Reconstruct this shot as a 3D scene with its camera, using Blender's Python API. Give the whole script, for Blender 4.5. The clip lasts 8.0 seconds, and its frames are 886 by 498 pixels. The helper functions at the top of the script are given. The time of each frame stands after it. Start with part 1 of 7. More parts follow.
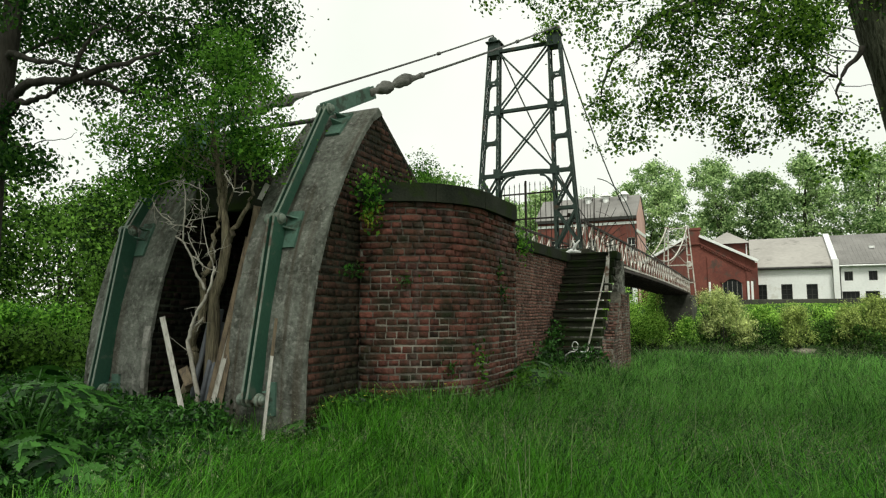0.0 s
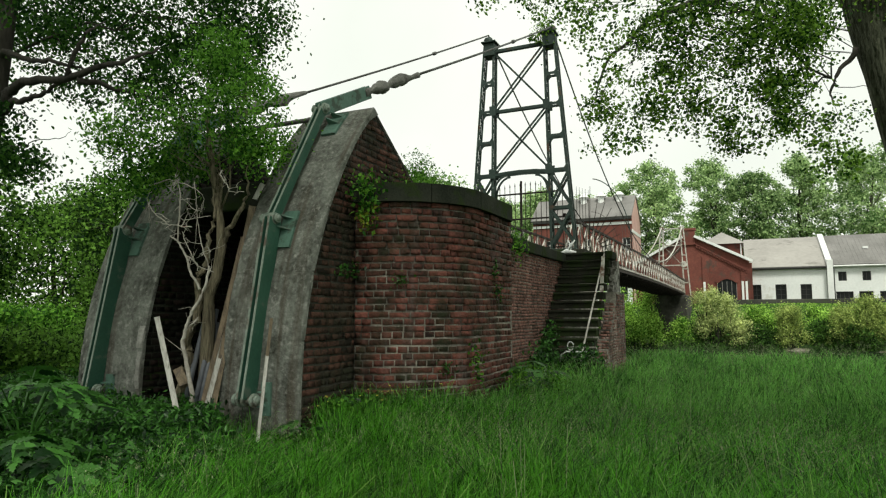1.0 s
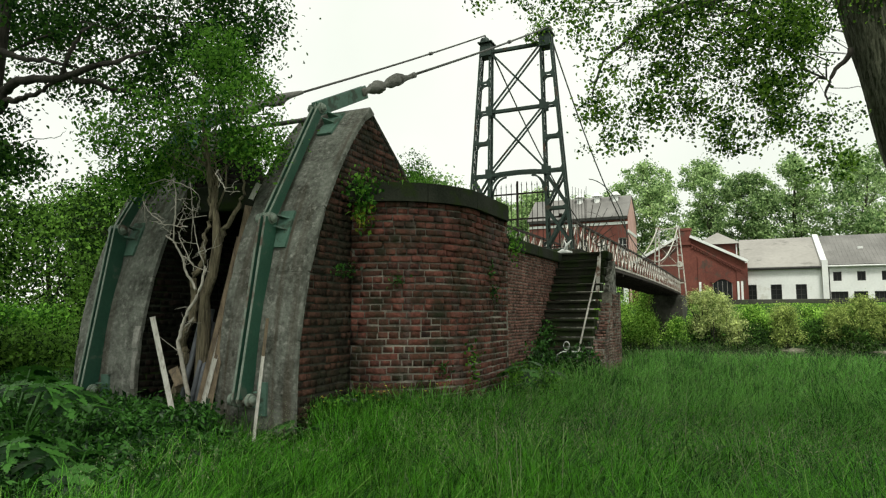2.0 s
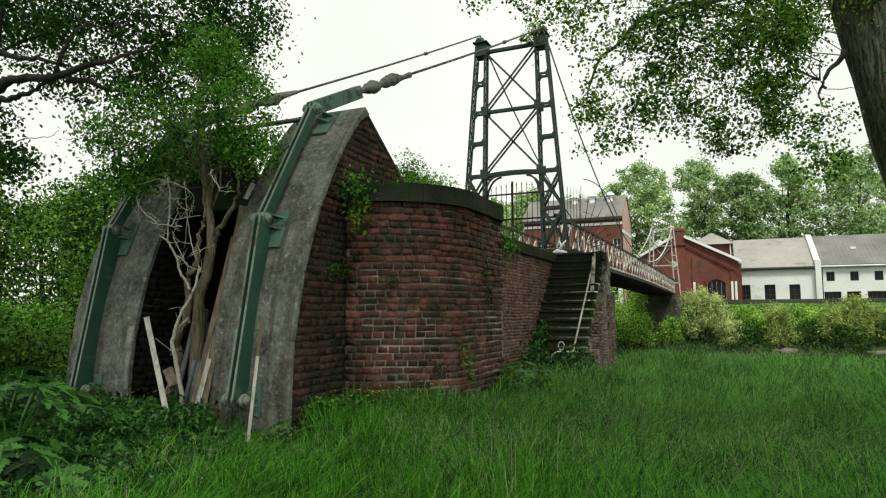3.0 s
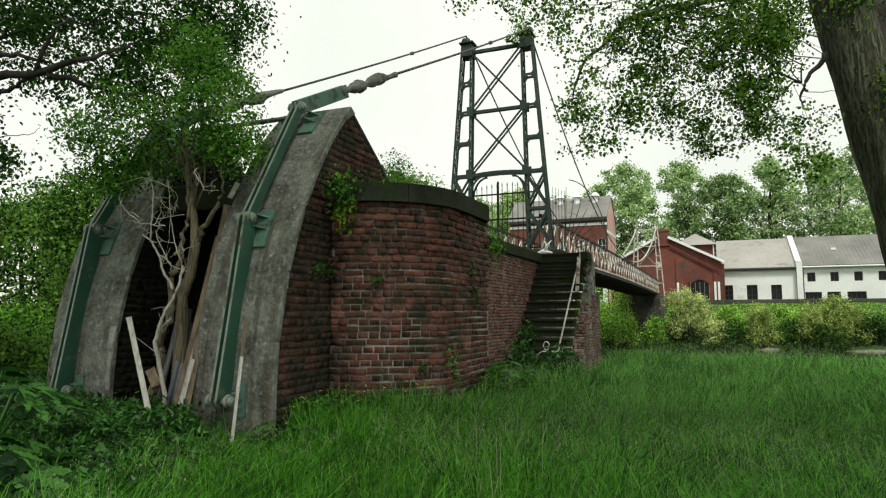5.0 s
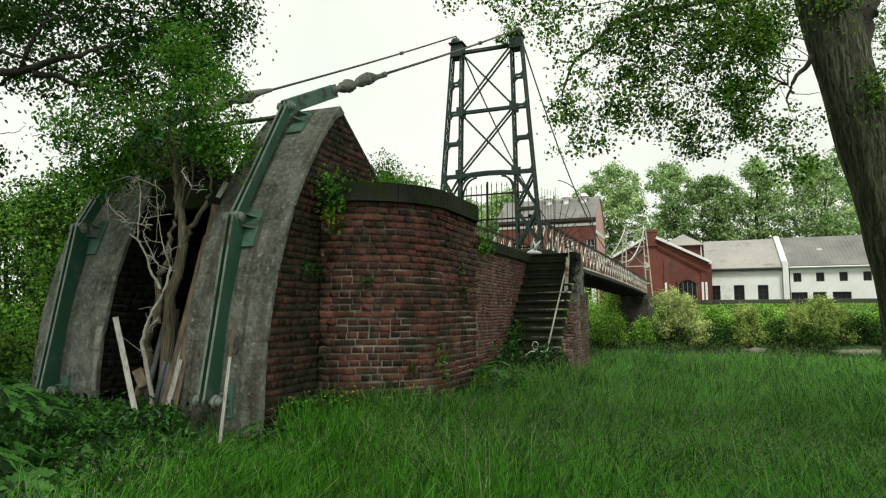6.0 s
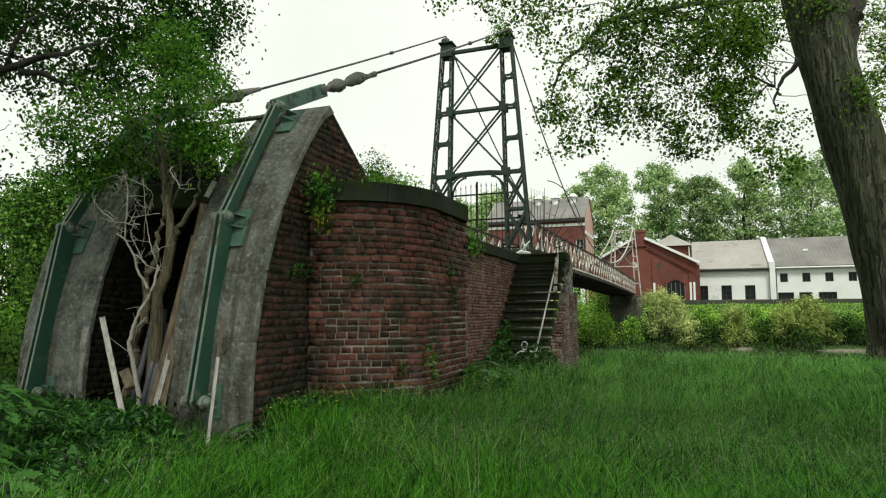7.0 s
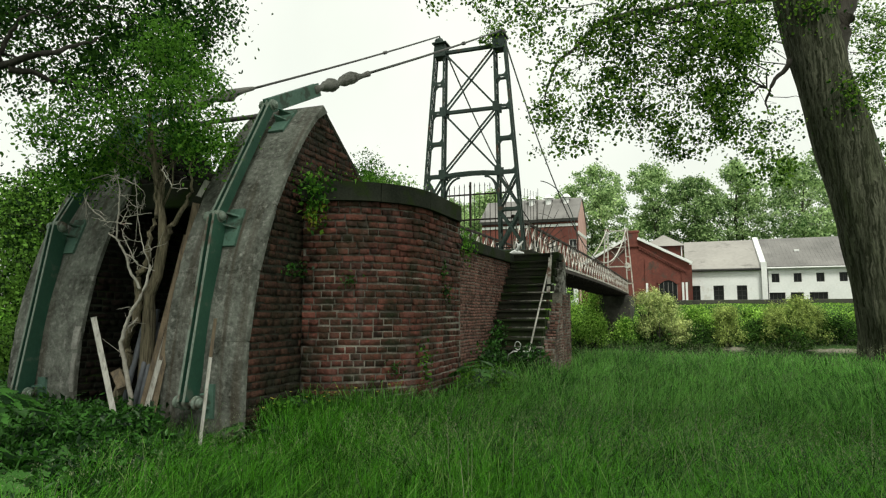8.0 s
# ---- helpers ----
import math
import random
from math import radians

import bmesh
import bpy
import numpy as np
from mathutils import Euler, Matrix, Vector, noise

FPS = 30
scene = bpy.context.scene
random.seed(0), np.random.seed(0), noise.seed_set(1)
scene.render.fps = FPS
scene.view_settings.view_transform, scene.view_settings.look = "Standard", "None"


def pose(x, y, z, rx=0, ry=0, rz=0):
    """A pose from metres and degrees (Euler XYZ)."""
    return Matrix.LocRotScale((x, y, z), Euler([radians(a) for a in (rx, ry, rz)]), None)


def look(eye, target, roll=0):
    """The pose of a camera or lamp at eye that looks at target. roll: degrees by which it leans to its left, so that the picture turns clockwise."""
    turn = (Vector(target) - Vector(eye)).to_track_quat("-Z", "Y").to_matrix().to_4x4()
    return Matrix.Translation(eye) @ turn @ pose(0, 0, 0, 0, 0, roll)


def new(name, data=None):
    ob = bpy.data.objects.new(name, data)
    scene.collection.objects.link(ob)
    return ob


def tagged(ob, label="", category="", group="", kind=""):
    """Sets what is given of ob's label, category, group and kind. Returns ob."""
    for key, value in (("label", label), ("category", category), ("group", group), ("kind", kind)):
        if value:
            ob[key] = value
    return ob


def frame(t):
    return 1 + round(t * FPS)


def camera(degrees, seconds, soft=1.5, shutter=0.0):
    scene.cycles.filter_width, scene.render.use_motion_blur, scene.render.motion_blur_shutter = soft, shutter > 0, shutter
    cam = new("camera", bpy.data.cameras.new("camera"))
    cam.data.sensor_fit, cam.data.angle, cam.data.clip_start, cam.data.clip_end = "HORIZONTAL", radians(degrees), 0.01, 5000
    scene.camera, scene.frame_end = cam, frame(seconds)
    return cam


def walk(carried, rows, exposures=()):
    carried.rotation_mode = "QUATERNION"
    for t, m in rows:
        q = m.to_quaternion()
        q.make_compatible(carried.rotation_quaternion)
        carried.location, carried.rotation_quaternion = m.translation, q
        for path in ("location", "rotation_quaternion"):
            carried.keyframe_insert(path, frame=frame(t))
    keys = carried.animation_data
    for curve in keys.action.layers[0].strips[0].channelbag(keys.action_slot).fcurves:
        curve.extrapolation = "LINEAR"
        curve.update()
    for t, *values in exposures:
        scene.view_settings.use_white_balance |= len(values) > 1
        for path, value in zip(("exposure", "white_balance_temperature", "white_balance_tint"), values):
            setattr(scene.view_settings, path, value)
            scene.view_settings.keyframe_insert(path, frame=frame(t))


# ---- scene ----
LENS = 68.42
cam = camera(LENS, 8.0, soft=1.2)
# The camera turns on the spot, 1.2 m above the meadow; y runs along the bridge, x to its right.
EYE = (0.0, 0.0, 1.2)
TURN = [(0.0, 25.003), (0.5, 24.798), (1.0, 24.607), (1.5, 24.459), (3.0, 23.836), (3.5, 23.600), (4.0, 23.306), (4.5, 22.975),
        (6.0, 21.628), (6.5, 21.157), (7.0, 20.706), (7.5, 20.352), (8.0, 20.122)]
walk(cam, [(t, pose(*EYE, 95.67, 0.155, a)) for t, a in TURN], [(0.0, 0.0, 6500, 4.0), (8.0, -0.02, 6500, 4.0)])

# ---- light: bright overcast sky ----
world = bpy.data.worlds.new("overcast_sky")
scene.world = world
world.use_nodes = True
wn, wl = world.node_tree.nodes, world.node_tree.links
wn.clear()
sky = wn.new("ShaderNodeTexSky")
sky.sky_type, sky.sun_disc = "NISHITA", False
sky.sun_elevation, sky.sun_rotation = radians(52), radians(-60)
cloud = wn.new("ShaderNodeTexNoise")
cloud.inputs["Scale"].default_value, cloud.inputs["Detail"].default_value = 2.2, 5.0
cloud_ramp = wn.new("ShaderNodeValToRGB")
cloud_ramp.color_ramp.elements[0].position, cloud_ramp.color_ramp.elements[1].position = 0.30, 0.62
cloud_ramp.color_ramp.elements[0].color = (9.7, 9.8, 9.0, 1)
cloud_ramp.color_ramp.elements[1].color = (11.0, 11.0, 10.1, 1)
cover = wn.new("ShaderNodeMix")
cover.data_type = "RGBA"
cover.inputs["Factor"].default_value = 0.94
back = wn.new("ShaderNodeBackground")
back.inputs["Strength"].default_value = 0.10
out = wn.new("ShaderNodeOutputWorld")
wl.new(cloud.outputs["Fac"], cloud_ramp.inputs["Fac"])
wl.new(sky.outputs["Color"], cover.inputs["A"])
wl.new(cloud_ramp.outputs["Color"], cover.inputs["B"])
wl.new(cover.outputs["Result"], back.inputs["Color"])
wl.new(back.outputs["Background"], out.inputs["Surface"])

sun_data = bpy.data.lights.new("sun", "SUN")
sun_data.energy, sun_data.angle, sun_data.color = 3.2, radians(14), (1.0, 0.96, 0.88)
sun = new("sun", sun_data)
sun.matrix_world = look((6, -4, 30), (-6, 14, 0))

# ---- materials ----
def material(name, dark, light, rough=0.8, metal=0.0, grain=8.0, blotch=1.2, bump=0.3, vary="", spread=0.5, third=None, third_cover=0.3,
             third_scale=2.5, translucent=0.0, stretch=(1, 1, 1), spec=0.4, third_edge=0.08, bump_dist=0.01, grain_weight=0.4, streak=None):
    """Two colours mixed by fine grain and broad blotches, an optional third as stains with a shape of their own; vary: 'object' or 'island' adds piece-to-piece change."""
    m = bpy.data.materials.new(name)
    m.use_nodes = True
    n, l = m.node_tree.nodes, m.node_tree.links
    bsdf = n["Principled BSDF"]
    coord = n.new("ShaderNodeTexCoord")
    if vary == "island":
        where = coord.outputs["Object"]
    else:
        geo = n.new("ShaderNodeNewGeometry")
        where = geo.outputs["Position"]
    mapping = n.new("ShaderNodeMapping")
    mapping.inputs["Scale"].default_value = stretch
    l.new(where, mapping.inputs["Vector"])
    fine, broad = n.new("ShaderNodeTexNoise"), n.new("ShaderNodeTexNoise")
    fine.inputs["Scale"].default_value, fine.inputs["Detail"].default_value = grain, 6.0
    broad.inputs["Scale"].default_value, broad.inputs["Detail"].default_value = blotch, 3.0
    l.new(mapping.outputs["Vector"], fine.inputs["Vector"])
    l.new(mapping.outputs["Vector"], broad.inputs["Vector"])
    blend = n.new("ShaderNodeMix")
    blend.inputs["Factor"].default_value = 1 - grain_weight
    l.new(fine.outputs["Fac"], blend.inputs["A"])
    l.new(broad.outputs["Fac"], blend.inputs["B"])
    value = blend.outputs["Result"]
    if vary:
        if vary == "object":
            rnd = n.new("ShaderNodeObjectInfo").outputs["Random"]
        else:
            rnd = n.new("ShaderNodeNewGeometry").outputs["Random Per Island"]
        shift = n.new("ShaderNodeMath")
        shift.operation = "MULTIPLY_ADD"
        l.new(rnd, shift.inputs[0])
        shift.inputs[1].default_value, shift.inputs[2].default_value = spread, -spread / 2
        add = n.new("ShaderNodeMath")
        l.new(value, add.inputs[0])
        l.new(shift.outputs[0], add.inputs[1])
        value = add.outputs[0]
    ramp = n.new("ShaderNodeValToRGB")
    ramp.color_ramp.elements[0].position, ramp.color_ramp.elements[1].position = 0.3, 0.7
    ramp.color_ramp.elements[0].color, ramp.color_ramp.elements[1].color = (*dark, 1), (*light, 1)
    l.new(value, ramp.inputs["Fac"])
    colour = ramp.outputs["Color"]
    if third:
        stain = n.new("ShaderNodeTexNoise")
        stain.inputs["Scale"].default_value, stain.inputs["Detail"].default_value = third_scale, 7.0
        stain.inputs["Roughness"].default_value = 0.65
        l.new(mapping.outputs["Vector"], stain.inputs["Vector"])
        edge = n.new("ShaderNodeMapRange")
        edge.inputs["From Min"].default_value, edge.inputs["From Max"].default_value = 0.62 - third_cover * 0.4, 0.62 - third_cover * 0.4 + third_edge
        l.new(stain.outputs["Fac"], edge.inputs["Value"])
        mix = n.new("ShaderNodeMix")
        mix.data_type = "RGBA"
        mix.inputs["B"].default_value = (*third, 1)
        l.new(edge.outputs["Result"], mix.inputs["Factor"])
        l.new(colour, mix.inputs["A"])
        colour = mix.outputs["Result"]
    if streak:
        # narrow run-off streaks down the face
        smap, sn = n.new("ShaderNodeMapping"), n.new("ShaderNodeTexNoise")
        smap.inputs["Scale"].default_value = (9.0, 1.2, 0.35)
        sn.inputs["Scale"].default_value, sn.inputs["Detail"].default_value = 1.0, 4.0
        l.new(where, smap.inputs["Vector"])
        l.new(smap.outputs["Vector"], sn.inputs["Vector"])
        sr, sm = n.new("ShaderNodeMapRange"), n.new("ShaderNodeMix")
        sr.inputs["From Min"].default_value, sr.inputs["From Max"].default_value, sr.inputs["To Max"].default_value = 0.52, 0.72, 0.8
        l.new(sn.outputs["Fac"], sr.inputs["Value"])
        sm.data_type = "RGBA"
        sm.inputs["B"].default_value = (*streak, 1)
        l.new(sr.outputs["Result"], sm.inputs["Factor"])
        l.new(colour, sm.inputs["A"])
        colour = sm.outputs["Result"]
    l.new(colour, bsdf.inputs["Base Color"])
    bsdf.inputs["Roughness"].default_value, bsdf.inputs["Metallic"].default_value = rough, metal
    bsdf.inputs["Specular IOR Level"].default_value = spec
    if bump:
        b = n.new("ShaderNodeBump")
        b.inputs["Strength"].default_value, b.inputs["Distance"].default_value = bump, bump_dist
        l.new(fine.outputs["Fac"], b.inputs["Height"])
        l.new(b.outputs["Normal"], bsdf.inputs["Normal"])
    if translucent:
        t = n.new("ShaderNodeBsdfTranslucent")
        l.new(colour, t.inputs["Color"])
        mixs = n.new("ShaderNodeMixShader")
        mixs.inputs["Fac"].default_value = translucent
        l.new(bsdf.outputs["BSDF"], mixs.inputs[1])
        l.new(t.outputs["BSDF"], mixs.inputs[2])
        l.new(mixs.outputs["Shader"], n["Material Output"].inputs["Surface"])
    return m


BRICK = dict(dark=(0.024, 0.015, 0.013), light=(0.180, 0.066, 0.050), rough=0.9, grain=28, blotch=6, bump=1.0, bump_dist=0.02, spread=0.30, grain_weight=0.5, third=(0.022, 0.025, 0.013),
             third_cover=0.50, third_scale=3.2, third_edge=0.26, spec=0.15, streak=(0.105, 0.085, 0.078))
# near rib: a darker, mossier copy of the brick above
DARK_BRICK = dict(BRICK, dark=(0.010, 0.008, 0.006), light=(0.112, 0.050, 0.036), third=(0.018, 0.019, 0.011), third_cover=0.62, third_scale=2.6, streak=(0.050, 0.042, 0.033))
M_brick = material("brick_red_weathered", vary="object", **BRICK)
M_brick_dark = material("dark_mossy_brick", vary="island", **DARK_BRICK)
M_brick_dark_piece = material("dark_mossy_brick_piece", vary="object", **DARK_BRICK)
M_brick_rest = material("brick_red_weathered_rest", vary="island", **BRICK)
# wall brick darkened: the shade inside the recess is put into its colour
RECESS_SHADE_BRICK = dict(BRICK, dark=(0.004, 0.004, 0.003), light=(0.020, 0.011, 0.009), third=(0.006, 0.008, 0.004), streak=(0.008, 0.008, 0.006))
M_brick_shade = material("recess_shade_brick", vary="island", **RECESS_SHADE_BRICK)
PALE_BRICK = dict(dark=(0.060, 0.034, 0.028), light=(0.235, 0.125, 0.100), rough=0.9, grain=60, blotch=7, bump=0.5, spread=0.3, third=(0.045, 0.040, 0.032), third_cover=0.22,
                  third_scale=1.3, third_edge=0.3, spec=0.15)
M_brick_pale = material("pale_pinkish_brick", vary="island", **PALE_BRICK)
M_brick_lime = material("lime_streaked_brick", vary="island", **dict(PALE_BRICK, third=(0.36, 0.33, 0.30), third_cover=0.30, third_scale=7.0, third_edge=0.25, streak=(0.05, 0.045, 0.036)))
M_mortar = material("old_lime_mortar", (0.026, 0.024, 0.019), (0.400, 0.372, 0.320), 0.95, grain=30, blotch=2.5, bump=0.6, third=(0.020, 0.019, 0.013), third_cover=0.44, third_scale=1.4, third_edge=0.2)
# darker mortar for the near rib
M_mortar_dark = material("dark_mortar", (0.010, 0.010, 0.007), (0.115, 0.105, 0.082), 0.95, grain=30, blotch=2.5, bump=0.6, third=(0.014, 0.016, 0.009), third_cover=0.62, third_scale=1.2, third_edge=0.2)
M_concrete = material("weathered_concrete", (0.024, 0.025, 0.019), (0.228, 0.240, 0.212), 0.92, grain=24, blotch=3.6, bump=1.0, third=(0.35, 0.35, 0.32),
                      third_cover=0.22, third_scale=15.0, third_edge=0.26, stretch=(1.0, 1.0, 0.9), spec=0.15, grain_weight=0.40, bump_dist=0.02, streak=(0.060, 0.047, 0.033))
# mossy copings; in the recess its dark tone stands for shade
M_cap = material("dark_mossy_stone_and_recess_shade", (0.010, 0.013, 0.009), (0.042, 0.046, 0.034), 0.95, grain=40, blotch=2.0, bump=0.6, third=(0.022, 0.035, 0.010), third_cover=0.3, spec=0.1)
M_step = material("dark_worn_stone_step", (0.009, 0.011, 0.007), (0.042, 0.042, 0.031), 0.9, grain=30, blotch=1.4, bump=0.5, third=(0.022, 0.033, 0.012), third_cover=0.35, spec=0.12)
M_green = material("old_green_paint_on_steel", (0.018, 0.062, 0.040), (0.036, 0.105, 0.070), 0.45, 0.0, grain=30, blotch=2.5, bump=0.15, third=(0.08, 0.11, 0.085),
                   third_cover=0.12, third_scale=5)
# the brackets' light green; on the upper link it stands for sky light
M_green_light = material("light_green_paint_and_sky_light", (0.055, 0.120, 0.090), (0.125, 0.215, 0.170), 0.6, 0.0, grain=30, blotch=4, bump=0.2, third=(0.05, 0.075, 0.055), third_cover=0.25, third_scale=6, spec=0.25)
M_green_dark = material("dark_green_steel", (0.009, 0.019, 0.015), (0.029, 0.053, 0.043), 0.6, 0.0, grain=25, blotch=2, bump=0.15, third=(0.06, 0.035, 0.02), third_cover=0.10)
M_pale = material("pale_flaking_green_paint", (0.11, 0.15, 0.12), (0.26, 0.31, 0.26), 0.6, 0.0, grain=40, blotch=5, bump=0.3, third=(0.10, 0.08, 0.06), third_cover=0.18)
M_cable = material("grey_steel_cable", (0.05, 0.05, 0.048), (0.12, 0.12, 0.11), 0.6, 0.5, grain=60, blotch=4, bump=0.5)
M_wrap = material("canvas_wrapped_clamp", (0.095, 0.095, 0.085), (0.27, 0.268, 0.245), 0.9, grain=35, blotch=5, bump=0.7, third=(0.07, 0.065, 0.055), third_cover=0.25)
M_truss = material("pale_rusty_railing_steel", (0.28, 0.27, 0.24), (0.66, 0.64, 0.58), 0.7, 0.1, grain=30, blotch=3, bump=0.2, third=(0.12, 0.06, 0.035), third_cover=0.22, third_scale=4)
M_rust = material("dark_rusty_steel", (0.014, 0.013, 0.011), (0.050, 0.037, 0.030), 0.8, 0.3, grain=30, blotch=3, bump=0.3)
M_wood = material("grey_weathered_wood", (0.060, 0.046, 0.030), (0.26, 0.205, 0.14), 0.9, grain=30, blotch=4, bump=0.5, stretch=(6, 6, 0.5), third=(0.10, 0.08, 0.06), third_cover=0.2)
M_wood_white = material("flaking_white_painted_wood", (0.30, 0.29, 0.26), (0.58, 0.57, 0.53), 0.85, grain=30, blotch=5, bump=0.5, third=(0.20, 0.185, 0.155), third_cover=0.30, third_scale=9, third_edge=0.2, stretch=(5, 5, 0.5))
M_pipe = material("grey_plastic_pipe", (0.07, 0.08, 0.09), (0.15, 0.16, 0.18), 0.6, grain=20, blotch=3, bump=0.1)


def bark_material():
    """Deep vertical furrows between plates, with lichen and damp streaks."""
    m = material("furrowed_grey_bark", (0.030, 0.034, 0.021), (0.150, 0.155, 0.112), 0.95, grain=26, blotch=2.2, bump=0.0, stretch=(2.0, 2.0, 0.45), third=(0.036, 0.052, 0.016),
                 third_cover=0.36, third_scale=1.2, third_edge=0.25, spec=0.1)
    n, l = m.node_tree.nodes, m.node_tree.links
    geo, mp, vor = n.new("ShaderNodeNewGeometry"), n.new("ShaderNodeMapping"), n.new("ShaderNodeTexNoise")
    mp.inputs["Scale"].default_value = (1.0, 1.0, 0.045)
    wob = n.new("ShaderNodeTexNoise")
    wob.inputs["Scale"].default_value = 5.0
    addv = n.new("ShaderNodeVectorMath")
    addv.operation = "MULTIPLY_ADD"
    addv.inputs[1].default_value = (0.10, 0.10, 0.10)
    l.new(geo.outputs["Position"], wob.inputs["Vector"])
    l.new(wob.outputs["Color"], addv.inputs[0])
    l.new(geo.outputs["Position"], addv.inputs[2])
    l.new(addv.outputs["Vector"], mp.inputs["Vector"])
    vor.inputs["Scale"].default_value, vor.inputs["Detail"].default_value = 22.0, 4.0
    l.new(mp.outputs["Vector"], vor.inputs["Vector"])
    rng_node = n.new("ShaderNodeMapRange")
    rng_node.inputs["From Min"].default_value, rng_node.inputs["From Max"].default_value = 0.36, 0.62
    l.new(vor.outputs["Fac"], rng_node.inputs["Value"])
    b = n.new("ShaderNodeBump")
    b.inputs["Strength"].default_value, b.inputs["Distance"].default_value = 0.9, 0.02
    l.new(rng_node.outputs["Result"], b.inputs["Height"])
    bsdf = n["Principled BSDF"]
    l.new(b.outputs["Normal"], bsdf.inputs["Normal"])
    old = bsdf.inputs["Base Color"].links[0].from_socket
    mix = n.new("ShaderNodeMix")
    mix.data_type = "RGBA"
    mix.inputs["A"].default_value = (0.020, 0.023, 0.013, 1)
    l.new(rng_node.outputs["Result"], mix.inputs["Factor"])
    l.new(old, mix.inputs["B"])
    l.new(mix.outputs["Result"], bsdf.inputs["Base Color"])
    return m


M_bark = bark_material()
M_bark_dark = material("dark_bark", (0.015, 0.013, 0.010), (0.055, 0.05, 0.04), 0.95, grain=14, blotch=2, bump=0.8, bump_dist=0.03, stretch=(2, 2, 0.5))
M_bark_elder = material("brown_green_bark", (0.045, 0.038, 0.023), (0.290, 0.250, 0.165), 0.9, grain=16, blotch=5, bump=1.0, bump_dist=0.04, stretch=(4, 4, 0.4), grain_weight=0.65)
M_dead = material("bleached_dead_twig", (0.22, 0.20, 0.17), (0.55, 0.52, 0.46), 0.9, grain=30, blotch=5, bump=0.4, third=(0.22, 0.06, 0.05), third_cover=0.06)
M_soil = material("meadow_soil_and_moss", (0.010, 0.030, 0.004), (0.034, 0.090, 0.010), 0.95, grain=9, blotch=0.5, bump=0.6, third=(0.03, 0.06, 0.012), third_cover=0.12)


def leaf_material(name, dark, light, translucent=0.35, rough=0.5, blotch=0.8, spread=0.6, spec=0.12):
    return material(name, dark, light, rough, grain=3.0, blotch=blotch, bump=0.0, vary="island", spread=spread, translucent=translucent, spec=spec)


M_grass = leaf_material("meadow_grass_blades", (0.005, 0.034, 0.003), (0.110, 0.365, 0.025), 0.45, 0.40, blotch=1.8, spread=0.75, spec=0.20)
# the same grass in a paler tone, used farther off
M_grass_far = leaf_material("far_meadow_grass", (0.018, 0.075, 0.010), (0.190, 0.460, 0.085), 0.45, 0.5, blotch=1.2, spread=0.55)
# pale blades: bright highlights on the grass are painted as leaf colour
M_grass_lit = leaf_material("highlight_grass_blades", (0.048, 0.160, 0.016), (0.255, 0.460, 0.100), 0.45, 0.38, blotch=0.8, spread=0.8, spec=0.25)
M_seed = leaf_material("pale_grass_seed_heads", (0.07, 0.11, 0.045), (0.30, 0.33, 0.20), 0.4, 0.7)
M_leaf_dark = leaf_material("dark_tree_leaves", (0.010, 0.042, 0.007), (0.066, 0.165, 0.025), 0.45, spread=0.75)
M_leaf_elder = leaf_material("fresh_green_leaves", (0.020, 0.085, 0.008), (0.170, 0.380, 0.045), 0.45, blotch=1.6)
M_leaf_poplar = leaf_material("poplar_leaves", (0.013, 0.052, 0.005), (0.165, 0.310, 0.034), 0.5, spread=0.8)
# the haze of distance is put into this pale leaf colour
M_leaf_far = leaf_material("far_hazy_leaves", (0.075, 0.160, 0.048), (0.60, 0.78, 0.37), 0.4, 0.7, blotch=0.24, spread=0.42)
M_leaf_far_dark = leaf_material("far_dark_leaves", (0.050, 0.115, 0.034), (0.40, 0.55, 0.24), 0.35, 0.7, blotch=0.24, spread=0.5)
M_leaf_hedge = leaf_material("hedge_leaves", (0.009, 0.034, 0.005), (0.155, 0.315, 0.046), 0.45, 0.6, blotch=0.5, spread=0.75)
M_leaf_bank = leaf_material("bright_bank_herbs", (0.052, 0.16, 0.012), (0.44, 0.70, 0.130), 0.35, 0.6, blotch=0.5, spread=0.6)
# dark waterside bushes, and the shade beneath shrubs put into leaf colour
M_leaf_bank_shade = leaf_material("waterside_bush_and_shade_leaves", (0.006, 0.021, 0.004), (0.085, 0.190, 0.030), 0.3, 0.6, blotch=0.6, spread=0.6)
M_leaf_shrub = leaf_material("yellow_green_shrub_leaves", (0.032, 0.078, 0.012), (0.54, 0.66, 0.19), 0.3, 0.6, blotch=1.7, spread=0.30)
M_leaf_willow = leaf_material("pale_willow_leaves", (0.060, 0.130, 0.022), (0.78, 0.86, 0.36), 0.35, 0.6, blotch=1.5, spread=0.30)
M_leaf_herb = leaf_material("nettle_and_hogweed_leaves", (0.005, 0.028, 0.004), (0.062, 0.190, 0.028), 0.35, 0.42, spread=0.75, spec=0.3)
M_flower = material("yellow_petals", (0.66, 0.60, 0.06), (0.85, 0.80, 0.14), 0.6, grain=20, blotch=5, bump=0)
M_white_wall = material("white_painted_render", (0.62, 0.63, 0.62), (0.80, 0.81, 0.80), 0.85, grain=6, blotch=0.5, bump=0.2, third=(0.58, 0.575, 0.54), third_cover=0.0, third_scale=0.7)
M_roof_grey = material("grey_corrugated_roof", (0.24, 0.228, 0.212), (0.36, 0.345, 0.32), 0.85, grain=3, blotch=0.25, bump=0.3, third=(0.20, 0.19, 0.175), third_cover=0.1, third_scale=0.6)
M_roof_dark = material("weathered_dark_roof_tile", (0.11, 0.107, 0.102), (0.24, 0.232, 0.222), 0.85, grain=8, blotch=0.5, bump=0.4)
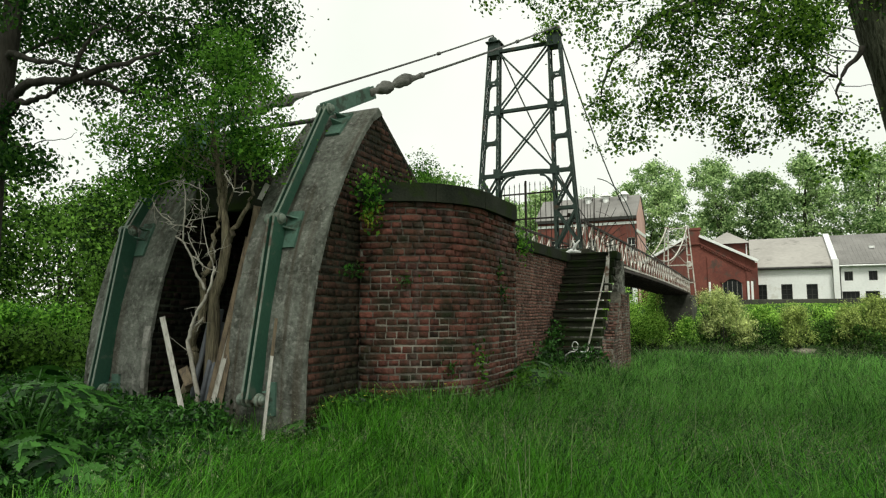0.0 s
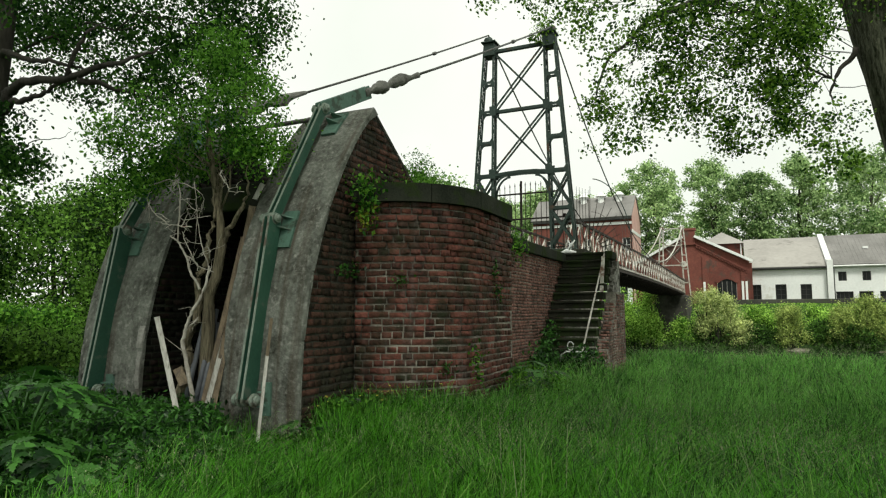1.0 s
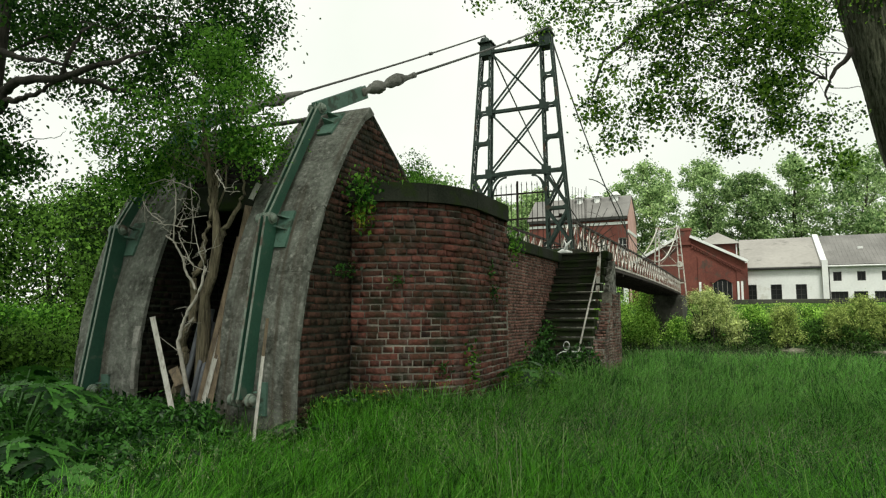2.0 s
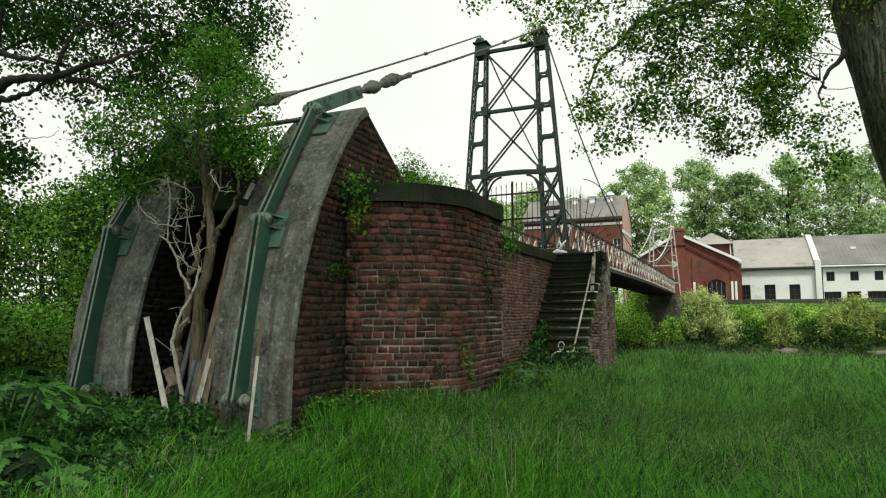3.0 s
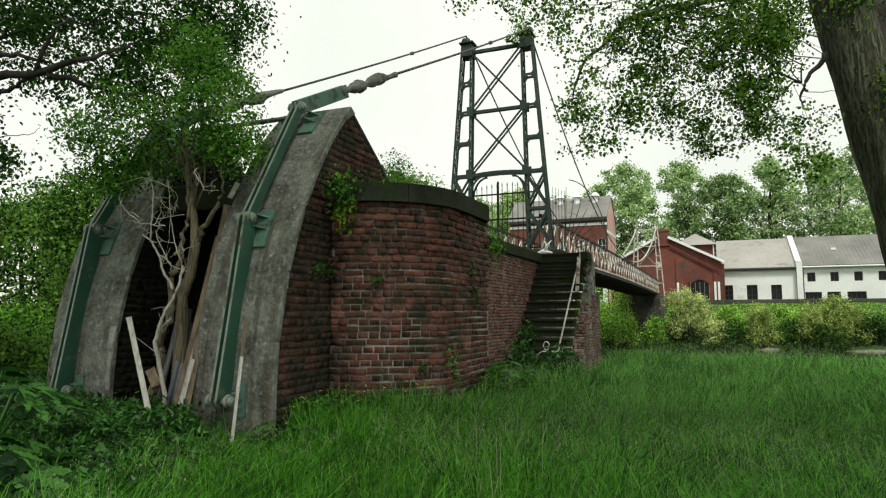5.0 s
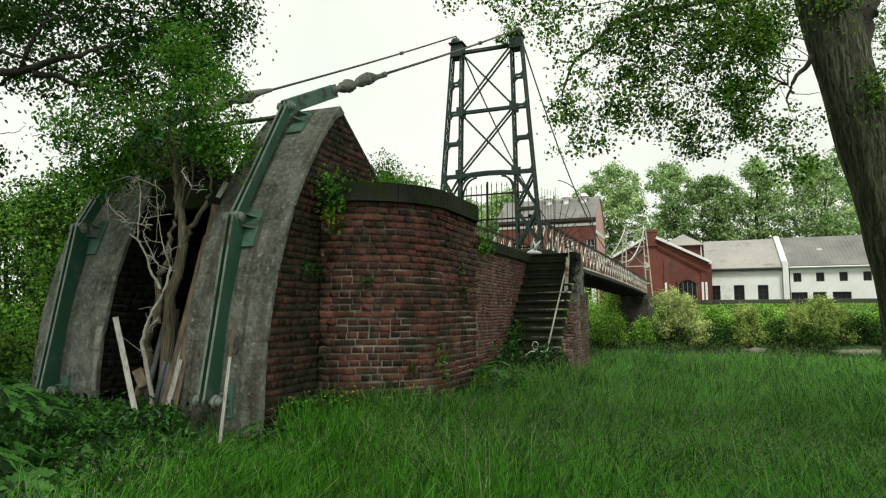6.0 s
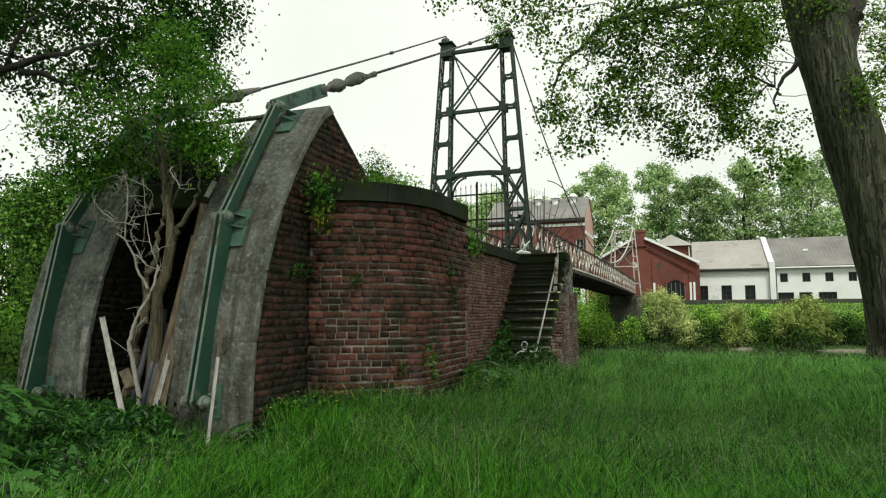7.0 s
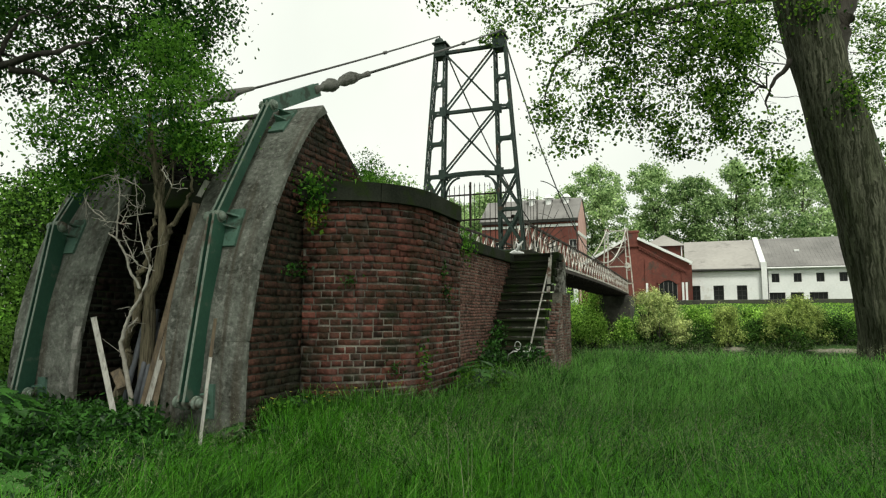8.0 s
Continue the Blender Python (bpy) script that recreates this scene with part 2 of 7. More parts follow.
M_red_far = material("red_factory_brick", (0.085, 0.026, 0.020), (0.195, 0.062, 0.046), 0.9, grain=9, blotch=0.7, bump=0.3, third=(0.08, 0.05, 0.04), third_cover=0.2, third_scale=0.8)
M_pink = material("pink_brick_gable", (0.50, 0.29, 0.26), (0.68, 0.45, 0.41), 0.85, grain=8, blotch=0.6, bump=0.2)
M_pane = material("dark_window_glass", (0.006, 0.007, 0.007), (0.016, 0.018, 0.018), 0.2, grain=2, blotch=0.5, bump=0, spec=0.25)
M_frame_dark = material("dark_window_frame", (0.012, 0.012, 0.012), (0.035, 0.035, 0.032), 0.7, grain=12, blotch=2, bump=0.1)
M_white_trim = material("white_trim", (0.66, 0.67, 0.66), (0.82, 0.83, 0.82), 0.7, grain=10, blotch=1, bump=0.1)
M_stone_far = material("grey_quay_stone", (0.020, 0.021, 0.017), (0.075, 0.073, 0.062), 0.95, grain=5, blotch=0.6, bump=0.5, third=(0.05, 0.06, 0.035), third_cover=0.3, third_scale=0.9)
M_abutment = material("stained_grey_abutment_concrete", (0.022, 0.022, 0.018), (0.105, 0.100, 0.088), 0.95, grain=6, blotch=0.8, bump=0.5, third=(0.016, 0.018, 0.012), third_cover=0.4, third_scale=0.9, third_edge=0.2)
M_lime = material("lime_streaked_mossy_stone", (0.016, 0.018, 0.012), (0.115, 0.108, 0.092), 0.95, grain=40, blotch=6, bump=0.9, third=(0.34, 0.33, 0.30), third_cover=0.42, third_scale=9, third_edge=0.15)
M_lime_pale = material("pale_old_plaster", (0.13, 0.13, 0.115), (0.36, 0.355, 0.325), 0.95, grain=40, blotch=6, bump=0.9)
M_mud = material("pale_dried_mud", (0.09, 0.085, 0.062), (0.27, 0.25, 0.20), 0.95, grain=8, blotch=1.2, bump=0.6, third=(0.09, 0.10, 0.05), third_cover=0.25, third_scale=1.5)
M_water = material("dull_river_water", (0.02, 0.03, 0.02), (0.035, 0.045, 0.03), 0.08, grain=1.5, blotch=0.2, bump=0.15, spec=0.5)

# ---- mesh helpers ----
def fast_mesh(name, verts, faces):
    """A mesh from arrays: verts (n, 3), faces (m, k)."""
    me = bpy.data.meshes.new(name)
    verts, faces = np.asarray(verts, dtype=np.float32), np.asarray(faces, dtype=np.int32)
    me.vertices.add(len(verts))
    me.vertices.foreach_set("co", verts.ravel())
    me.loops.add(faces.size)
    me.loops.foreach_set("vertex_index", faces.ravel())
    me.polygons.add(len(faces))
    me.polygons.foreach_set("loop_start", np.arange(len(faces), dtype=np.int32) * faces.shape[1])
    me.update(calc_edges=True)
    return me


def from_bm(name, bm, mat, smooth=False):
    me = bpy.data.meshes.new(name)
    bmesh.ops.recalc_face_normals(bm, faces=bm.faces)
    bm.to_mesh(me)
    bm.free()
    me.materials.append(mat)
    if smooth:
        me.polygons.foreach_set("use_smooth", [True] * len(me.polygons))
    return me


def part(name, bm, mat, parent=None, label="", smooth=False):
    """Links a bmesh as one mesh object, under a thing or a part if one is given."""
    ob = new(name, from_bm(name, bm, mat, smooth))
    if parent:
        ob.parent = parent
    return tagged(ob, label)


def thing(name, label, category, group="", at=(0, 0, 0)):
    ob = new(name)
    ob.location = at
    ob.empty_display_size = 0.2
    return tagged(ob, label, category, group)


def box(bm, lo, hi, bevel=0.0):
    r = bmesh.ops.create_cube(bm, size=1.0)
    lo, hi = Vector(lo), Vector(hi)
    for v in r["verts"]:
        v.co = Vector([(a + b) / 2 + c * (b - a) for a, b, c in zip(lo, hi, v.co)])
    if bevel:
        edges = list({e for v in r["verts"] for e in v.link_edges})
        bmesh.ops.bevel(bm, geom=edges, offset=bevel, segments=1, affect="EDGES")
    return bm


def bar(bm, p0, p1, w, h, up=(0, 0, 1), bevel=0.0):
    """A straight bar from p0 to p1, w across and h along up."""
    p0, p1 = Vector(p0), Vector(p1)
    d = (p1 - p0)
    y = d.normalized()
    x = y.cross(Vector(up))
    if x.length < 1e-4:
        x = y.cross(Vector((1, 0, 0)))
    x.normalize()
    z = x.cross(y)
    r = bmesh.ops.create_cube(bm, size=1.0)
    mid = (p0 + p1) / 2
    for v in r["verts"]:
        c = v.co.copy()
        v.co = mid + x * c.x * w + y * c.y * d.length + z * c.z * h
    if bevel:
        edges = list({e for v in r["verts"] for e in v.link_edges})
        bmesh.ops.bevel(bm, geom=edges, offset=bevel, segments=1, affect="EDGES")
    return bm


def tube(bm, pts, radii, seg=8, cap=True):
    """A tapered tube through points."""
    pts = [Vector(p) for p in pts]
    if not hasattr(radii, "__len__"):
        radii = [radii] * len(pts)
    rings = []
    ref = Vector((0.31, 0.17, 0.93))
    for i, p in enumerate(pts):
        t = (pts[min(i + 1, len(pts) - 1)] - pts[max(i - 1, 0)]).normalized()
        a = t.cross(ref)
        if a.length < 0.05:
            a = t.cross(Vector((1, 0, 0)))
        a.normalize()
        b = t.cross(a)
        rings.append([bm.verts.new(p + (a * math.cos(k * math.tau / seg) + b * math.sin(k * math.tau / seg)) * radii[i]) for k in range(seg)])
    for r0, r1 in zip(rings, rings[1:]):
        for k in range(seg):
            bm.faces.new((r0[k], r0[(k + 1) % seg], r1[(k + 1) % seg], r1[k]))
    if cap:
        bm.faces.new(rings[0][::-1])
        bm.faces.new(rings[-1])
    return bm


def prism(bm, outline, x0, x1):
    """An outline of (y, z) pairs pulled along x."""
    a = [bm.verts.new((x0, y, z)) for y, z in outline]
    b = [bm.verts.new((x1, y, z)) for y, z in outline]
    bm.faces.new(a)
    bm.faces.new(b[::-1])
    n = len(a)
    for i in range(n):
        bm.faces.new((a[i], b[i], b[(i + 1) % n], a[(i + 1) % n]))
    return bm


def unit(v):
    return v / np.maximum(np.linalg.norm(v, axis=1, keepdims=True), 1e-9)


def leaves(name, centres, sizes, mat, rng, droop=0.25, narrow=0.6, rounded=False, facing=None, loose=0.6):
    """Many small folded leaves in one mesh, pointing all ways, or with their faces turned out of the crown."""
    n = len(centres)
    d = unit(rng.normal(size=(n, 3)) + np.array([0, 0, -droop * 2]))
    if facing is None:
        face = unit(rng.normal(size=(n, 3)) * 0.7 + np.array([0, 0, 1.0]))
    else:
        face = unit(facing + np.array([0, 0, 0.25]) + rng.normal(size=(n, 3)) * loose)
    s = unit(np.cross(d, face))
    up = np.cross(s, d)
    L, W = sizes[:, None], sizes[:, None] * narrow
    fold = rng.uniform(0.05, 0.3, size=(n, 1)) * W
    base, tip = centres - d * L * 0.5, centres + d * L * 0.5
    left, right = centres - s * W * 0.5 + up * fold - d * L * 0.08, centres + s * W * 0.5 + up * fold - d * L * 0.08
    i = np.arange(n)[:, None]
    if rounded:
        # oval blade with a folded midrib: six corners
        l1, r1 = centres - s * W * 0.42 + up * fold - d * L * 0.24, centres + s * W * 0.42 + up * fold - d * L * 0.24
        l2, r2 = centres - s * W * 0.40 + up * fold + d * L * 0.16, centres + s * W * 0.40 + up * fold + d * L * 0.16
        verts = np.stack([base, l1, l2, tip, r2, r1], 1).reshape(-1, 3)
        i = i * 6
        faces = np.concatenate([i + np.array([[0, 2, 1]]), i + np.array([[0, 3, 2]]), i + np.array([[0, 4, 3]]), i + np.array([[0, 5, 4]])], 0)
    else:
        verts = np.stack([base, left, tip, right], 1).reshape(-1, 3)
        i = i * 4
        faces = np.concatenate([i + np.array([[0, 2, 1]]), i + np.array([[0, 3, 2]])], 0)
    me = fast_mesh(name, verts, faces)
    me.materials.append(mat)
    return new(name, me)


def clumps(rng, blobs, per_clump, spread, skin=0.25, gaps=None):
    """Leaf places: each blob is (centre, radii, leaves). Clumps sit mostly near the blob's skin."""
    out, hubs, face = [], [], []
    for c, r, n in blobs:
        k = max(1, int(n / per_clump))
        v = unit(rng.normal(size=(k, 3)))
        v *= rng.uniform(skin, 1.0, size=(k, 1)) ** 0.5
        hub = np.array(c) + v * np.array(r)
        if gaps:
            # draw the clumps together where the crown is dense, leaving holes between
            open_to = np.array([noise.noise(Vector(h) * gaps[0]) for h in hub])
            hub, v = hub[open_to > gaps[1]], v[open_to > gaps[1]]
            if not len(hub):
                continue
            k = len(hub)
        hubs.append(hub)
        size = rng.uniform(0.5, 1.5, size=(k, 1)) * spread
        for h, s in zip(hub, size):
            out.append(h + rng.normal(size=(per_clump, 3)) * s * np.array([1, 1, 0.75]))
            face.append((out[-1] - np.array(c)) / np.array(r) + (out[-1] - h) / s * 0.35)
    return np.concatenate(out), np.concatenate(hubs), unit(np.concatenate(face))


def wander(rng, p0, p1, n, wobble, sag=0.0):
    """A crooked line between two points."""
    p0, p1 = np.array(p0, float), np.array(p1, float)
    t = np.linspace(0, 1, n)[:, None]
    w = np.cumsum(rng.normal(size=(n, 3)), 0) * wobble / n ** 0.5
    w -= w[0] + (w[-1] - w[0]) * t
    w[:, 2] += sag * np.sin(t[:, 0] * math.pi)
    return p0 + (p1 - p0) * t + w


def ground_height(x, y):
    """Meadow on the near bank, the river's cut, the far bank and its terrace."""
    def step(a, b, v):
        t = np.clip((v - a) / (b - a), 0, 1)
        return t * t * (3 - 2 * t)
    z = -3.0 * step(17.5, 22.0, y) + 2.0 * step(47.5, 51.5, y) + 2.9 * step(51.0, 60.2, y)
    z = z + 0.05 * np.sin(x * 0.9 + 1.3) * np.sin(y * 0.7) + 0.12 * step(-8, -14, x) * (1 - step(15, 18, y))
    return z

# ---- ground and water ----
def spaced(lo, hi, fine_lo, fine_hi, step_size, growth=1.25):
    mid = list(np.arange(fine_lo, fine_hi + 1e-6, step_size))
    a, s = fine_hi, step_size
    while a < hi:
        s *= growth
        a += s
        mid.append(a)
    a, s = fine_lo, step_size
    while a > lo:
        s *= growth
        a -= s
        mid.insert(0, a)
    return np.array(mid)


def build_ground():
    gx, gy = spaced(-2500, 2500, -40, 40, 0.5), spaced(-2500, 2500, -8, 66, 0.5)
    X, Y = np.meshgrid(gx, gy)
    Z = ground_height(X, Y)
    nx, ny = len(gx), len(gy)
    i, j = np.meshgrid(np.arange(nx - 1), np.arange(ny - 1))
    a = (j * nx + i).ravel()
    me = fast_mesh("ground", np.stack([X, Y, Z], -1).reshape(-1, 3), np.stack([a, a + 1, a + nx + 1, a + nx], 1))
    me.materials.append(M_soil)
    me.polygons.foreach_set("use_smooth", [True] * len(me.polygons))
    tagged(new("ground", me), "grassy river meadow with a cut riverbed and a far terrace", "ground", kind="structure")
    bm = bmesh.new()
    box(bm, (-2000, 18.5, -1.6), (2000, 51.5, -1.35))
    tagged(part("water", bm, M_water), "dull slow river below the footbridge", "water", kind="structure")


build_ground()

# ---- brickwork ----
COURSE, BRICK_H, STRETCH, HEAD, JOINT = 0.077, 0.0595, 0.222, 0.104, 0.0165


def brick_shape(length, seed):
    """One brick, x along the wall, y out of it: worn front arris, open back."""
    rng = random.Random(seed)
    h, l, c = BRICK_H / 2, length / 2, 0.0032
    j = lambda a: rng.uniform(-a, a)
    front = [(sx * (l - c) + j(0.006), j(0.004), sz * (h - c) + j(0.005)) for sx, sz in ((-1, -1), (1, -1), (1, 1), (-1, 1))]
    ring = [(sx * l + j(0.003), -0.004 - abs(j(0.003)), sz * h + j(0.003)) for sx, sz in ((-1, -1), (1, -1), (1, 1), (-1, 1))]
    rear = [(sx * l, -0.06, sz * h) for sx, sz in ((-1, -1), (1, -1), (1, 1), (-1, 1))]
    faces = [(0, 1, 2, 3)]
    for k in range(4):
        n = (k + 1) % 4
        faces += [(k, 4 + k, 4 + n, n), (4 + k, 8 + k, 8 + n, 4 + n)]
    return np.array(front + ring + rear), np.array(faces)


BRICK_SHAPES = {kind: [brick_shape(length, k + 10 * int(length * 100)) for k in range(4)] for kind, length in (("s", STRETCH), ("h", HEAD))}


def brick_data(kind, k, mat):
    v, f = BRICK_SHAPES[kind][k]
    me = fast_mesh("brick", v, f)
    me.materials.append(mat)
    return me


BRICK_MESHES = {mat.name: {kind: [brick_data(kind, k, mat) for k in range(4)] for kind in "sh"} for mat in (M_brick, M_brick_dark_piece)}


def lay_bricks(parent, place, length, z0, courses, inside, near=None, seed=1, proud=0.008, reach=None, size=1.0, rest_mat=None, ragged=99.0, piece_mat=None):
    """Courses of stretchers and headers along place(u) -> (x, y, tangent x, tangent y). Bricks in the stretch near(u, z) become parts, at most 300; the rest one part."""
    rng = random.Random(seed)
    singles, rest_v, rest_f, count = 0, [], [], 0
    for c in range(courses):
        z = z0 + (c + 0.5) * COURSE * size
        kind = "h" if c % 2 else "s"
        full = (HEAD if kind == "h" else STRETCH) * size
        u = -rng.uniform(0, full)
        while u < length:
            span = full
            if kind == "s" and rng.random() < 0.12:
                span = HEAD * size
            first, last = reach(z) if reach else (0.0, length)
            a, b = max(u, first), min(u + span, last)
            u += span + JOINT * size
            if b - a < 0.03 or not inside((a + b) / 2, z) or not inside(a + 0.01, z) or not inside(b - 0.01, z):
                continue
            if rng.random() < (0.002 if z > ragged else 0.0):
                continue
            x, y, tx, ty = place((a + b) / 2)
            sway = 0.015 * noise.noise(Vector((a * 1.1, c * 0.35, seed))) + 0.004 * noise.noise(Vector((a * 3.0, c * 1.3, seed + 5)))
            kk = "s" if b - a > 0.17 * size else "h"
            sx = (b - a) / (STRETCH if kk == "s" else HEAD)
            out_by = rng.uniform(-proud, proud) if z < ragged else rng.uniform(-1.4 * proud, 2.4 * proud)
            tilt = rng.uniform(-0.02, 0.02) * (2.2 if z > ragged else 1.0)
            m = Matrix(((tx, ty, 0, x + ty * out_by), (ty, -tx, 0, y - tx * out_by), (0, 0, 1, z + sway + rng.uniform(-0.0025, 0.0025)), (0, 0, 0, 1))) @ Matrix.Rotation(tilt, 4, "Y") @ Matrix.Diagonal((sx, 1, size * rng.uniform(0.88, 1.08), 1))
            if near and singles < 300 and near((a + b) / 2, z):
                ob = new("brick", BRICK_MESHES[(piece_mat or M_brick).name][kk][rng.randrange(4)])
                ob.parent = parent
                ob.matrix_basis = m
                singles += 1
            else:
                v, f = BRICK_SHAPES[kk][rng.randrange(4)]
                mm = np.array(m)
                rest_v.append(v @ mm[:3, :3].T + mm[:3, 3])
                rest_f.append(f + count)
                count += len(v)
    if rest_v:
        me = fast_mesh("brickwork", np.concatenate(rest_v), np.concatenate(rest_f))
        me.materials.append(rest_mat or M_brick_rest)
        ob = new("brickwork", me)
        ob.parent = parent
        tagged(ob, kind="stuff")


# ---- the anchor ribs: brick walls with a curved concrete back over which the chains run to the ground ----
ARC_R, ARC_Y, ARC_Z, ARC_TOP = 4.83, 5.25, 0.30, radians(44.6)
NEAR_RIB, FAR_RIB = (-4.94, -3.96), (-7.10, -6.12)
BACK_SLOPE = 0.674
APEX = (ARC_Y + ARC_R * (1 - math.cos(ARC_TOP)), ARC_Z + ARC_R * math.sin(ARC_TOP))


def arc(theta, off=0.0):
    """(y, z) on the curved back; off: metres out of the concrete."""
    return ARC_Y + ARC_R - (ARC_R + off) * math.cos(theta), ARC_Z + (ARC_R + off) * math.sin(theta)


def arc_y(z):
    s = min(max((z - ARC_Z) / ARC_R, 0.0), 0.9)
    return ARC_Y + ARC_R * (1 - math.sqrt(1 - s * s))


def back_z(y):
    return APEX[1] - max(0.0, y - APEX[0]) * BACK_SLOPE


def build_rib(span, core_mat, label):
    xl, xr = span
    rib = thing("anchor_rib", label, "bridge anchorage", "anchor ribs")
    bm = bmesh.new()
    outline = [(ARC_Y + 0.03, -0.3)] + [arc(ARC_TOP * k / 14, -0.03) for k in range(15)]
    outline += [(APEX[0] + 0.05, APEX[1] - 0.06), (9.0, back_z(9.0) - 0.03), (9.0, -0.3)]
    prism(bm, outline, xl + 0.008, xr - 0.012)
    part("wall_core", bm, core_mat, rib)
    # cast concrete lengths with open joints
    cuts = [-0.12, 0.17, 0.36, 0.56, 1.0]
    for a, b in zip(cuts, cuts[1:]):
        bm = bmesh.new()
        t0, t1 = ARC_TOP * a, ARC_TOP * b - 0.0006
        n = 7
        outer = [arc(max(t0 + (t1 - t0) * k / n, 0.0)) for k in range(n + 1)]
        inner = [arc(max(t0 + (t1 - t0) * k / n, 0.0), -0.045) for k in range(n + 1)]
        if a < 0:
            outer[0], inner[0] = (ARC_Y, -0.3), (ARC_Y + 0.045, -0.3)
        if b == 1.0:
            inner[-1] = (APEX[0] + 0.10, back_z(APEX[0] + 0.10))
        prism(bm, outer + inner[::-1], xl, xr + 0.016)
        bmesh.ops.bevel(bm, geom=[e for e in bm.edges if abs(e.verts[0].co.x - e.verts[1].co.x) < 1e-4], offset=0.010, segments=1, affect="EDGES")
        part("concrete_slab", bm, M_concrete, rib)
    # sloping stone coping on the landward edge
    bm = bmesh.new()
    prism(bm, [(APEX[0] + 0.10, back_z(APEX[0] + 0.10) - 0.005), (9.0, back_z(9.0) - 0.005), (9.0, back_z(9.0) - 0.06), (APEX[0] + 0.10, back_z(APEX[0] + 0.10) - 0.06)], xl + 0.004, xr - 0.004)
    part("coping", bm, M_mortar_dark, rib)
    return rib


near_rib = build_rib(NEAR_RIB, M_mortar_dark, "curved concrete rib with weathered red brick side, anchoring bridge chains")
# dark core: the recess shade is put into the joints' colour as well
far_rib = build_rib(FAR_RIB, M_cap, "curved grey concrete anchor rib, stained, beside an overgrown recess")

# lumps of pale plaster left on the far rib's edge
for t0, t1, w in ((1.0, 5.8, 0.055), (6.3, 9.2, 0.085)):
    bm = bmesh.new()
    rim = [arc(radians(t0 + (t1 - t0) * k / 5), 0.016 if 0 < k < 5 else 0.004) for k in range(6)]
    back = [arc(radians(t0 + (t1 - t0) * k / 5), -0.01) for k in range(6)]
    prism(bm, rim + back[::-1], FAR_RIB[1] + 0.012 - w, FAR_RIB[1] + 0.010)
    for v in bm.verts:
        v.co.x += 0.012 * noise.noise(v.co * 14.0)
    part("plaster_lump", bm, M_lime_pale, far_rib, "pale lump of old plaster")

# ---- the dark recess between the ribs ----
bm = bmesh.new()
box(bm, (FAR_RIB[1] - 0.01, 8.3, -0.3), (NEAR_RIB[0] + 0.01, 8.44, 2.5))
tagged(part("wall_recess_back", bm, M_brick_shade), "brick wall at the back of the recess, recess shade in its colour", "wall", kind="structure")
# assumed slab, pulled forward and coloured dark to keep the recess in shade
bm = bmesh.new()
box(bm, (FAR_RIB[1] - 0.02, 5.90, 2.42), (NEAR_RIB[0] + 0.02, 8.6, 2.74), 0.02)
tagged(part("ceiling_recess", bm, M_cap), "concrete slab over the recess between the ribs, recess shade in its colour", "slab", kind="structure")

# ---- chains over the ribs ----
def plate(bm, pts, half, x0, x1):
    """A flat bar on edge through (y, z) points, half its depth to each side, between x0 and x1."""
    up, dn = [], []
    for i, (y, z) in enumerate(pts):
        a, b = pts[max(i - 1, 0)], pts[min(i + 1, len(pts) - 1)]
        t = Vector((b[0] - a[0], b[1] - a[1])).normalized()
        n = Vector((-t.y, t.x))
        up.append((y + n.x * half, z + n.y * half))
        dn.append((y - n.x * half, z - n.y * half))
    prism(bm, up + dn[::-1], x0, x1)


PIN_T = [radians(0.7), radians(22.4), radians(41.6)]
PIN_OFF = [0.13, 0.17, 0.21]
# across the rib, from the chain's middle: pin from, pin to, bracket from, bracket to
PIN_X = [(-0.14, 0.13, 0.10, 0.21), (-0.13, 0.06, 0.01, 0.19), (-0.11, 0.07, 0.01, 0.21)]
LINK_HALF = [0.095, 0.055]


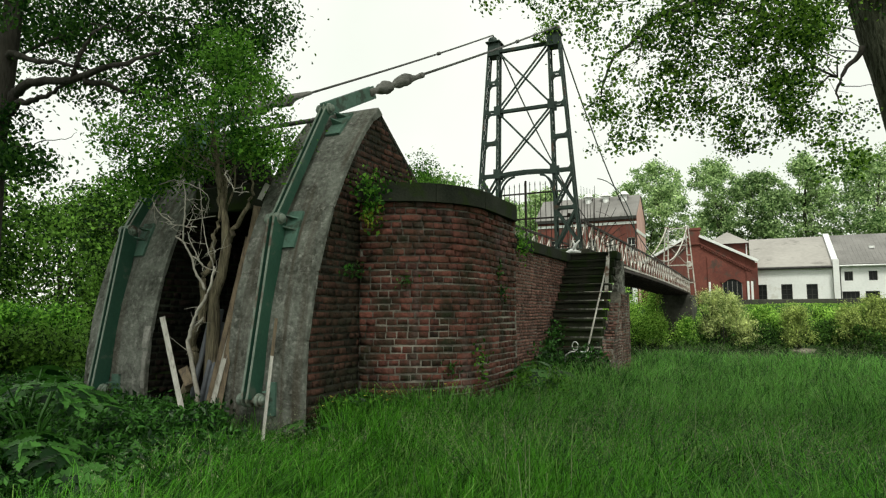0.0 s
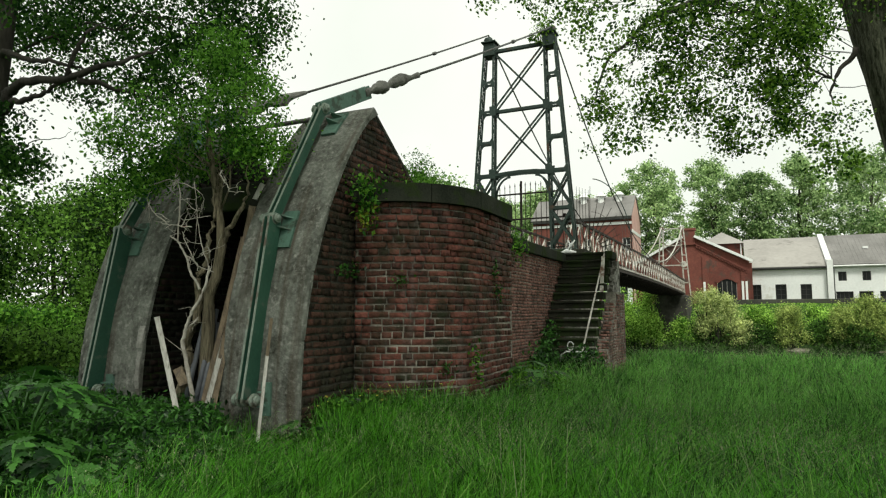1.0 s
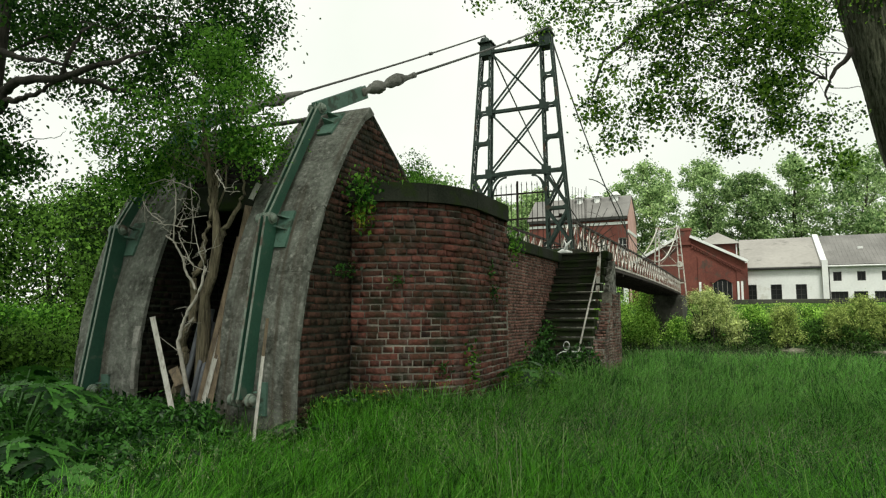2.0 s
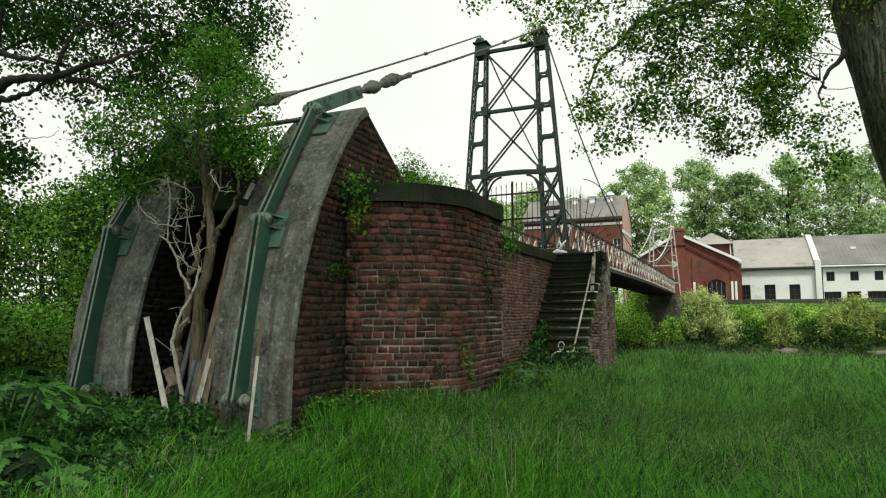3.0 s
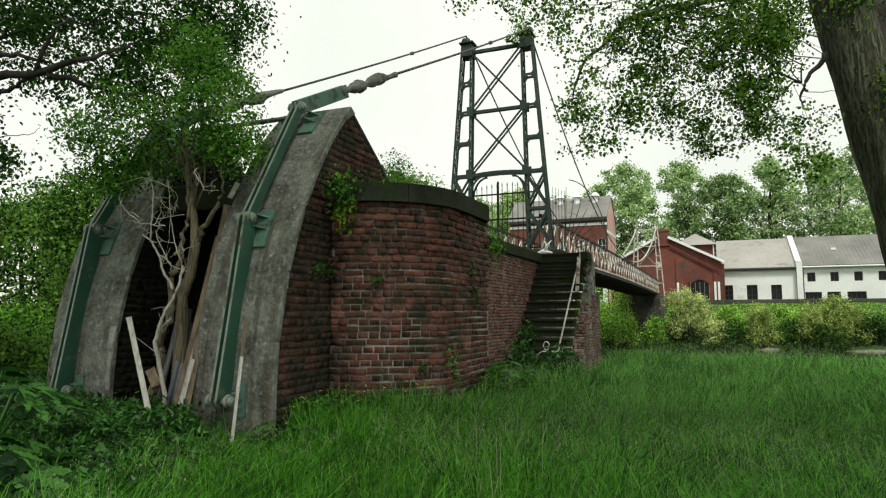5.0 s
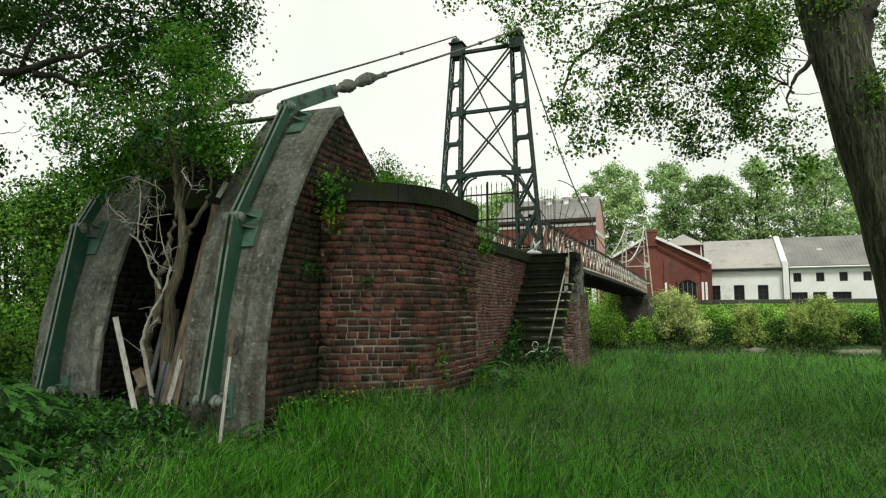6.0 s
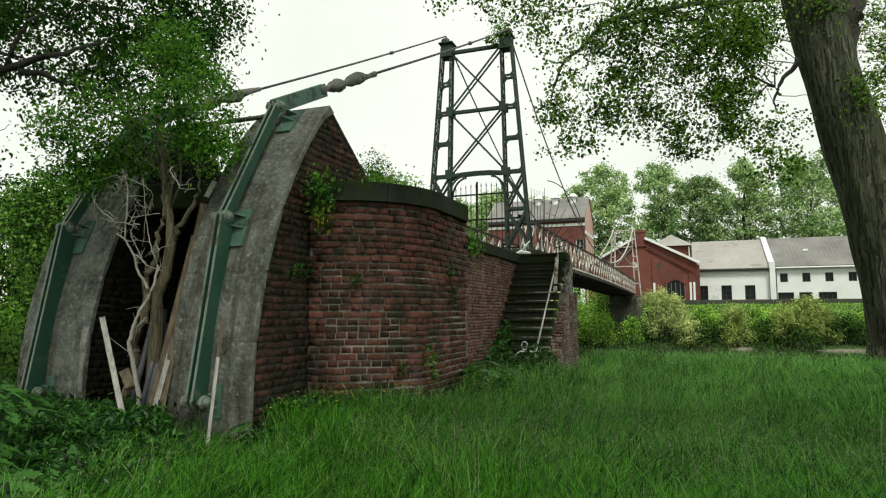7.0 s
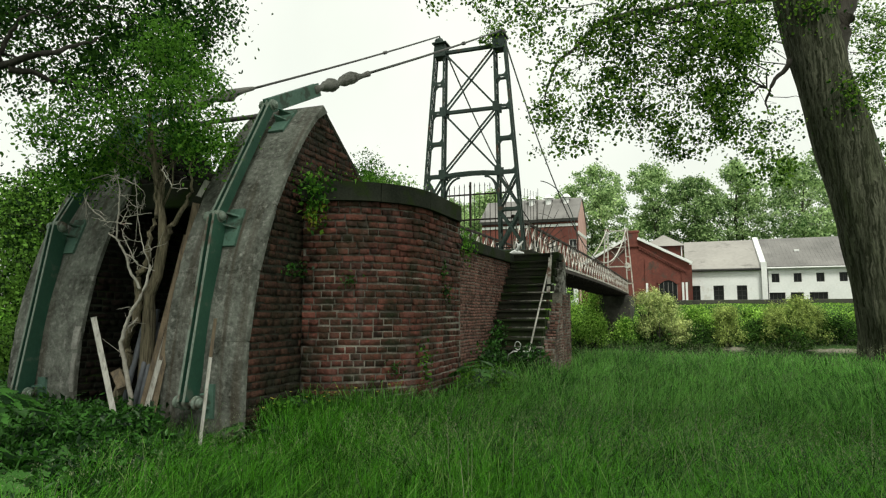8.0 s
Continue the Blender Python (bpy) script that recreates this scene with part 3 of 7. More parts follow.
def build_chain(xc, saddle, label):
    ch = thing("anchor_chain", label, "bridge chain", "anchor chains")
    pins = [arc(t, o) for t, o in zip(PIN_T, PIN_OFF)]
    for a, b, half in zip(pins, pins[1:], LINK_HALF):
        for dx in (-0.034, 0.034):
            bm = bmesh.new()
            plate(bm, [a, b], half, xc + dx - 0.012, xc + dx + 0.012)
            bmesh.ops.bevel(bm, geom=list(bm.edges), offset=0.003, segments=1, affect="EDGES")
            bar_ob = part("link_bar", bm, M_green, ch)
            # pale edge strip on the outer arris
            t = Vector((b[0] - a[0], b[1] - a[1])).normalized()
            n = Vector((-t.y, t.x)) * (half + 0.003)
            bm = bmesh.new()
            bar(bm, (xc + dx, a[0] + n.x, a[1] + n.y), (xc + dx, b[0] + n.x, b[1] + n.y), 0.024, 0.006, up=(0, n.x, n.y))
            part("worn_edge", bm, M_pale, bar_ob, "pale edge of the bar")
    for t, p, (p0, p1, b0, b1) in zip(PIN_T, pins, PIN_X):
        bm = bmesh.new()
        tube(bm, [(xc + p0 - 0.025, *p), (xc + p0, *p), (xc + p1 + 0.03, *p)], [0.028, 0.034, 0.034], 10)
        pin = part("pin", bm, M_pale, ch, "pale green pin", True)
        for x0, x1, r in ((p0, p0 + 0.04, 0.060), (-0.064, -0.048, 0.072), (-0.018, 0.018, 0.070), (p1 - 0.045, p1 - 0.010, 0.068), (p1 - 0.006, p1 + 0.024, 0.050)):
            bm = bmesh.new()
            tube(bm, [(xc + x0, *p), (xc + x0 + 0.006, *p), (xc + x1 - 0.006, *p), (xc + x1, *p)], [r * 0.86, r, r, r * 0.86], 14)
            part("knuckle", bm, M_pale, pin, "pale flaking eye of a link")
        # bracket on the concrete beside the pin
        up_t = t + 0.035
        lo_t = max(t - 0.055, -0.02)
        bm = bmesh.new()
        o1, o2 = arc(up_t, 0.03), arc(lo_t, 0.03)
        i1, i2 = arc(up_t, 0.002), arc(lo_t, 0.002)
        prism(bm, [o1, o2, i2, i1], xc + b0, xc + b1)
        br = part("bracket_plate", bm, M_green_light, ch, "light green bracket")
        for tt, slope in ((t + 0.016, 0.0), (t - 0.012, 0.0)):
            bm = bmesh.new()
            y0, z0 = arc(tt, 0.01)
            y1, z1 = arc(tt, 0.12)
            n = Vector((y1 - y0, z1 - z0)).normalized()
            s = Vector((-n.y, n.x)) * 0.009
            vs = []
            for sg in (-1, 1):
                vs.append([bm.verts.new(q) for q in ((xc + b0 + 0.02, y0 + s.x * sg, z0 + s.y * sg), (xc + b1 - 0.02, y0 + s.x * sg, z0 + s.y * sg),
                                                      (xc + b1 - 0.05, y0 + n.x * 0.03 + s.x * sg, z0 + n.y * 0.03 + s.y * sg), (xc + b0 + 0.03, y1 + s.x * sg, z1 + s.y * sg))])
            bm.faces.new(vs[0])
            bm.faces.new(vs[1][::-1])
            for q in range(4):
                bm.faces.new((vs[0][q], vs[1][q], vs[1][(q + 1) % 4], vs[0][(q + 1) % 4]))
            part("gusset", bm, M_green_light, br)
    # the last link reaches up towards the tower, then the wrapped socket and the cable
    top = Vector((xc, *pins[2]))
    way = (Vector(saddle) - top).normalized()
    end = top + way * 1.15
    # turned to the sky: that light is put into its paler green
    for dx in (-0.03, 0.03):
        bm = bmesh.new()
        bar(bm, top - way * 0.05 + Vector((dx, 0, 0)), end + Vector((dx, 0, 0)), 0.022, 0.17, bevel=0.004)
        part("upper_link", bm, M_green_light, ch)
    bm = bmesh.new()
    rng = np.random.default_rng(5)
    prof = [(1.02, 0.070), (1.08, 0.078), (1.16, 0.062), (1.24, 0.050), (1.30, 0.060), (1.40, 0.082), (1.47, 0.080), (1.54, 0.092), (1.62, 0.078), (1.70, 0.066), (1.76, 0.048), (1.84, 0.046),
            (1.90, 0.070), (1.98, 0.090), (2.06, 0.082), (2.14, 0.094), (2.24, 0.078), (2.36, 0.062), (2.55, 0.042), (2.75, 0.030)]
    tube(bm, [top + way * d for d, r in prof], [r for d, r in prof], 22)
    for v in bm.verts:
        k = noise.noise(v.co * 11.0) * 0.034
        v.co += Vector((k, k * 0.6, noise.noise(v.co * 8.0 + Vector((5, 1, 2))) * 0.034))
    part("wrapped_socket", bm, M_wrap, ch, "lumpy grey canvas-wrapped cable socket", True)
    bm = bmesh.new()
    n = 10
    pts = []
    for k in range(n + 1):
        t = k / n
        p = (top + way * 2.6).lerp(Vector(saddle), t)
        p.z -= 0.03 * math.sin(math.pi * t)
        pts.append(p)
    tube(bm, pts, 0.021, 8)
    part("back_stay", bm, M_cable, ch, "dark steel stay cable", True)
    bm = bmesh.new()
    c = pts[6]
    tube(bm, [c - way * 0.07, c - way * 0.05, c + way * 0.05, c + way * 0.07], [0.03, 0.042, 0.042, 0.03], 8)
    part("cable_clip", bm, M_cable, ch)
    return ch


SADDLE_R, SADDLE_L = (-4.28, 16.3, 8.76), (-6.06, 16.3, 8.85)
build_chain(-4.48, SADDLE_R, "green flat-bar anchor chain running down a concrete rib")
build_chain(-6.70, SADDLE_L, "green flat-bar anchor chain half hidden by a bush")

for z, y in ((3.62, 6.55), (3.24, 6.35)):
    bm = bmesh.new()
    tube(bm, [(-6.3, y, z), (-4.8, y, z)], 0.03, 8)
    tagged(part("tie_rod", bm, M_cable, None, "", True), "grey steel rod joining the tops of two ribs", "tie rod", "tie rods")

# ---- the round brick abutment ----
BAST_R, BAST_C = 1.08, (-3.94, 7.32)
BAST_X, BAST_END, LOW_X, STAIR_Y = -2.86, 8.50, -3.50, 13.95


def bastion_place(u, off=0.0):
    """(x, y, tangent x, tangent y) along the foot of the round wall."""
    q = BAST_R * math.pi / 2
    if u < q:
        a = -math.pi / 2 + u / BAST_R
        return BAST_C[0] + (BAST_R + off) * math.cos(a), BAST_C[1] + (BAST_R + off) * math.sin(a), -math.sin(a), math.cos(a)
    u -= q
    if u < BAST_END - BAST_C[1]:
        return BAST_X + off, BAST_C[1] + u, 0.0, 1.0
    u -= BAST_END - BAST_C[1]
    return BAST_X - u, BAST_END + off, -1.0, 0.0


def ribbon(bm, place, u0, u1, n, z0, z1, off0, off1):
    """A solid that follows place(u), from off0 inside to off1 outside, between two heights."""
    rings = []
    for k in range(n + 1):
        u = u0 + (u1 - u0) * k / n
        xi, yi = place(u, off0)[:2]
        xo, yo = place(u, off1)[:2]
        rings.append([bm.verts.new(p) for p in ((xi, yi, z0), (xo, yo, z0), (xo, yo, z1), (xi, yi, z1))])
    for a, b in zip(rings, rings[1:]):
        for k in range(4):
            bm.faces.new((a[k], a[(k + 1) % 4], b[(k + 1) % 4], b[k]))
    bm.faces.new(rings[0][::-1])
    bm.faces.new(rings[-1])


Q = BAST_R * math.pi / 2
LEN_A = Q + BAST_END - BAST_C[1]
bm = bmesh.new()
# the joints of the upper courses have weathered far back
for z0, z1, back_by in ((-0.3, 1.25, 0.011), (1.25, 1.70, 0.016), (1.70, 2.46, 0.024)):
    outline = [bastion_place(LEN_A * k / 40, -back_by)[:2] for k in range(41)] + [(BAST_X - 0.001 - back_by, BAST_END - 0.012), (-4.0, BAST_END - 0.012), (-4.0, 6.3)]
    lo = [bm.verts.new((x, y, z0)) for x, y in outline]
    hi = [bm.verts.new((x, y, z1)) for x, y in outline]
    bm.faces.new(hi)
    bm.faces.new(lo[::-1])
    for k in range(len(lo)):
        bm.faces.new((lo[k], lo[(k + 1) % len(lo)], hi[(k + 1) % len(lo)], hi[k]))
wall_round = tagged(part("wall_round", bm, M_mortar), "rounded wall of weathered red brick with dark patches", "brick wall", kind="structure")
bm = bmesh.new()
box(bm, (-7.1, 8.45, -0.3), (LOW_X - 0.012, 17.6, 2.30))
wall_landing = tagged(part("wall_landing", bm, M_mortar), "lower brick wall beside the stone steps", "brick wall", kind="structure")

# dark stone copings
cap_cuts = [0.0, 0.86, 1.60, LEN_A]
for a, b in zip(cap_cuts, cap_cuts[1:]):
    bm = bmesh.new()
    ribbon(bm, bastion_place, a + 0.004, b - 0.004 + (0.05 if b == LEN_A else 0), 8, 2.45, 2.66, -0.40, 0.065)
    bmesh.ops.bevel(bm, geom=[e for e in bm.edges if e.calc_face_angle(0) > 1.2], offset=0.015, segments=1, affect="EDGES")
    part("coping_stone", bm, M_cap, wall_round, "dark mossy coping stone")
bm = bmesh.new()
box(bm, (-4.0, 6.7, 2.40), (BAST_X - 0.35, BAST_END - 0.05, 2.56))
part("top_fill", bm, M_soil, wall_round, "soil and moss behind the coping")
for a, b in ((8.5, 10.3), (10.31, 12.1), (12.11, STAIR_Y)):
    bm = bmesh.new()
    box(bm, (LOW_X - 0.32, a, 2.29), (LOW_X + 0.06, b - 0.006, 2.50), 0.015)
    part("coping_stone", bm, M_cap, wall_landing, "dark mossy coping stone")
bm = bmesh.new()
box(bm, (-7.0, 8.6, 2.30), (LOW_X - 0.33, 17.5, 2.42))
part("landing_floor", bm, M_step, wall_landing)
bm = bmesh.new()
box(bm, (-6.85, 15.85, 2.40), (-3.45, 17.2, 2.78), 0.02)
part("tower_plinth", bm, M_step, wall_landing, "low dark stone plinth under the tower")

# ---- stone steps beside the landing ----
RISE, GOING, STEPS = 0.176, 0.188, 14
STAIR_X0, STAIR_X1 = LOW_X + 0.012, LOW_X + 1.02
stairs = thing("stone_stairs", "steep dark worn stone steps up to the bridge landing", "stairs")
for k in range(STEPS):
    z = 2.50 - k * RISE
    y = STAIR_Y - k * GOING
    bm = bmesh.new()
    box(bm, (STAIR_X0 - 0.004, y, z - RISE + 0.03), (STAIR_X1 - 0.002, y + GOING + 0.1, z - 0.045))
    box(bm, (STAIR_X0 - 0.003, y - 0.03, z - 0.045), (STAIR_X1, y + GOING + 0.1, z), 0.008)
    part("step", bm, M_step, stairs)
bm = bmesh.new()
box(bm, (STAIR_X0 - 0.006, STAIR_Y + 0.25, 1.9), (-2.85, 15.4, 2.49))
part("landing_slab", bm, M_step, stairs)
# stepped brick string wall with its stone post
string = tagged(new("wall_string"), "stepped brick wall with grey stone post edging the stairs", "brick wall", kind="structure")
for k in range(0, STEPS):
    z = 2.42 - k * RISE - 0.12
    y = STAIR_Y - k * GOING
    if z < 0.05:
        break
    bm = bmesh.new()
    if k < 4:
        box(bm, (STAIR_X1 + 0.005, y + 0.004, 1.625), (STAIR_X1 + 0.12, y + GOING, z), 0.006)
        part("edging_stone", bm, M_lime, string, "lime-streaked mossy edging stone")
        continue
    box(bm, (STAIR_X1 + 0.004, y + 0.004, -0.3), (STAIR_X1 + 0.21, y + GOING, z))
    part("wall_core", bm, M_mortar, string)
bm = bmesh.new()
box(bm, (STAIR_X1 + 0.004, STAIR_Y - 3.98 * GOING, -0.3), (STAIR_X1 + 0.21, STAIR_Y + 0.25, 1.62))
part("wall_core", bm, M_mortar, string)
bm = bmesh.new()
box(bm, (STAIR_X1 - 0.10, STAIR_Y - 0.22, 2.32), (STAIR_X1 + 0.06, STAIR_Y + 0.3, 2.50), 0.02)
part("coping_stone", bm, M_cap, string)
bm = bmesh.new()
box(bm, (STAIR_X1 + 0.003, STAIR_Y + 0.19, 1.62), (STAIR_X1 + 0.125, STAIR_Y + 0.25, 2.318), 0.012)
part("stone_post", bm, M_lime, string, "grey stone post at the head of the string wall")
# handrail: a pale pole from the landing to the foot
rail = thing("handrail", "pale painted steel handrail pole down the steps", "handrail")
bm = bmesh.new()
tube(bm, [(STAIR_X1 - 0.10, STAIR_Y - 0.10, 2.52), (STAIR_X1 - 0.16, STAIR_Y - 2.40, 0.36)], 0.017, 8)
part("pole", bm, M_truss, rail, smooth=True)
bm = bmesh.new()
tube(bm, [(STAIR_X1 - 0.16, STAIR_Y - 2.40, 0.38), (STAIR_X1 - 0.16, STAIR_Y - 2.41, -0.1)], 0.017, 8)
part("foot_post", bm, M_truss, rail, smooth=True)
bm = bmesh.new()
bar(bm, (STAIR_X1 - 0.085, STAIR_Y - 0.42, 2.36), (STAIR_X1 - 0.05, STAIR_Y - 0.98, 1.36), 0.06, 0.03, up=(0, 1, 0), bevel=0.004)
part("upright_plank", bm, M_truss, rail, "grey weathered upright board")

# ---- tower ----
TX, TY = -5.17, 16.30
T_TOP, T_BASE = 8.50, 2.78


def inner_at(z):
    return 0.71 + (T_TOP - z) * 0.019


def outer_at(z):
    return 0.96 + (T_TOP - z) * 0.080


tower = thing("bridge_tower", "tall dark green riveted steel portal tower with cross bracing", "bridge tower")
LEVELS = [7.46, 6.64, 5.79, 4.89]
for s in (-1, 1):
    for y in (TY - 0.12, TY + 0.12):
        for f in (inner_at, outer_at):
            sg = 1 if f is inner_at else -1
            p0, p1 = Vector((TX + s * f(T_BASE), y, T_BASE)), Vector((TX + s * f(T_TOP), y, T_TOP))
            bm = bmesh.new()
            bar(bm, p0, p1, 0.050, 0.012, up=(0, 1, 0))
            bar(bm, p0 + Vector((-s * sg * 0.035, 0.028 if y < TY else -0.028, 0)), p1 + Vector((-s * sg * 0.035, 0.035 if y < TY else -0.035, 0)), 0.012, 0.055, up=(0, 1, 0))
            part("leg", bm, M_green_dark, tower)
        for z in LEVELS + [3.90]:
            a, b = TX + s * inner_at(z), TX + s * outer_at(z)
            bm = bmesh.new()
            bar(bm, (a, y, z), (b, y, z), 0.012, 0.07, bevel=0)
            for (xx, d) in ((a, 1 if b > a else -1), (b, -1 if b > a else 1)):
                for v in (-1, 1):
                    # curved corner pieces
                    pts = [(xx, z), (xx + d * 0.10, z + v * 0.034), (xx + d * 0.06, z + v * 0.055), (xx + d * 0.035, z + v * 0.10), (xx, z + v * 0.11)]
                    vs = [[bm.verts.new((px, y + e, pz)) for px, pz in pts] for e in (-0.007, 0.007)]
                    bm.faces.new(vs[0])
                    bm.faces.new(vs[1][::-1])
                    for q in range(5):
                        bm.faces.new((vs[0][q], vs[1][q], vs[1][(q + 1) % 5], vs[0][(q + 1) % 5]))
            part("batten", bm, M_green_dark, tower)
        # crossed lattice in the lower part of the leg
        for z0, z1 in ((2.95, 3.85), (3.95, 4.80)):
            for u in (0, 1):
                fa, fb = (inner_at, outer_at) if u else (outer_at, inner_at)
                bm = bmesh.new()
                bar(bm, (TX + s * fa(z0), y + u * 0.014, z0), (TX + s * fb(z1), y + u * 0.014, z1), 0.012, 0.065, up=(1, 0, 0.2))
                part("lattice_bar", bm, M_green_dark, tower)
    # zigzag lacing between front and rear legs
    for f in (inner_at, outer_at):
        bm = bmesh.new()
        zz = np.arange(T_BASE + 0.1, T_TOP - 0.1, 0.22)
        for k, (z0, z1) in enumerate(zip(zz, zz[1:])):
            e = 0.12 if k % 2 else -0.12
            bar(bm, (TX + s * f(z0), TY - e, z0), (TX + s * f(z1), TY + e, z1), 0.008, 0.03, up=(1, 0, 0))
        part("lacing", bm, M_green_dark, tower)
    # head box with flaring cap and saddle
    bm = bmesh.new()
    a, b = sorted((TX + s * (inner_at(8.4) - 0.04), TX + s * (outer_at(8.4) + 0.01)))
    box(bm, (a, TY - 0.17, 8.20), (b, TY + 0.19, 8.56), 0.01)
    part("head_box", bm, M_green_dark, tower)
    bm = bmesh.new()
    box(bm, (a - 0.05, TY - 0.23, 8.56), (b + 0.05, TY + 0.23, 8.60), 0.006)
    part("cap_plate", bm, M_green_dark, tower)
    bm = bmesh.new()
    c = (SADDLE_R if s > 0 else SADDLE_L)
    tube(bm, [(c[0] - 0.10, TY, 8.66), (c[0] - 0.06, TY, 8.66), (c[0] + 0.06, TY, 8.66), (c[0] + 0.10, TY, 8.66)], [0.10, 0.13, 0.13, 0.10], 14)
    part("saddle", bm, M_green_dark, tower)
    bm = bmesh.new()
    box(bm, (TX + s * 1.10 - 0.36, TY - 0.25, T_BASE - 0.02), (TX + s * 1.10 + 0.36, TY + 0.25, T_BASE + 0.05), 0.01)
    part("base_plate", bm, M_green_dark, tower)
for z in (8.34, 6.64):
    for y in (TY - 0.035, TY + 0.035):
        bm = bmesh.new()
        bar(bm, (TX - inner_at(z), y, z), (TX + inner_at(z), y, z), 0.04, 0.085, bevel=0.004)
        part("cross_beam", bm, M_green_dark, tower)
for y in (TY - 0.12, TY + 0.12):
    # portal beam, slightly cambered, with thin curved brackets in its corners
    bm = bmesh.new()
    w = inner_at(4.9)
    xs = [-w, -w * 0.5, 0, w * 0.5, w]
    for x0, x1 in zip(xs, xs[1:]):
        cam0, cam1 = 0.05 * (1 - (x0 / w) ** 2), 0.05 * (1 - (x1 / w) ** 2)
        bar(bm, (TX + x0, y, 4.87 + cam0), (TX + x1, y, 4.87 + cam1), 0.04, 0.08)
    for s in (-1, 1):
        prev = None
        for k in range(9):
            a = math.pi / 2 * k / 8
            p = (TX + s * (w - 0.03 - 0.40 * (1 - math.cos(a))), y, 4.29 + 0.55 * math.sin(a))
            if prev:
                bar(bm, prev, p, 0.04, 0.05, up=(0, 1, 0))
            prev = p
    part("portal_arch", bm, M_green_dark, tower)
for z0, z1 in ((6.72, 8.26), (4.99, 6.56)):
    a0, a1 = inner_at(z0) - 0.05, inner_at(z1) - 0.05
    bm = bmesh.new()
    bar(bm, (TX + a0, TY, z0), (TX - a1, TY, z1), 0.05, 0.045, up=(0, 1, 0))
    part("brace", bm, M_green_dark, tower)
    for dy in (-0.10, 0.10):
        bm = bmesh.new()
        bar(bm, (TX - a0, TY + dy, z0), (TX + a1, TY + dy, z1), 0.045, 0.03, up=(0, 1, 0))
        part("brace", bm, M_green_dark, tower)
    for s in (-1, 1):
        for y in (TY - 0.135, TY + 0.135):
            bm = bmesh.new()
            box(bm, (TX + s * inner_at(z0) - 0.09, y - 0.006, z0 - 0.20), (TX + s * inner_at(z0) + 0.09, y + 0.006, z0 + 0.06))
            part("node_plate", bm, M_green_dark, tower)

# ---- iron gate in the portal ----
gate = thing("iron_gate", "tall dark spiked iron gate closing the footbridge", "gate")
GY = TY + 0.55
for k in range(14):
    x = TX - 0.95 + k * 1.9 / 13
    bm = bmesh.new()
    top = 4.56 + 0.10 * math.sin(k / 13 * math.pi)
    tube(bm, [(x, GY, 2.8), (x, GY, top), (x, GY, top + 0.03), (x, GY, top + 0.12)], [0.010, 0.010, 0.017, 0.002], 6)
    part("gate_bar", bm, M_rust, gate)
for z in (2.95, 3.75, 4.45):
    bm = bmesh.new()
    bar(bm, (TX - 1.0, GY, z), (TX + 1.0, GY, z), 0.012, 0.045)
    part("gate_rail", bm, M_rust, gate)
bm = bmesh.new()
bar(bm, (TX - 0.19, GY, 2.78), (TX - 0.19, GY, 4.80), 0.045, 0.045)
part("gate_post", bm, M_rust, gate)

# ---- the suspended deck ----
FAR_Y, RAIL_X, DECK_Z = 55.0, (-6.12, -4.10), 2.80
bridge = thing("footbridge_deck", "long narrow suspended footbridge with pale rusty lattice railings", "footbridge")


def camber(y):
    """The deck rises a little towards the middle of the span."""
    return 0.12 * math.sin(math.pi * min(max((y - 16.5) / (FAR_Y - 16.5), 0.0), 1.0))


bm = bmesh.new()
for k in range(72):
    y = 17.3 + k * 0.525
    box(bm, (RAIL_X[0] + 0.05, y, DECK_Z - 0.06 + camber(y)), (RAIL_X[1] - 0.05, y + 0.50, DECK_Z - 0.01 + camber(y)))
part("deck_planks", bm, M_rust, bridge)
bm = bmesh.new()
box(bm, (RAIL_X[0] - 0.01, -0.05, DECK_Z - 0.24), (RAIL_X[1] + 0.01, 0.05, DECK_Z - 0.065))
girder_data = from_bm("cross_girder", bm, M_rust)
for k in range(26):
    o = new("cross_girder", girder_data)
    o.parent = bridge
    o.location = (0, 17.6 + k * 1.48, camber(17.6 + k * 1.48))
for x in RAIL_X:
    for z, h, mt in ((DECK_Z + 0.95, 0.065, M_rust), (DECK_Z + 0.02, 0.07, M_truss), (DECK_Z - 0.10, 0.09, M_rust)):
        bm = bmesh.new()
        ys = [16.5 + (FAR_Y - 16.5) * k / 14 for k in range(15)]
        prism(bm, [(y, z + h / 2 + camber(y)) for y in ys] + [(y, z - h / 2 + camber(y)) for y in reversed(ys)], x - 0.035, x + 0.035)
        part("chord", bm, mt, bridge)
    n = 44
    step_y = (FAR_Y - 16.6) / n
    bm = bmesh.new()
    bar(bm, (0, 0, 0.06), (0, step_y, 0.92), 0.012, 0.034, up=(1, 0, 0))
    up_data = from_bm("diagonal", bm, M_truss)
    bm = bmesh.new()
    bar(bm, (0.02, 0, 0.92), (0.02, step_y, 0.06), 0.012, 0.034, up=(1, 0, 0))
    dn_data = from_bm("diagonal", bm, M_truss)
    bm = bmesh.new()
    bar(bm, (0, 0, 0.05), (0, 0, 0.93), 0.028, 0.028, up=(0, 1, 0))
    post_data = from_bm("railing_post", bm, M_truss)
    for k in range(n):
        y = 16.6 + k * step_y
        for data, nm in ((up_data, "diagonal"), (dn_data, "diagonal"), (post_data, "railing_post")):
            o = new(nm, data)
            o.parent = bridge
            o.location = (x, y, DECK_Z + camber(y))

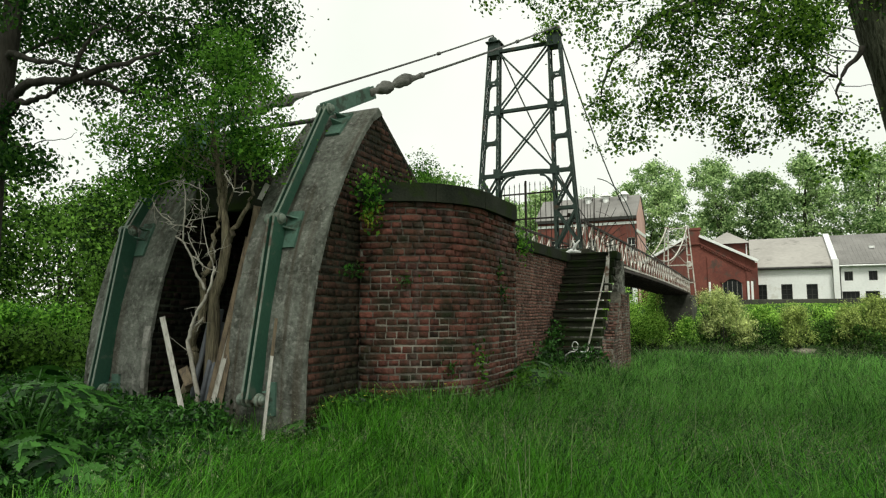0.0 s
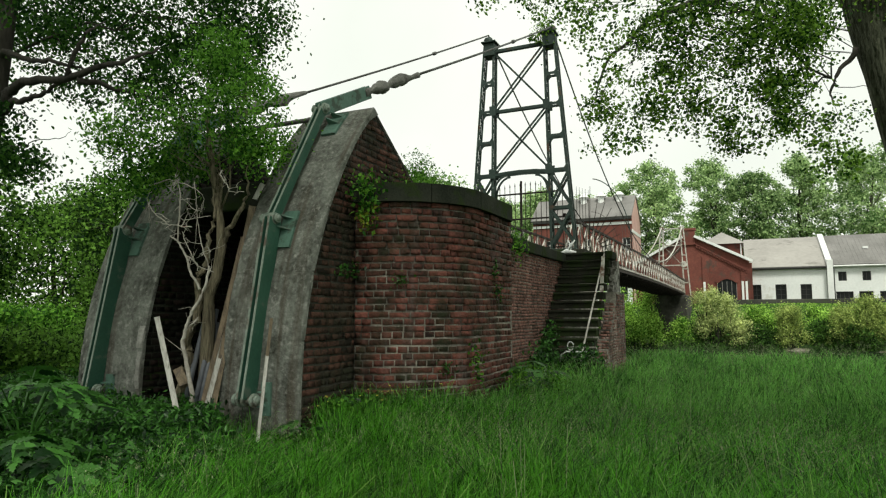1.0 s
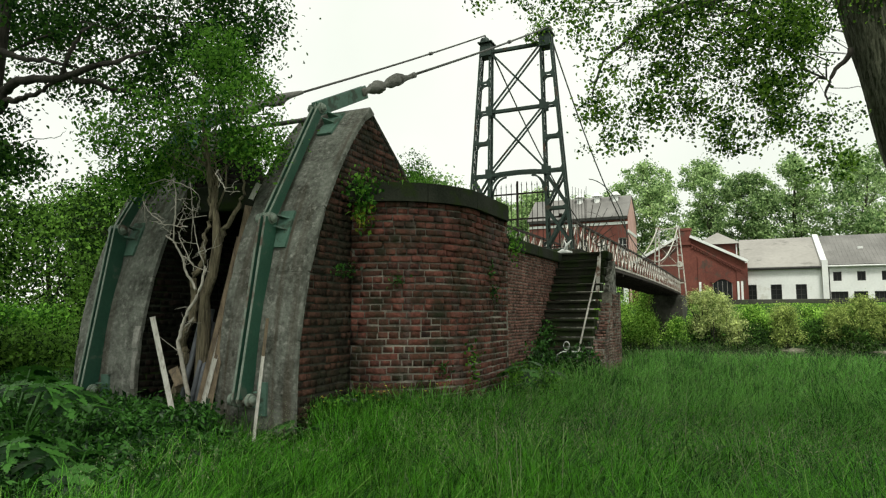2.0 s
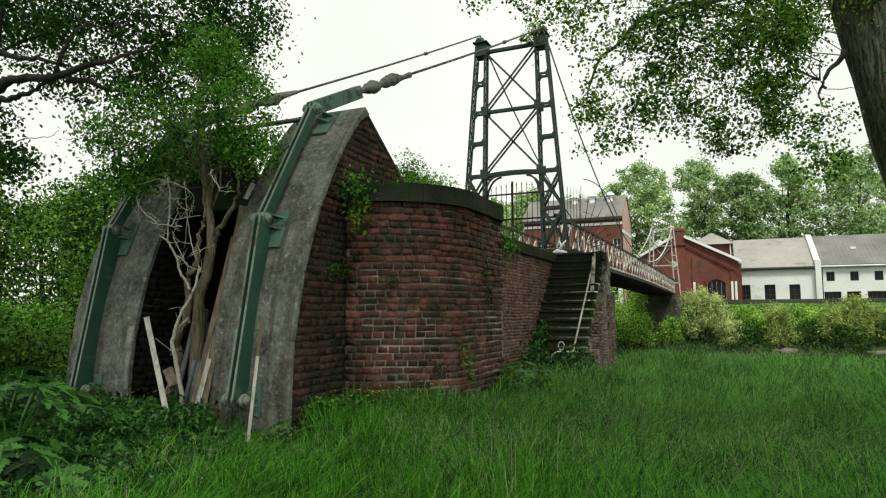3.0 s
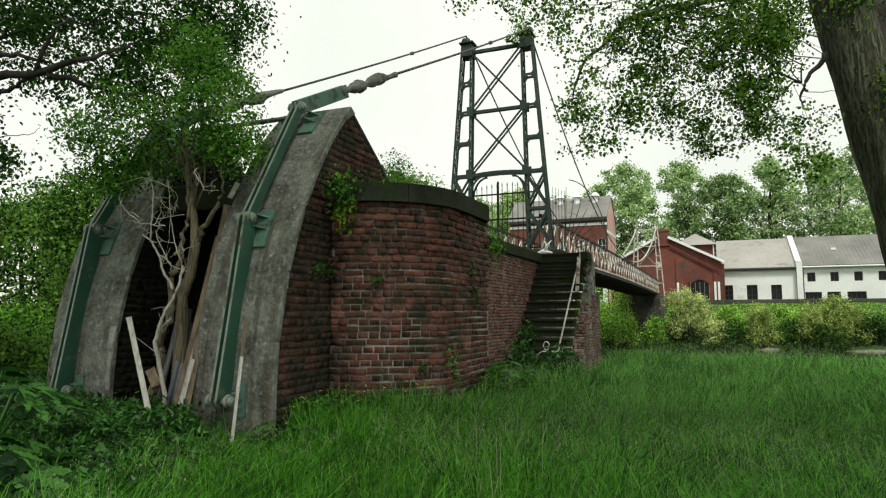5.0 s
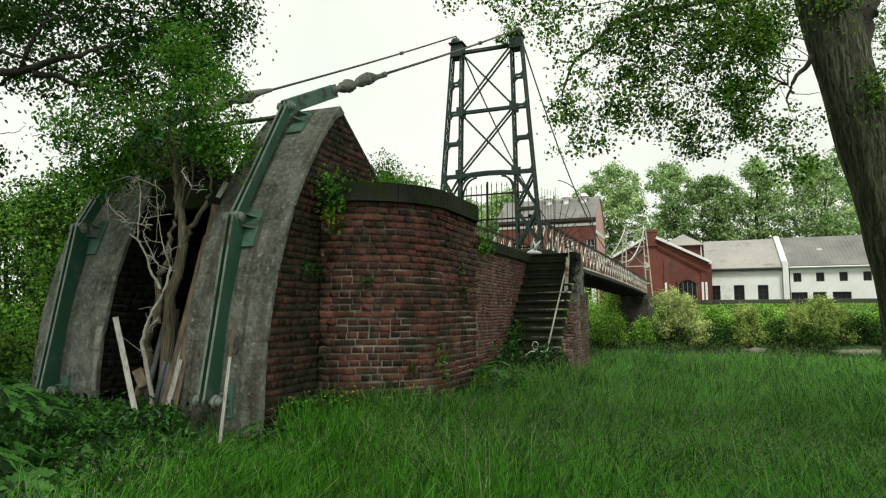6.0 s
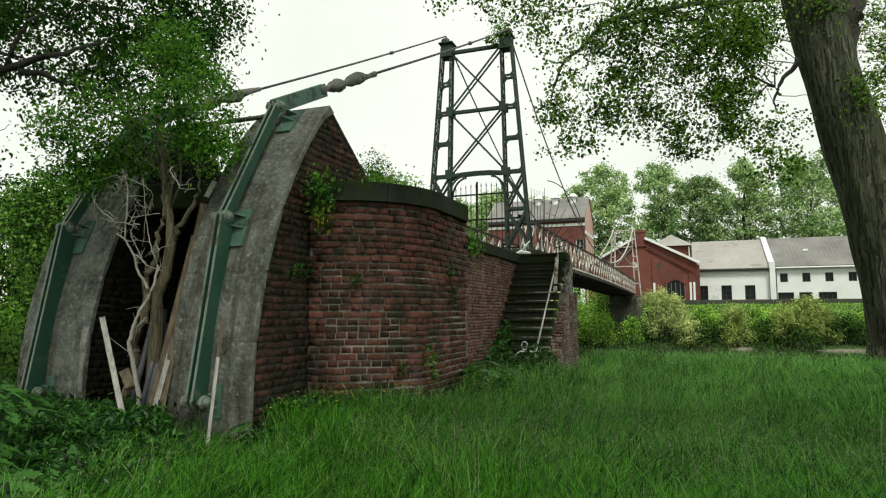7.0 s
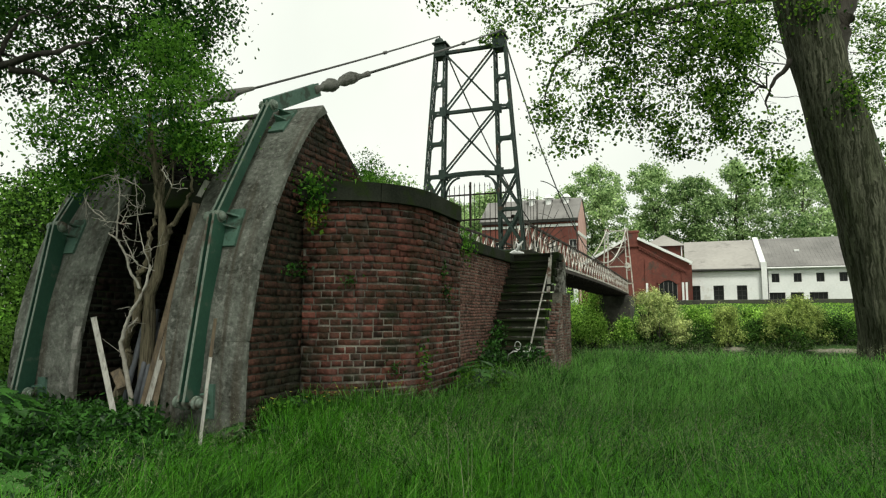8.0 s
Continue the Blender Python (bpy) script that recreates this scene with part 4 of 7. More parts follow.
# fan of curved and straight rods that stops people climbing round the tower's foot
fan_foot = (-3.42, 16.32, 2.80)
for k in range(8):
    a = radians(88 - k * 11.5)
    r0, r1 = 0.35, (1.60, 1.30, 1.28, 1.26, 1.22, 1.15, 1.08, 1.00)[k]
    bm = bmesh.new()
    tube(bm, [(fan_foot[0] + 0.75 * r0 * math.cos(a), 16.32, fan_foot[2] + r0 * math.sin(a)), (fan_foot[0] + 0.75 * r1 * math.cos(a), 16.32, fan_foot[2] + r1 * math.sin(a))], [0.013, 0.006], 6)
    part("guard_rod", bm, M_rust, tower)
bm = bmesh.new()
tube(bm, [(fan_foot[0] + 1.02 * math.cos(radians(a)), 16.36, fan_foot[2] + 1.80 * math.sin(radians(a))) for a in range(0, 86, 6)], 0.012, 7)
part("guard_hoop", bm, M_green_dark, tower, smooth=True)
for r in (0.35, 0.95):
    bm = bmesh.new()
    tube(bm, [(fan_foot[0] + 0.75 * r * math.cos(radians(a)), 16.34, fan_foot[2] + r * math.sin(radians(a))) for a in range(-2, 94, 8)], 0.005, 6)
    part("guard_hoop", bm, M_rust, tower, smooth=True)
for k in range(5):
    bm = bmesh.new()
    tube(bm, [(-3.72 + 0.075 * k, 16.30, 2.75), (-3.72 + 0.075 * k, 16.30, 4.42 - 0.03 * k)], [0.010, 0.005], 6)
    part("guard_rod", bm, M_rust, tower)

# ---- main cables with hangers, and the far tower ----
FAR_TOP, SAG = 8.05, 4.05
far_tower = thing("bridge_tower", "slender far steel portal tower of the footbridge", "bridge tower")
for s in (-1, 1):
    for dy in (-0.15, 0.15):
        for f0, f1 in ((0.80, 0.66), (1.25, 0.86)):
            bm = bmesh.new()
            bar(bm, (-4.92 + s * f0, FAR_Y + dy, 2.6), (-4.92 + s * f1, FAR_Y + dy, FAR_TOP), 0.07, 0.07)
            part("leg", bm, M_truss, far_tower)
    for z in (3.6, 4.7, 5.8, 6.9):
        t = (z - 2.6) / (FAR_TOP - 2.6)
        bm = bmesh.new()
        bar(bm, (-4.92 + s * (0.80 - 0.14 * t), FAR_Y, z), (-4.92 + s * (1.25 - 0.39 * t), FAR_Y, z), 0.3, 0.08)
        part("batten", bm, M_truss, far_tower)
    bm = bmesh.new()
    box(bm, (-4.92 + s * 0.76 - 0.16, FAR_Y - 0.2, FAR_TOP - 0.15), (-4.92 + s * 0.76 + 0.16, FAR_Y + 0.2, FAR_TOP + 0.05), 0.01)
    part("head_box", bm, M_truss, far_tower)
for z in (FAR_TOP - 0.1, 6.6, 5.0):
    bm = bmesh.new()
    bar(bm, (-4.92 - 0.75, FAR_Y, z), (-4.92 + 0.75, FAR_Y, z), 0.05, 0.09)
    part("cross_beam", bm, M_truss, far_tower)
for za, zb in ((5.0, 6.6), (6.6, 8.0)):
    for s in (-1, 1):
        bm = bmesh.new()
        bar(bm, (-4.92 - s * 0.72, FAR_Y, za), (-4.92 + s * 0.70, FAR_Y, zb), 0.03, 0.05, up=(0, 1, 0))
        part("brace", bm, M_truss, far_tower)


def cable_point(x0, x1, z0, z1, t):
    z = SAG + (z0 - SAG) * max(0.0, 1 - t / 0.515) ** 2 + (z1 - SAG) * max(0.0, (t - 0.515) / 0.485) ** 2
    return Vector((x0 + (x1 - x0) * t, TY + (FAR_Y - TY) * t, z))


for s, sad, xf in ((1, SADDLE_R, -4.14), (-1, SADDLE_L, -5.68)):
    cable = thing("suspension_cable", "long sagging suspension cable with thin hanger rods", "cable", "suspension cables")
    n = 40
    for a, b, mt, nm in ((0, 22, M_cable, "cable_strand"), (22, 40, M_truss, "cable_strand")):
        bm = bmesh.new()
        tube(bm, [cable_point(sad[0], xf, sad[2], FAR_TOP + 0.05, k / n) for k in range(a, b + 1)], 0.022 if a == 0 else 0.045, 6)
        part(nm, bm, mt, cable, smooth=True)
    for k in range(10, 39):
        p = cable_point(sad[0], xf, sad[2], FAR_TOP + 0.05, k / n)
        bm = bmesh.new()
        tube(bm, [p, (RAIL_X[1] if s > 0 else RAIL_X[0], p.y, DECK_Z + 0.9)], 0.006, 5)
        part("hanger", bm, M_cable, cable)

# far abutment
bm = bmesh.new()
box(bm, (-6.2, 52.6, -2.2), (-3.84, 60.0, 2.58), 0.05)
tagged(part("wall_far_abutment", bm, M_abutment), "dark stained stone abutment on the far bank", "abutment", kind="structure")

# ---- far bank: quay wall and works buildings ----
bm = bmesh.new()
box(bm, (-3.6, 60.2, 1.2), (70, 60.6, 2.31), 0.03)
tagged(part("wall_quay", bm, M_stone_far), "long low grey stone wall along the far bank", "wall", kind="structure")


def wall_with_holes(bm, x0, x1, z0, z1, y, thick, holes):
    """A wall along x, facing -y, with rectangular openings (x0, x1, z0, z1)."""
    xs = sorted({x0, x1, *[h[0] for h in holes], *[h[1] for h in holes]})
    zs = sorted({z0, z1, *[h[2] for h in holes], *[h[3] for h in holes]})
    for a, b in zip(xs, xs[1:]):
        run = None
        for c, d in zip(zs, zs[1:]):
            mx, mz = (a + b) / 2, (c + d) / 2
            solid = not any(h[0] < mx < h[1] and h[2] < mz < h[3] for h in holes)
            if solid:
                run = (run[0], d) if run else (c, d)
            if (not solid or d == zs[-1]) and run:
                box(bm, (a, y, run[0]), (b, y + thick, run[1]))
                run = None
    bmesh.ops.remove_doubles(bm, verts=bm.verts, dist=1e-4)


def add_window(parent, h, y, frame_mat, bars_x=1, bars_z=1, sill=True):
    x0, x1, z0, z1 = h
    bm = bmesh.new()
    for a, b in (((x0, z0), (x0 + 0.07, z1)), ((x1 - 0.07, z0), (x1, z1)), ((x0 + 0.07, z0), (x1 - 0.07, z0 + 0.07)), ((x0 + 0.07, z1 - 0.07), (x1 - 0.07, z1))):
        box(bm, (a[0], y + 0.14, a[1]), (b[0], y + 0.20, b[1]))
    w = part("window", bm, frame_mat, parent)
    for k in range(bars_x):
        x = x0 + (x1 - x0) * (k + 1) / (bars_x + 1)
        bm = bmesh.new()
        box(bm, (x - 0.025, y + 0.15, z0 + 0.07), (x + 0.025, y + 0.19, z1 - 0.07))
        part("glazing_bar", bm, frame_mat, w)
    for k in range(bars_z):
        z = z0 + (z1 - z0) * (k + 1) / (bars_z + 1)
        bm = bmesh.new()
        box(bm, (x0 + 0.07, y + 0.155, z - 0.02), (x1 - 0.07, y + 0.185, z + 0.02))
        part("glazing_bar", bm, frame_mat, w)
    bm = bmesh.new()
    box(bm, (x0 + 0.02, y + 0.21, z0 + 0.02), (x1 - 0.02, y + 0.225, z1 - 0.02))
    part("pane", bm, M_pane, w, "dark glass")
    if sill:
        bm = bmesh.new()
        box(bm, (x0 - 0.08, y - 0.06, z0 - 0.09), (x1 + 0.08, y + 0.1, z0 - 0.004))
        part("sill", bm, frame_mat, w)


def roof_slab(parent, x0, x1, y0, z0, y1, z1, thick, mat, name="roof", ribs=0.0):
    bm = bmesh.new()
    d = Vector((y1 - y0, z1 - z0)).normalized()
    n = Vector((-d.y, d.x)) * thick
    prism(bm, [(y0, z0), (y1, z1), (y1 + n.x, z1 + n.y), (y0 + n.x, z0 + n.y)], x0, x1)
    r = part(name, bm, mat, parent)
    if ribs:
        k = 0
        bm = bmesh.new()
        x = x0 + ribs / 2
        while x < x1:
            bar(bm, (x, y0 + n.x * 1.05, z0 + n.y * 1.05), (x, y1 + n.x * 1.05, z1 + n.y * 1.05), 0.08, 0.02, up=(0, n.x, n.y))
            x += ribs
        part("roof_ribs", bm, mat, r)
    return r


BY = 65.0
# low white hall
hall = thing("white_hall", "low white rendered works hall with grey sheet roof", "building")
holes = [(0.86, 1.60, 2.30, 3.71), (2.73, 3.61, 2.34, 3.71), (4.70, 5.56, 2.33, 3.69)]
bm = bmesh.new()
wall_with_holes(bm, 0.70, 6.72, 1.9, 5.12, BY, 0.35, holes)
part("wall", bm, M_white_wall, hall)
for h in holes:
    add_window(hall, h, BY, M_frame_dark, 1, 2, False)
bm = bmesh.new()
box(bm, (0.7, BY + 6, 1.9), (6.72, BY + 12, 5.2))
part("rear_wall", bm, M_white_wall, hall)
roof_slab(hall, 0.35, 6.74, BY - 0.25, 5.15, BY + 6.2, 8.34, 0.10, M_roof_grey)
roof_slab(hall, 0.35, 6.74, BY + 6.2, 8.34, BY + 12.4, 5.15, 0.10, M_roof_grey)
bm = bmesh.new()
tube(bm, [(0.7, BY - 0.30, 5.10), (6.72, BY - 0.30, 5.10)], 0.10, 8)
part("gutter", bm, M_frame_dark, hall, "dark shaded gutter")
bm = bmesh.new()
box(bm, (0.70, BY - 0.03, 4.80), (6.72, BY + 0.003, 4.87))
part("string_course", bm, M_white_trim, hall)
# raised white party wall between the halls
party = thing("party_wall", "raised white parapet wall between two roofs", "wall")
bm = bmesh.new()
prism(bm, [(BY - 0.4, 1.9), (BY - 0.4, 5.75), (BY + 0.3, 5.8), (BY + 6.2, 8.68), (BY + 6.4, 8.68), (BY + 6.4, 1.9)], 6.75, 7.20)
part("wall", bm, M_white_wall, party)
# long two-row hall
long_hall = thing("long_white_hall", "long white works building with small dark windows, dark roof", "building")
holes = []
for k in range(8):
    x = 7.59 + k * 1.77
    holes.append((x, x + 0.63, 3.91, 4.70))
for a, b in ((7.36, 8.64), (9.05, 10.08), (10.54, 11.96), (14.1, 15.5), (16.6, 18.0), (19.4, 20.8)):
    holes.append((a, b, 2.34, 3.00))
bm = bmesh.new()
wall_with_holes(bm, 7.21, 30.0, 1.9, 5.20, BY, 0.35, holes)
part("wall", bm, M_white_wall, long_hall)
for h in holes:
    add_window(long_hall, h, BY, M_frame_dark, 1 if h[1] - h[0] < 1 else 3, 0, False)
roof_slab(long_hall, 7.21, 30.2, BY - 0.30, 5.22, BY + 6.0, 8.36, 0.10, M_roof_dark, ribs=0.32)
roof_slab(long_hall, 7.21, 30.2, BY + 6.0, 8.36, BY + 12.3, 5.22, 0.10, M_roof_dark)
bm = bmesh.new()
tube(bm, [(7.22, BY - 0.36, 5.18), (30.0, BY - 0.36, 5.18)], 0.07, 8)
part("gutter", bm, M_white_trim, long_hall, "white gutter")
bm = bmesh.new()
tube(bm, [(7.28, BY - 0.06, 5.1), (7.28, BY - 0.06, 1.9)], 0.04, 8)
part("downpipe", bm, M_frame_dark, long_hall)
bm = bmesh.new()
box(bm, (9.9, BY + 2.6, 6.85), (10.3, BY + 3.0, 7.05))
part("roof_vent", bm, M_white_trim, long_hall)

# red brick gabled works
RY = 63.5
red = thing("red_gabled_works", "red brick works with white-edged stepped gable", "building")
APX, EAVE_R, EAVE_L = -4.25, 0.72, -8.9
bm = bmesh.new()
zs_r, zs_l = 5.72, 5.72
outline = [(EAVE_L, 1.8), (EAVE_R, 1.8), (EAVE_R, zs_r), (APX, 8.35), (EAVE_L, zs_l)]
vs = [[bm.verts.new((x, yy, z)) for x, z in outline] for yy in (RY, RY + 0.4)]
bm.faces.new(vs[0][::-1])
bm.faces.new(vs[1])
for q in range(5):
    n = (q + 1) % 5
    bm.faces.new((vs[0][q], vs[0][n], vs[1][n], vs[1][q]))
part("wall", bm, M_red_far, red)
for s, e in ((1, EAVE_R), (-1, EAVE_L)):
    bm = bmesh.new()
    bar(bm, (APX + s * 0.5, RY - 0.10, 8.35 - 0.5 * 2.6 / 4.6 + 0.12), (e + s * 0.25, RY - 0.10, zs_r + 0.02), 0.55, 0.22)
    part("coping", bm, M_white_trim, red, "white stone gable coping")
    # corbel table under the coping
    for k in range(18):
        t = (k + 0.8) / 19
        x = APX + s * 0.5 + (e - APX - s * 0.5) * t
        z = 8.0 - (8.0 - 5.35) * t - 0.55
        bm = bmesh.new()
        box(bm, (x - 0.07, RY - 0.16, z - 0.24), (x + 0.07, RY + 0.002, z), 0)
        part("corbel", bm, M_red_far, red)
    bm = bmesh.new()
    bar(bm, (APX + s * 0.5, RY - 0.09, 7.52), (e - s * 0.2, RY - 0.09, 4.93), 0.18, 0.10)
    part("corbel_band", bm, M_red_far, red)
for x in (0.28, -2.9, -5.6, -8.5):
    bm = bmesh.new()
    box(bm, (x - 0.28, RY - 0.10, 1.8), (x + 0.28, RY + 0.003, 4.9 if x in (0.28, -8.5) else 6.3))
    part("pilaster", bm, M_red_far, red)
bm = bmesh.new()
box(bm, (APX - 0.55, RY - 0.16, 7.4), (APX + 0.55, RY + 0.5, 8.75), 0.02)
box(bm, (APX - 0.65, RY - 0.22, 8.72), (APX + 0.65, RY + 0.55, 8.95), 0.02)
part("gable_block", bm, M_red_far, red)
# segmental window
x0, x1 = -1.95, -0.40
bm = bmesh.new()
pts = [(x0, 2.4)] + [(x1, 2.4)] + [(x0 + (x1 - x0) * (1 - k / 10), 3.85 + 0.40 * math.sin(math.pi * k / 10)) for k in range(11)]
vs = [[bm.verts.new((x, yy, z)) for x, z in pts] for yy in (RY - 0.02, RY + 0.05)]
bm.faces.new(vs[0][::-1])
bm.faces.new(vs[1])
for q in range(len(pts)):
    n = (q + 1) % len(pts)
    bm.faces.new((vs[0][q], vs[0][n], vs[1][n], vs[1][q]))
win = part("window", bm, M_pane, red)
for k in range(5):
    bm = bmesh.new()
    x = x0 + (x1 - x0) * k / 4
    box(bm, (x - 0.022, RY - 0.06, 2.4), (x + 0.022, RY - 0.022, 4.0))
    part("glazing_bar", bm, M_roof_dark, win)
bm = bmesh.new()
prev = None
for k in range(11):
    p = (x0 - 0.1 + (x1 - x0 + 0.2) * k / 10, RY - 0.06, 3.92 + 0.42 * math.sin(math.pi * k / 10))
    if prev:
        bar(bm, prev, p, 0.14, 0.26)
    prev = p
part("window_arch", bm, M_red_far, red)
for s, e in ((1, EAVE_R), (-1, EAVE_L)):
    bm = bmesh.new()
    a, b = Vector((APX, RY + 0.4, 8.2)), Vector((e, RY + 0.4, zs_r - 0.12))
    c, d = b + Vector((0, 22, 0)), a + Vector((0, 22, 0))
    vs = [bm.verts.new(p) for p in (a, b, c, d)]
    vt = [bm.verts.new(p + Vector((0, 0, 0.12))) for p in (a, b, c, d)]
    bm.faces.new(vs)
    bm.faces.new(vt[::-1])
    for q in range(4):
        bm.faces.new((vs[q], vs[(q + 1) % 4], vt[(q + 1) % 4], vt[q]))
    part("roof", bm, M_roof_dark, red)
    bm = bmesh.new()
    box(bm, (e - 0.2, RY + 0.4, 1.8), (e + 0.2, RY + 22, zs_r - 0.1))
    part("side_wall", bm, M_red_far, red)
# small red lantern house with hipped roof behind
lantern = thing("red_stair_house", "small red brick roof house with grey hipped roof", "building")
bm = bmesh.new()
box(bm, (-3.6, BY + 9, 2.0), (0.25, BY + 13, 8.40))
part("wall", bm, M_red_far, lantern)
bm = bmesh.new()
vs = [bm.verts.new(p) for p in ((-3.95, BY + 8.6, 8.38), (0.62, BY + 8.6, 8.38), (0.62, BY + 13.4, 8.38), (-3.95, BY + 13.4, 8.38), (-1.72, BY + 11, 9.85))]
bm.faces.new(vs[:4][::-1])
for q in range(4):
    bm.faces.new((vs[q], vs[(q + 1) % 4], vs[4]))
part("roof", bm, M_roof_grey, lantern)
bm = bmesh.new()
tube(bm, [(0.1, BY + 8.9, 8.3), (0.1, BY + 8.9, 5.5)], 0.06, 6)
part("downpipe", bm, M_white_trim, lantern)
# white gate posts
for x in (-2.95, 0.10, 0.40):
    post = thing("gate_post", "short white gate post before the red works", "post", "white gate posts")
    bm = bmesh.new()
    box(bm, (x - 0.09, 61.5, 1.9), (x + 0.09, 61.7, 3.9), 0.02)
    part("post", bm, M_white_trim, post)

# tall house with pink gable
HY = 102.4
house = thing("tall_gabled_house", "tall brick house with slate roof and pink gable end", "house")
hx0, hx1, hz = -30.6, -14.95, 16.1
bm = bmesh.new()
holes = [(hx0 + 2.2 + k * 3.0, hx0 + 3.4 + k * 3.0, 10.6, 12.8) for k in range(5)]
wall_with_holes(bm, hx0, hx1, 1.8, hz, HY, 0.4, holes)
part("wall", bm, M_red_far, house)
for h in holes:
    add_window(house, h, HY, M_white_trim, 1, 1)
bm = bmesh.new()
prism(bm, [(HY + 0.4, 1.8), (HY + 0.4, hz), (HY + 4.75, 19.9), (HY + 9.5, hz), (HY + 9.5, 1.8)], hx1 - 0.4, hx1)
part("gable_wall", bm, M_pink, house, "pink gable end")
bm = bmesh.new()
box(bm, (hx1, HY - 0.1, 13.6), (hx1 + 0.06, HY + 9.5, 14.1))
part("gable_band", bm, M_white_trim, house)
roof_slab(house, hx0 - 0.3, hx1 + 0.1, HY - 0.5, hz - 0.15, HY + 4.75, 20.0, 0.2, M_roof_dark)
roof_slab(house, hx0 - 0.3, hx1 + 0.1, HY + 4.75, 20.0, HY + 10.0, hz - 0.15, 0.2, M_roof_dark)
bm = bmesh.new()
box(bm, (hx0, HY - 0.55, hz - 0.45), (hx1, HY - 0.02, hz - 0.12))
part("eaves", bm, M_frame_dark, house)
bm = bmesh.new()
box(bm, (hx0, HY - 0.12, hz - 1.2), (hx1, HY - 0.003, hz - 0.8))
part("string_course", bm, M_white_trim, house)
for x in (-23.0, -20.2, -17.3):
    bm = bmesh.new()
    tube(bm, [(x, HY + 3.6, 18.6), (x, HY + 3.6, 20.0), (x, HY + 3.6, 20.1), (x, HY + 3.6, 20.7)], [0.5, 0.5, 0.9, 0.35], 10)
    part("roof_vent", bm, M_white_trim, house)
# low white-framed window of a building under the bridge
shed = thing("white_shed", "low white shed with framed window behind the bridge", "building")
bm = bmesh.new()
hole = (-10.35, -9.55, 2.35, 3.9)
wall_with_holes(bm, -12.5, -9.2, 1.9, 4.5, 62.0, 0.3, [hole])
part("wall", bm, M_white_wall, shed)
add_window(shed, hole, 62.0, M_white_trim, 0, 0)
roof_slab(shed, -12.8, -9.0, 61.7, 4.5, 66, 5.2, 0.1, M_roof_dark)

# round pale sign on the far tower
disc = thing("round_sign", "small round pale sign on the far tower", "sign")
bm = bmesh.new()
tube(bm, [(-4.10, FAR_Y - 0.24, 5.05), (-4.10, FAR_Y - 0.22, 5.05), (-4.10, FAR_Y - 0.17, 5.05)], [0.22, 0.25, 0.25], 18)
part("disc", bm, M_truss, disc)

# ---- trees ----
def limb_parts(tree, rng, start, hubs, radius, mat, count, name="limb", wobble=0.25, sag=0.1):
    """Crooked limbs from points on the trunk to some of the crown's clumps, with twigs on them."""
    pick = rng.choice(len(hubs), size=min(count, len(hubs)), replace=False)
    for k in pick:
        p0 = start[rng.integers(len(start))]
        pts = wander(rng, p0, hubs[k], 9, wobble, sag)
        r = radius * rng.uniform(0.5, 1.0)
        bm = bmesh.new()
        tube(bm, pts, [r * (1 - 0.85 * i / 8) for i in range(9)], 6)
        near = np.argsort(np.linalg.norm(hubs - hubs[k], axis=1))[1:5]
        for q in near:
            s = pts[rng.integers(4, 8)]
            tube(bm, wander(rng, s, hubs[q], 6, wobble * 0.6, 0.0), [r * 0.32 * (1 - 0.8 * i / 5) for i in range(6)], 5)
        part(name, bm, mat, tree, smooth=True)


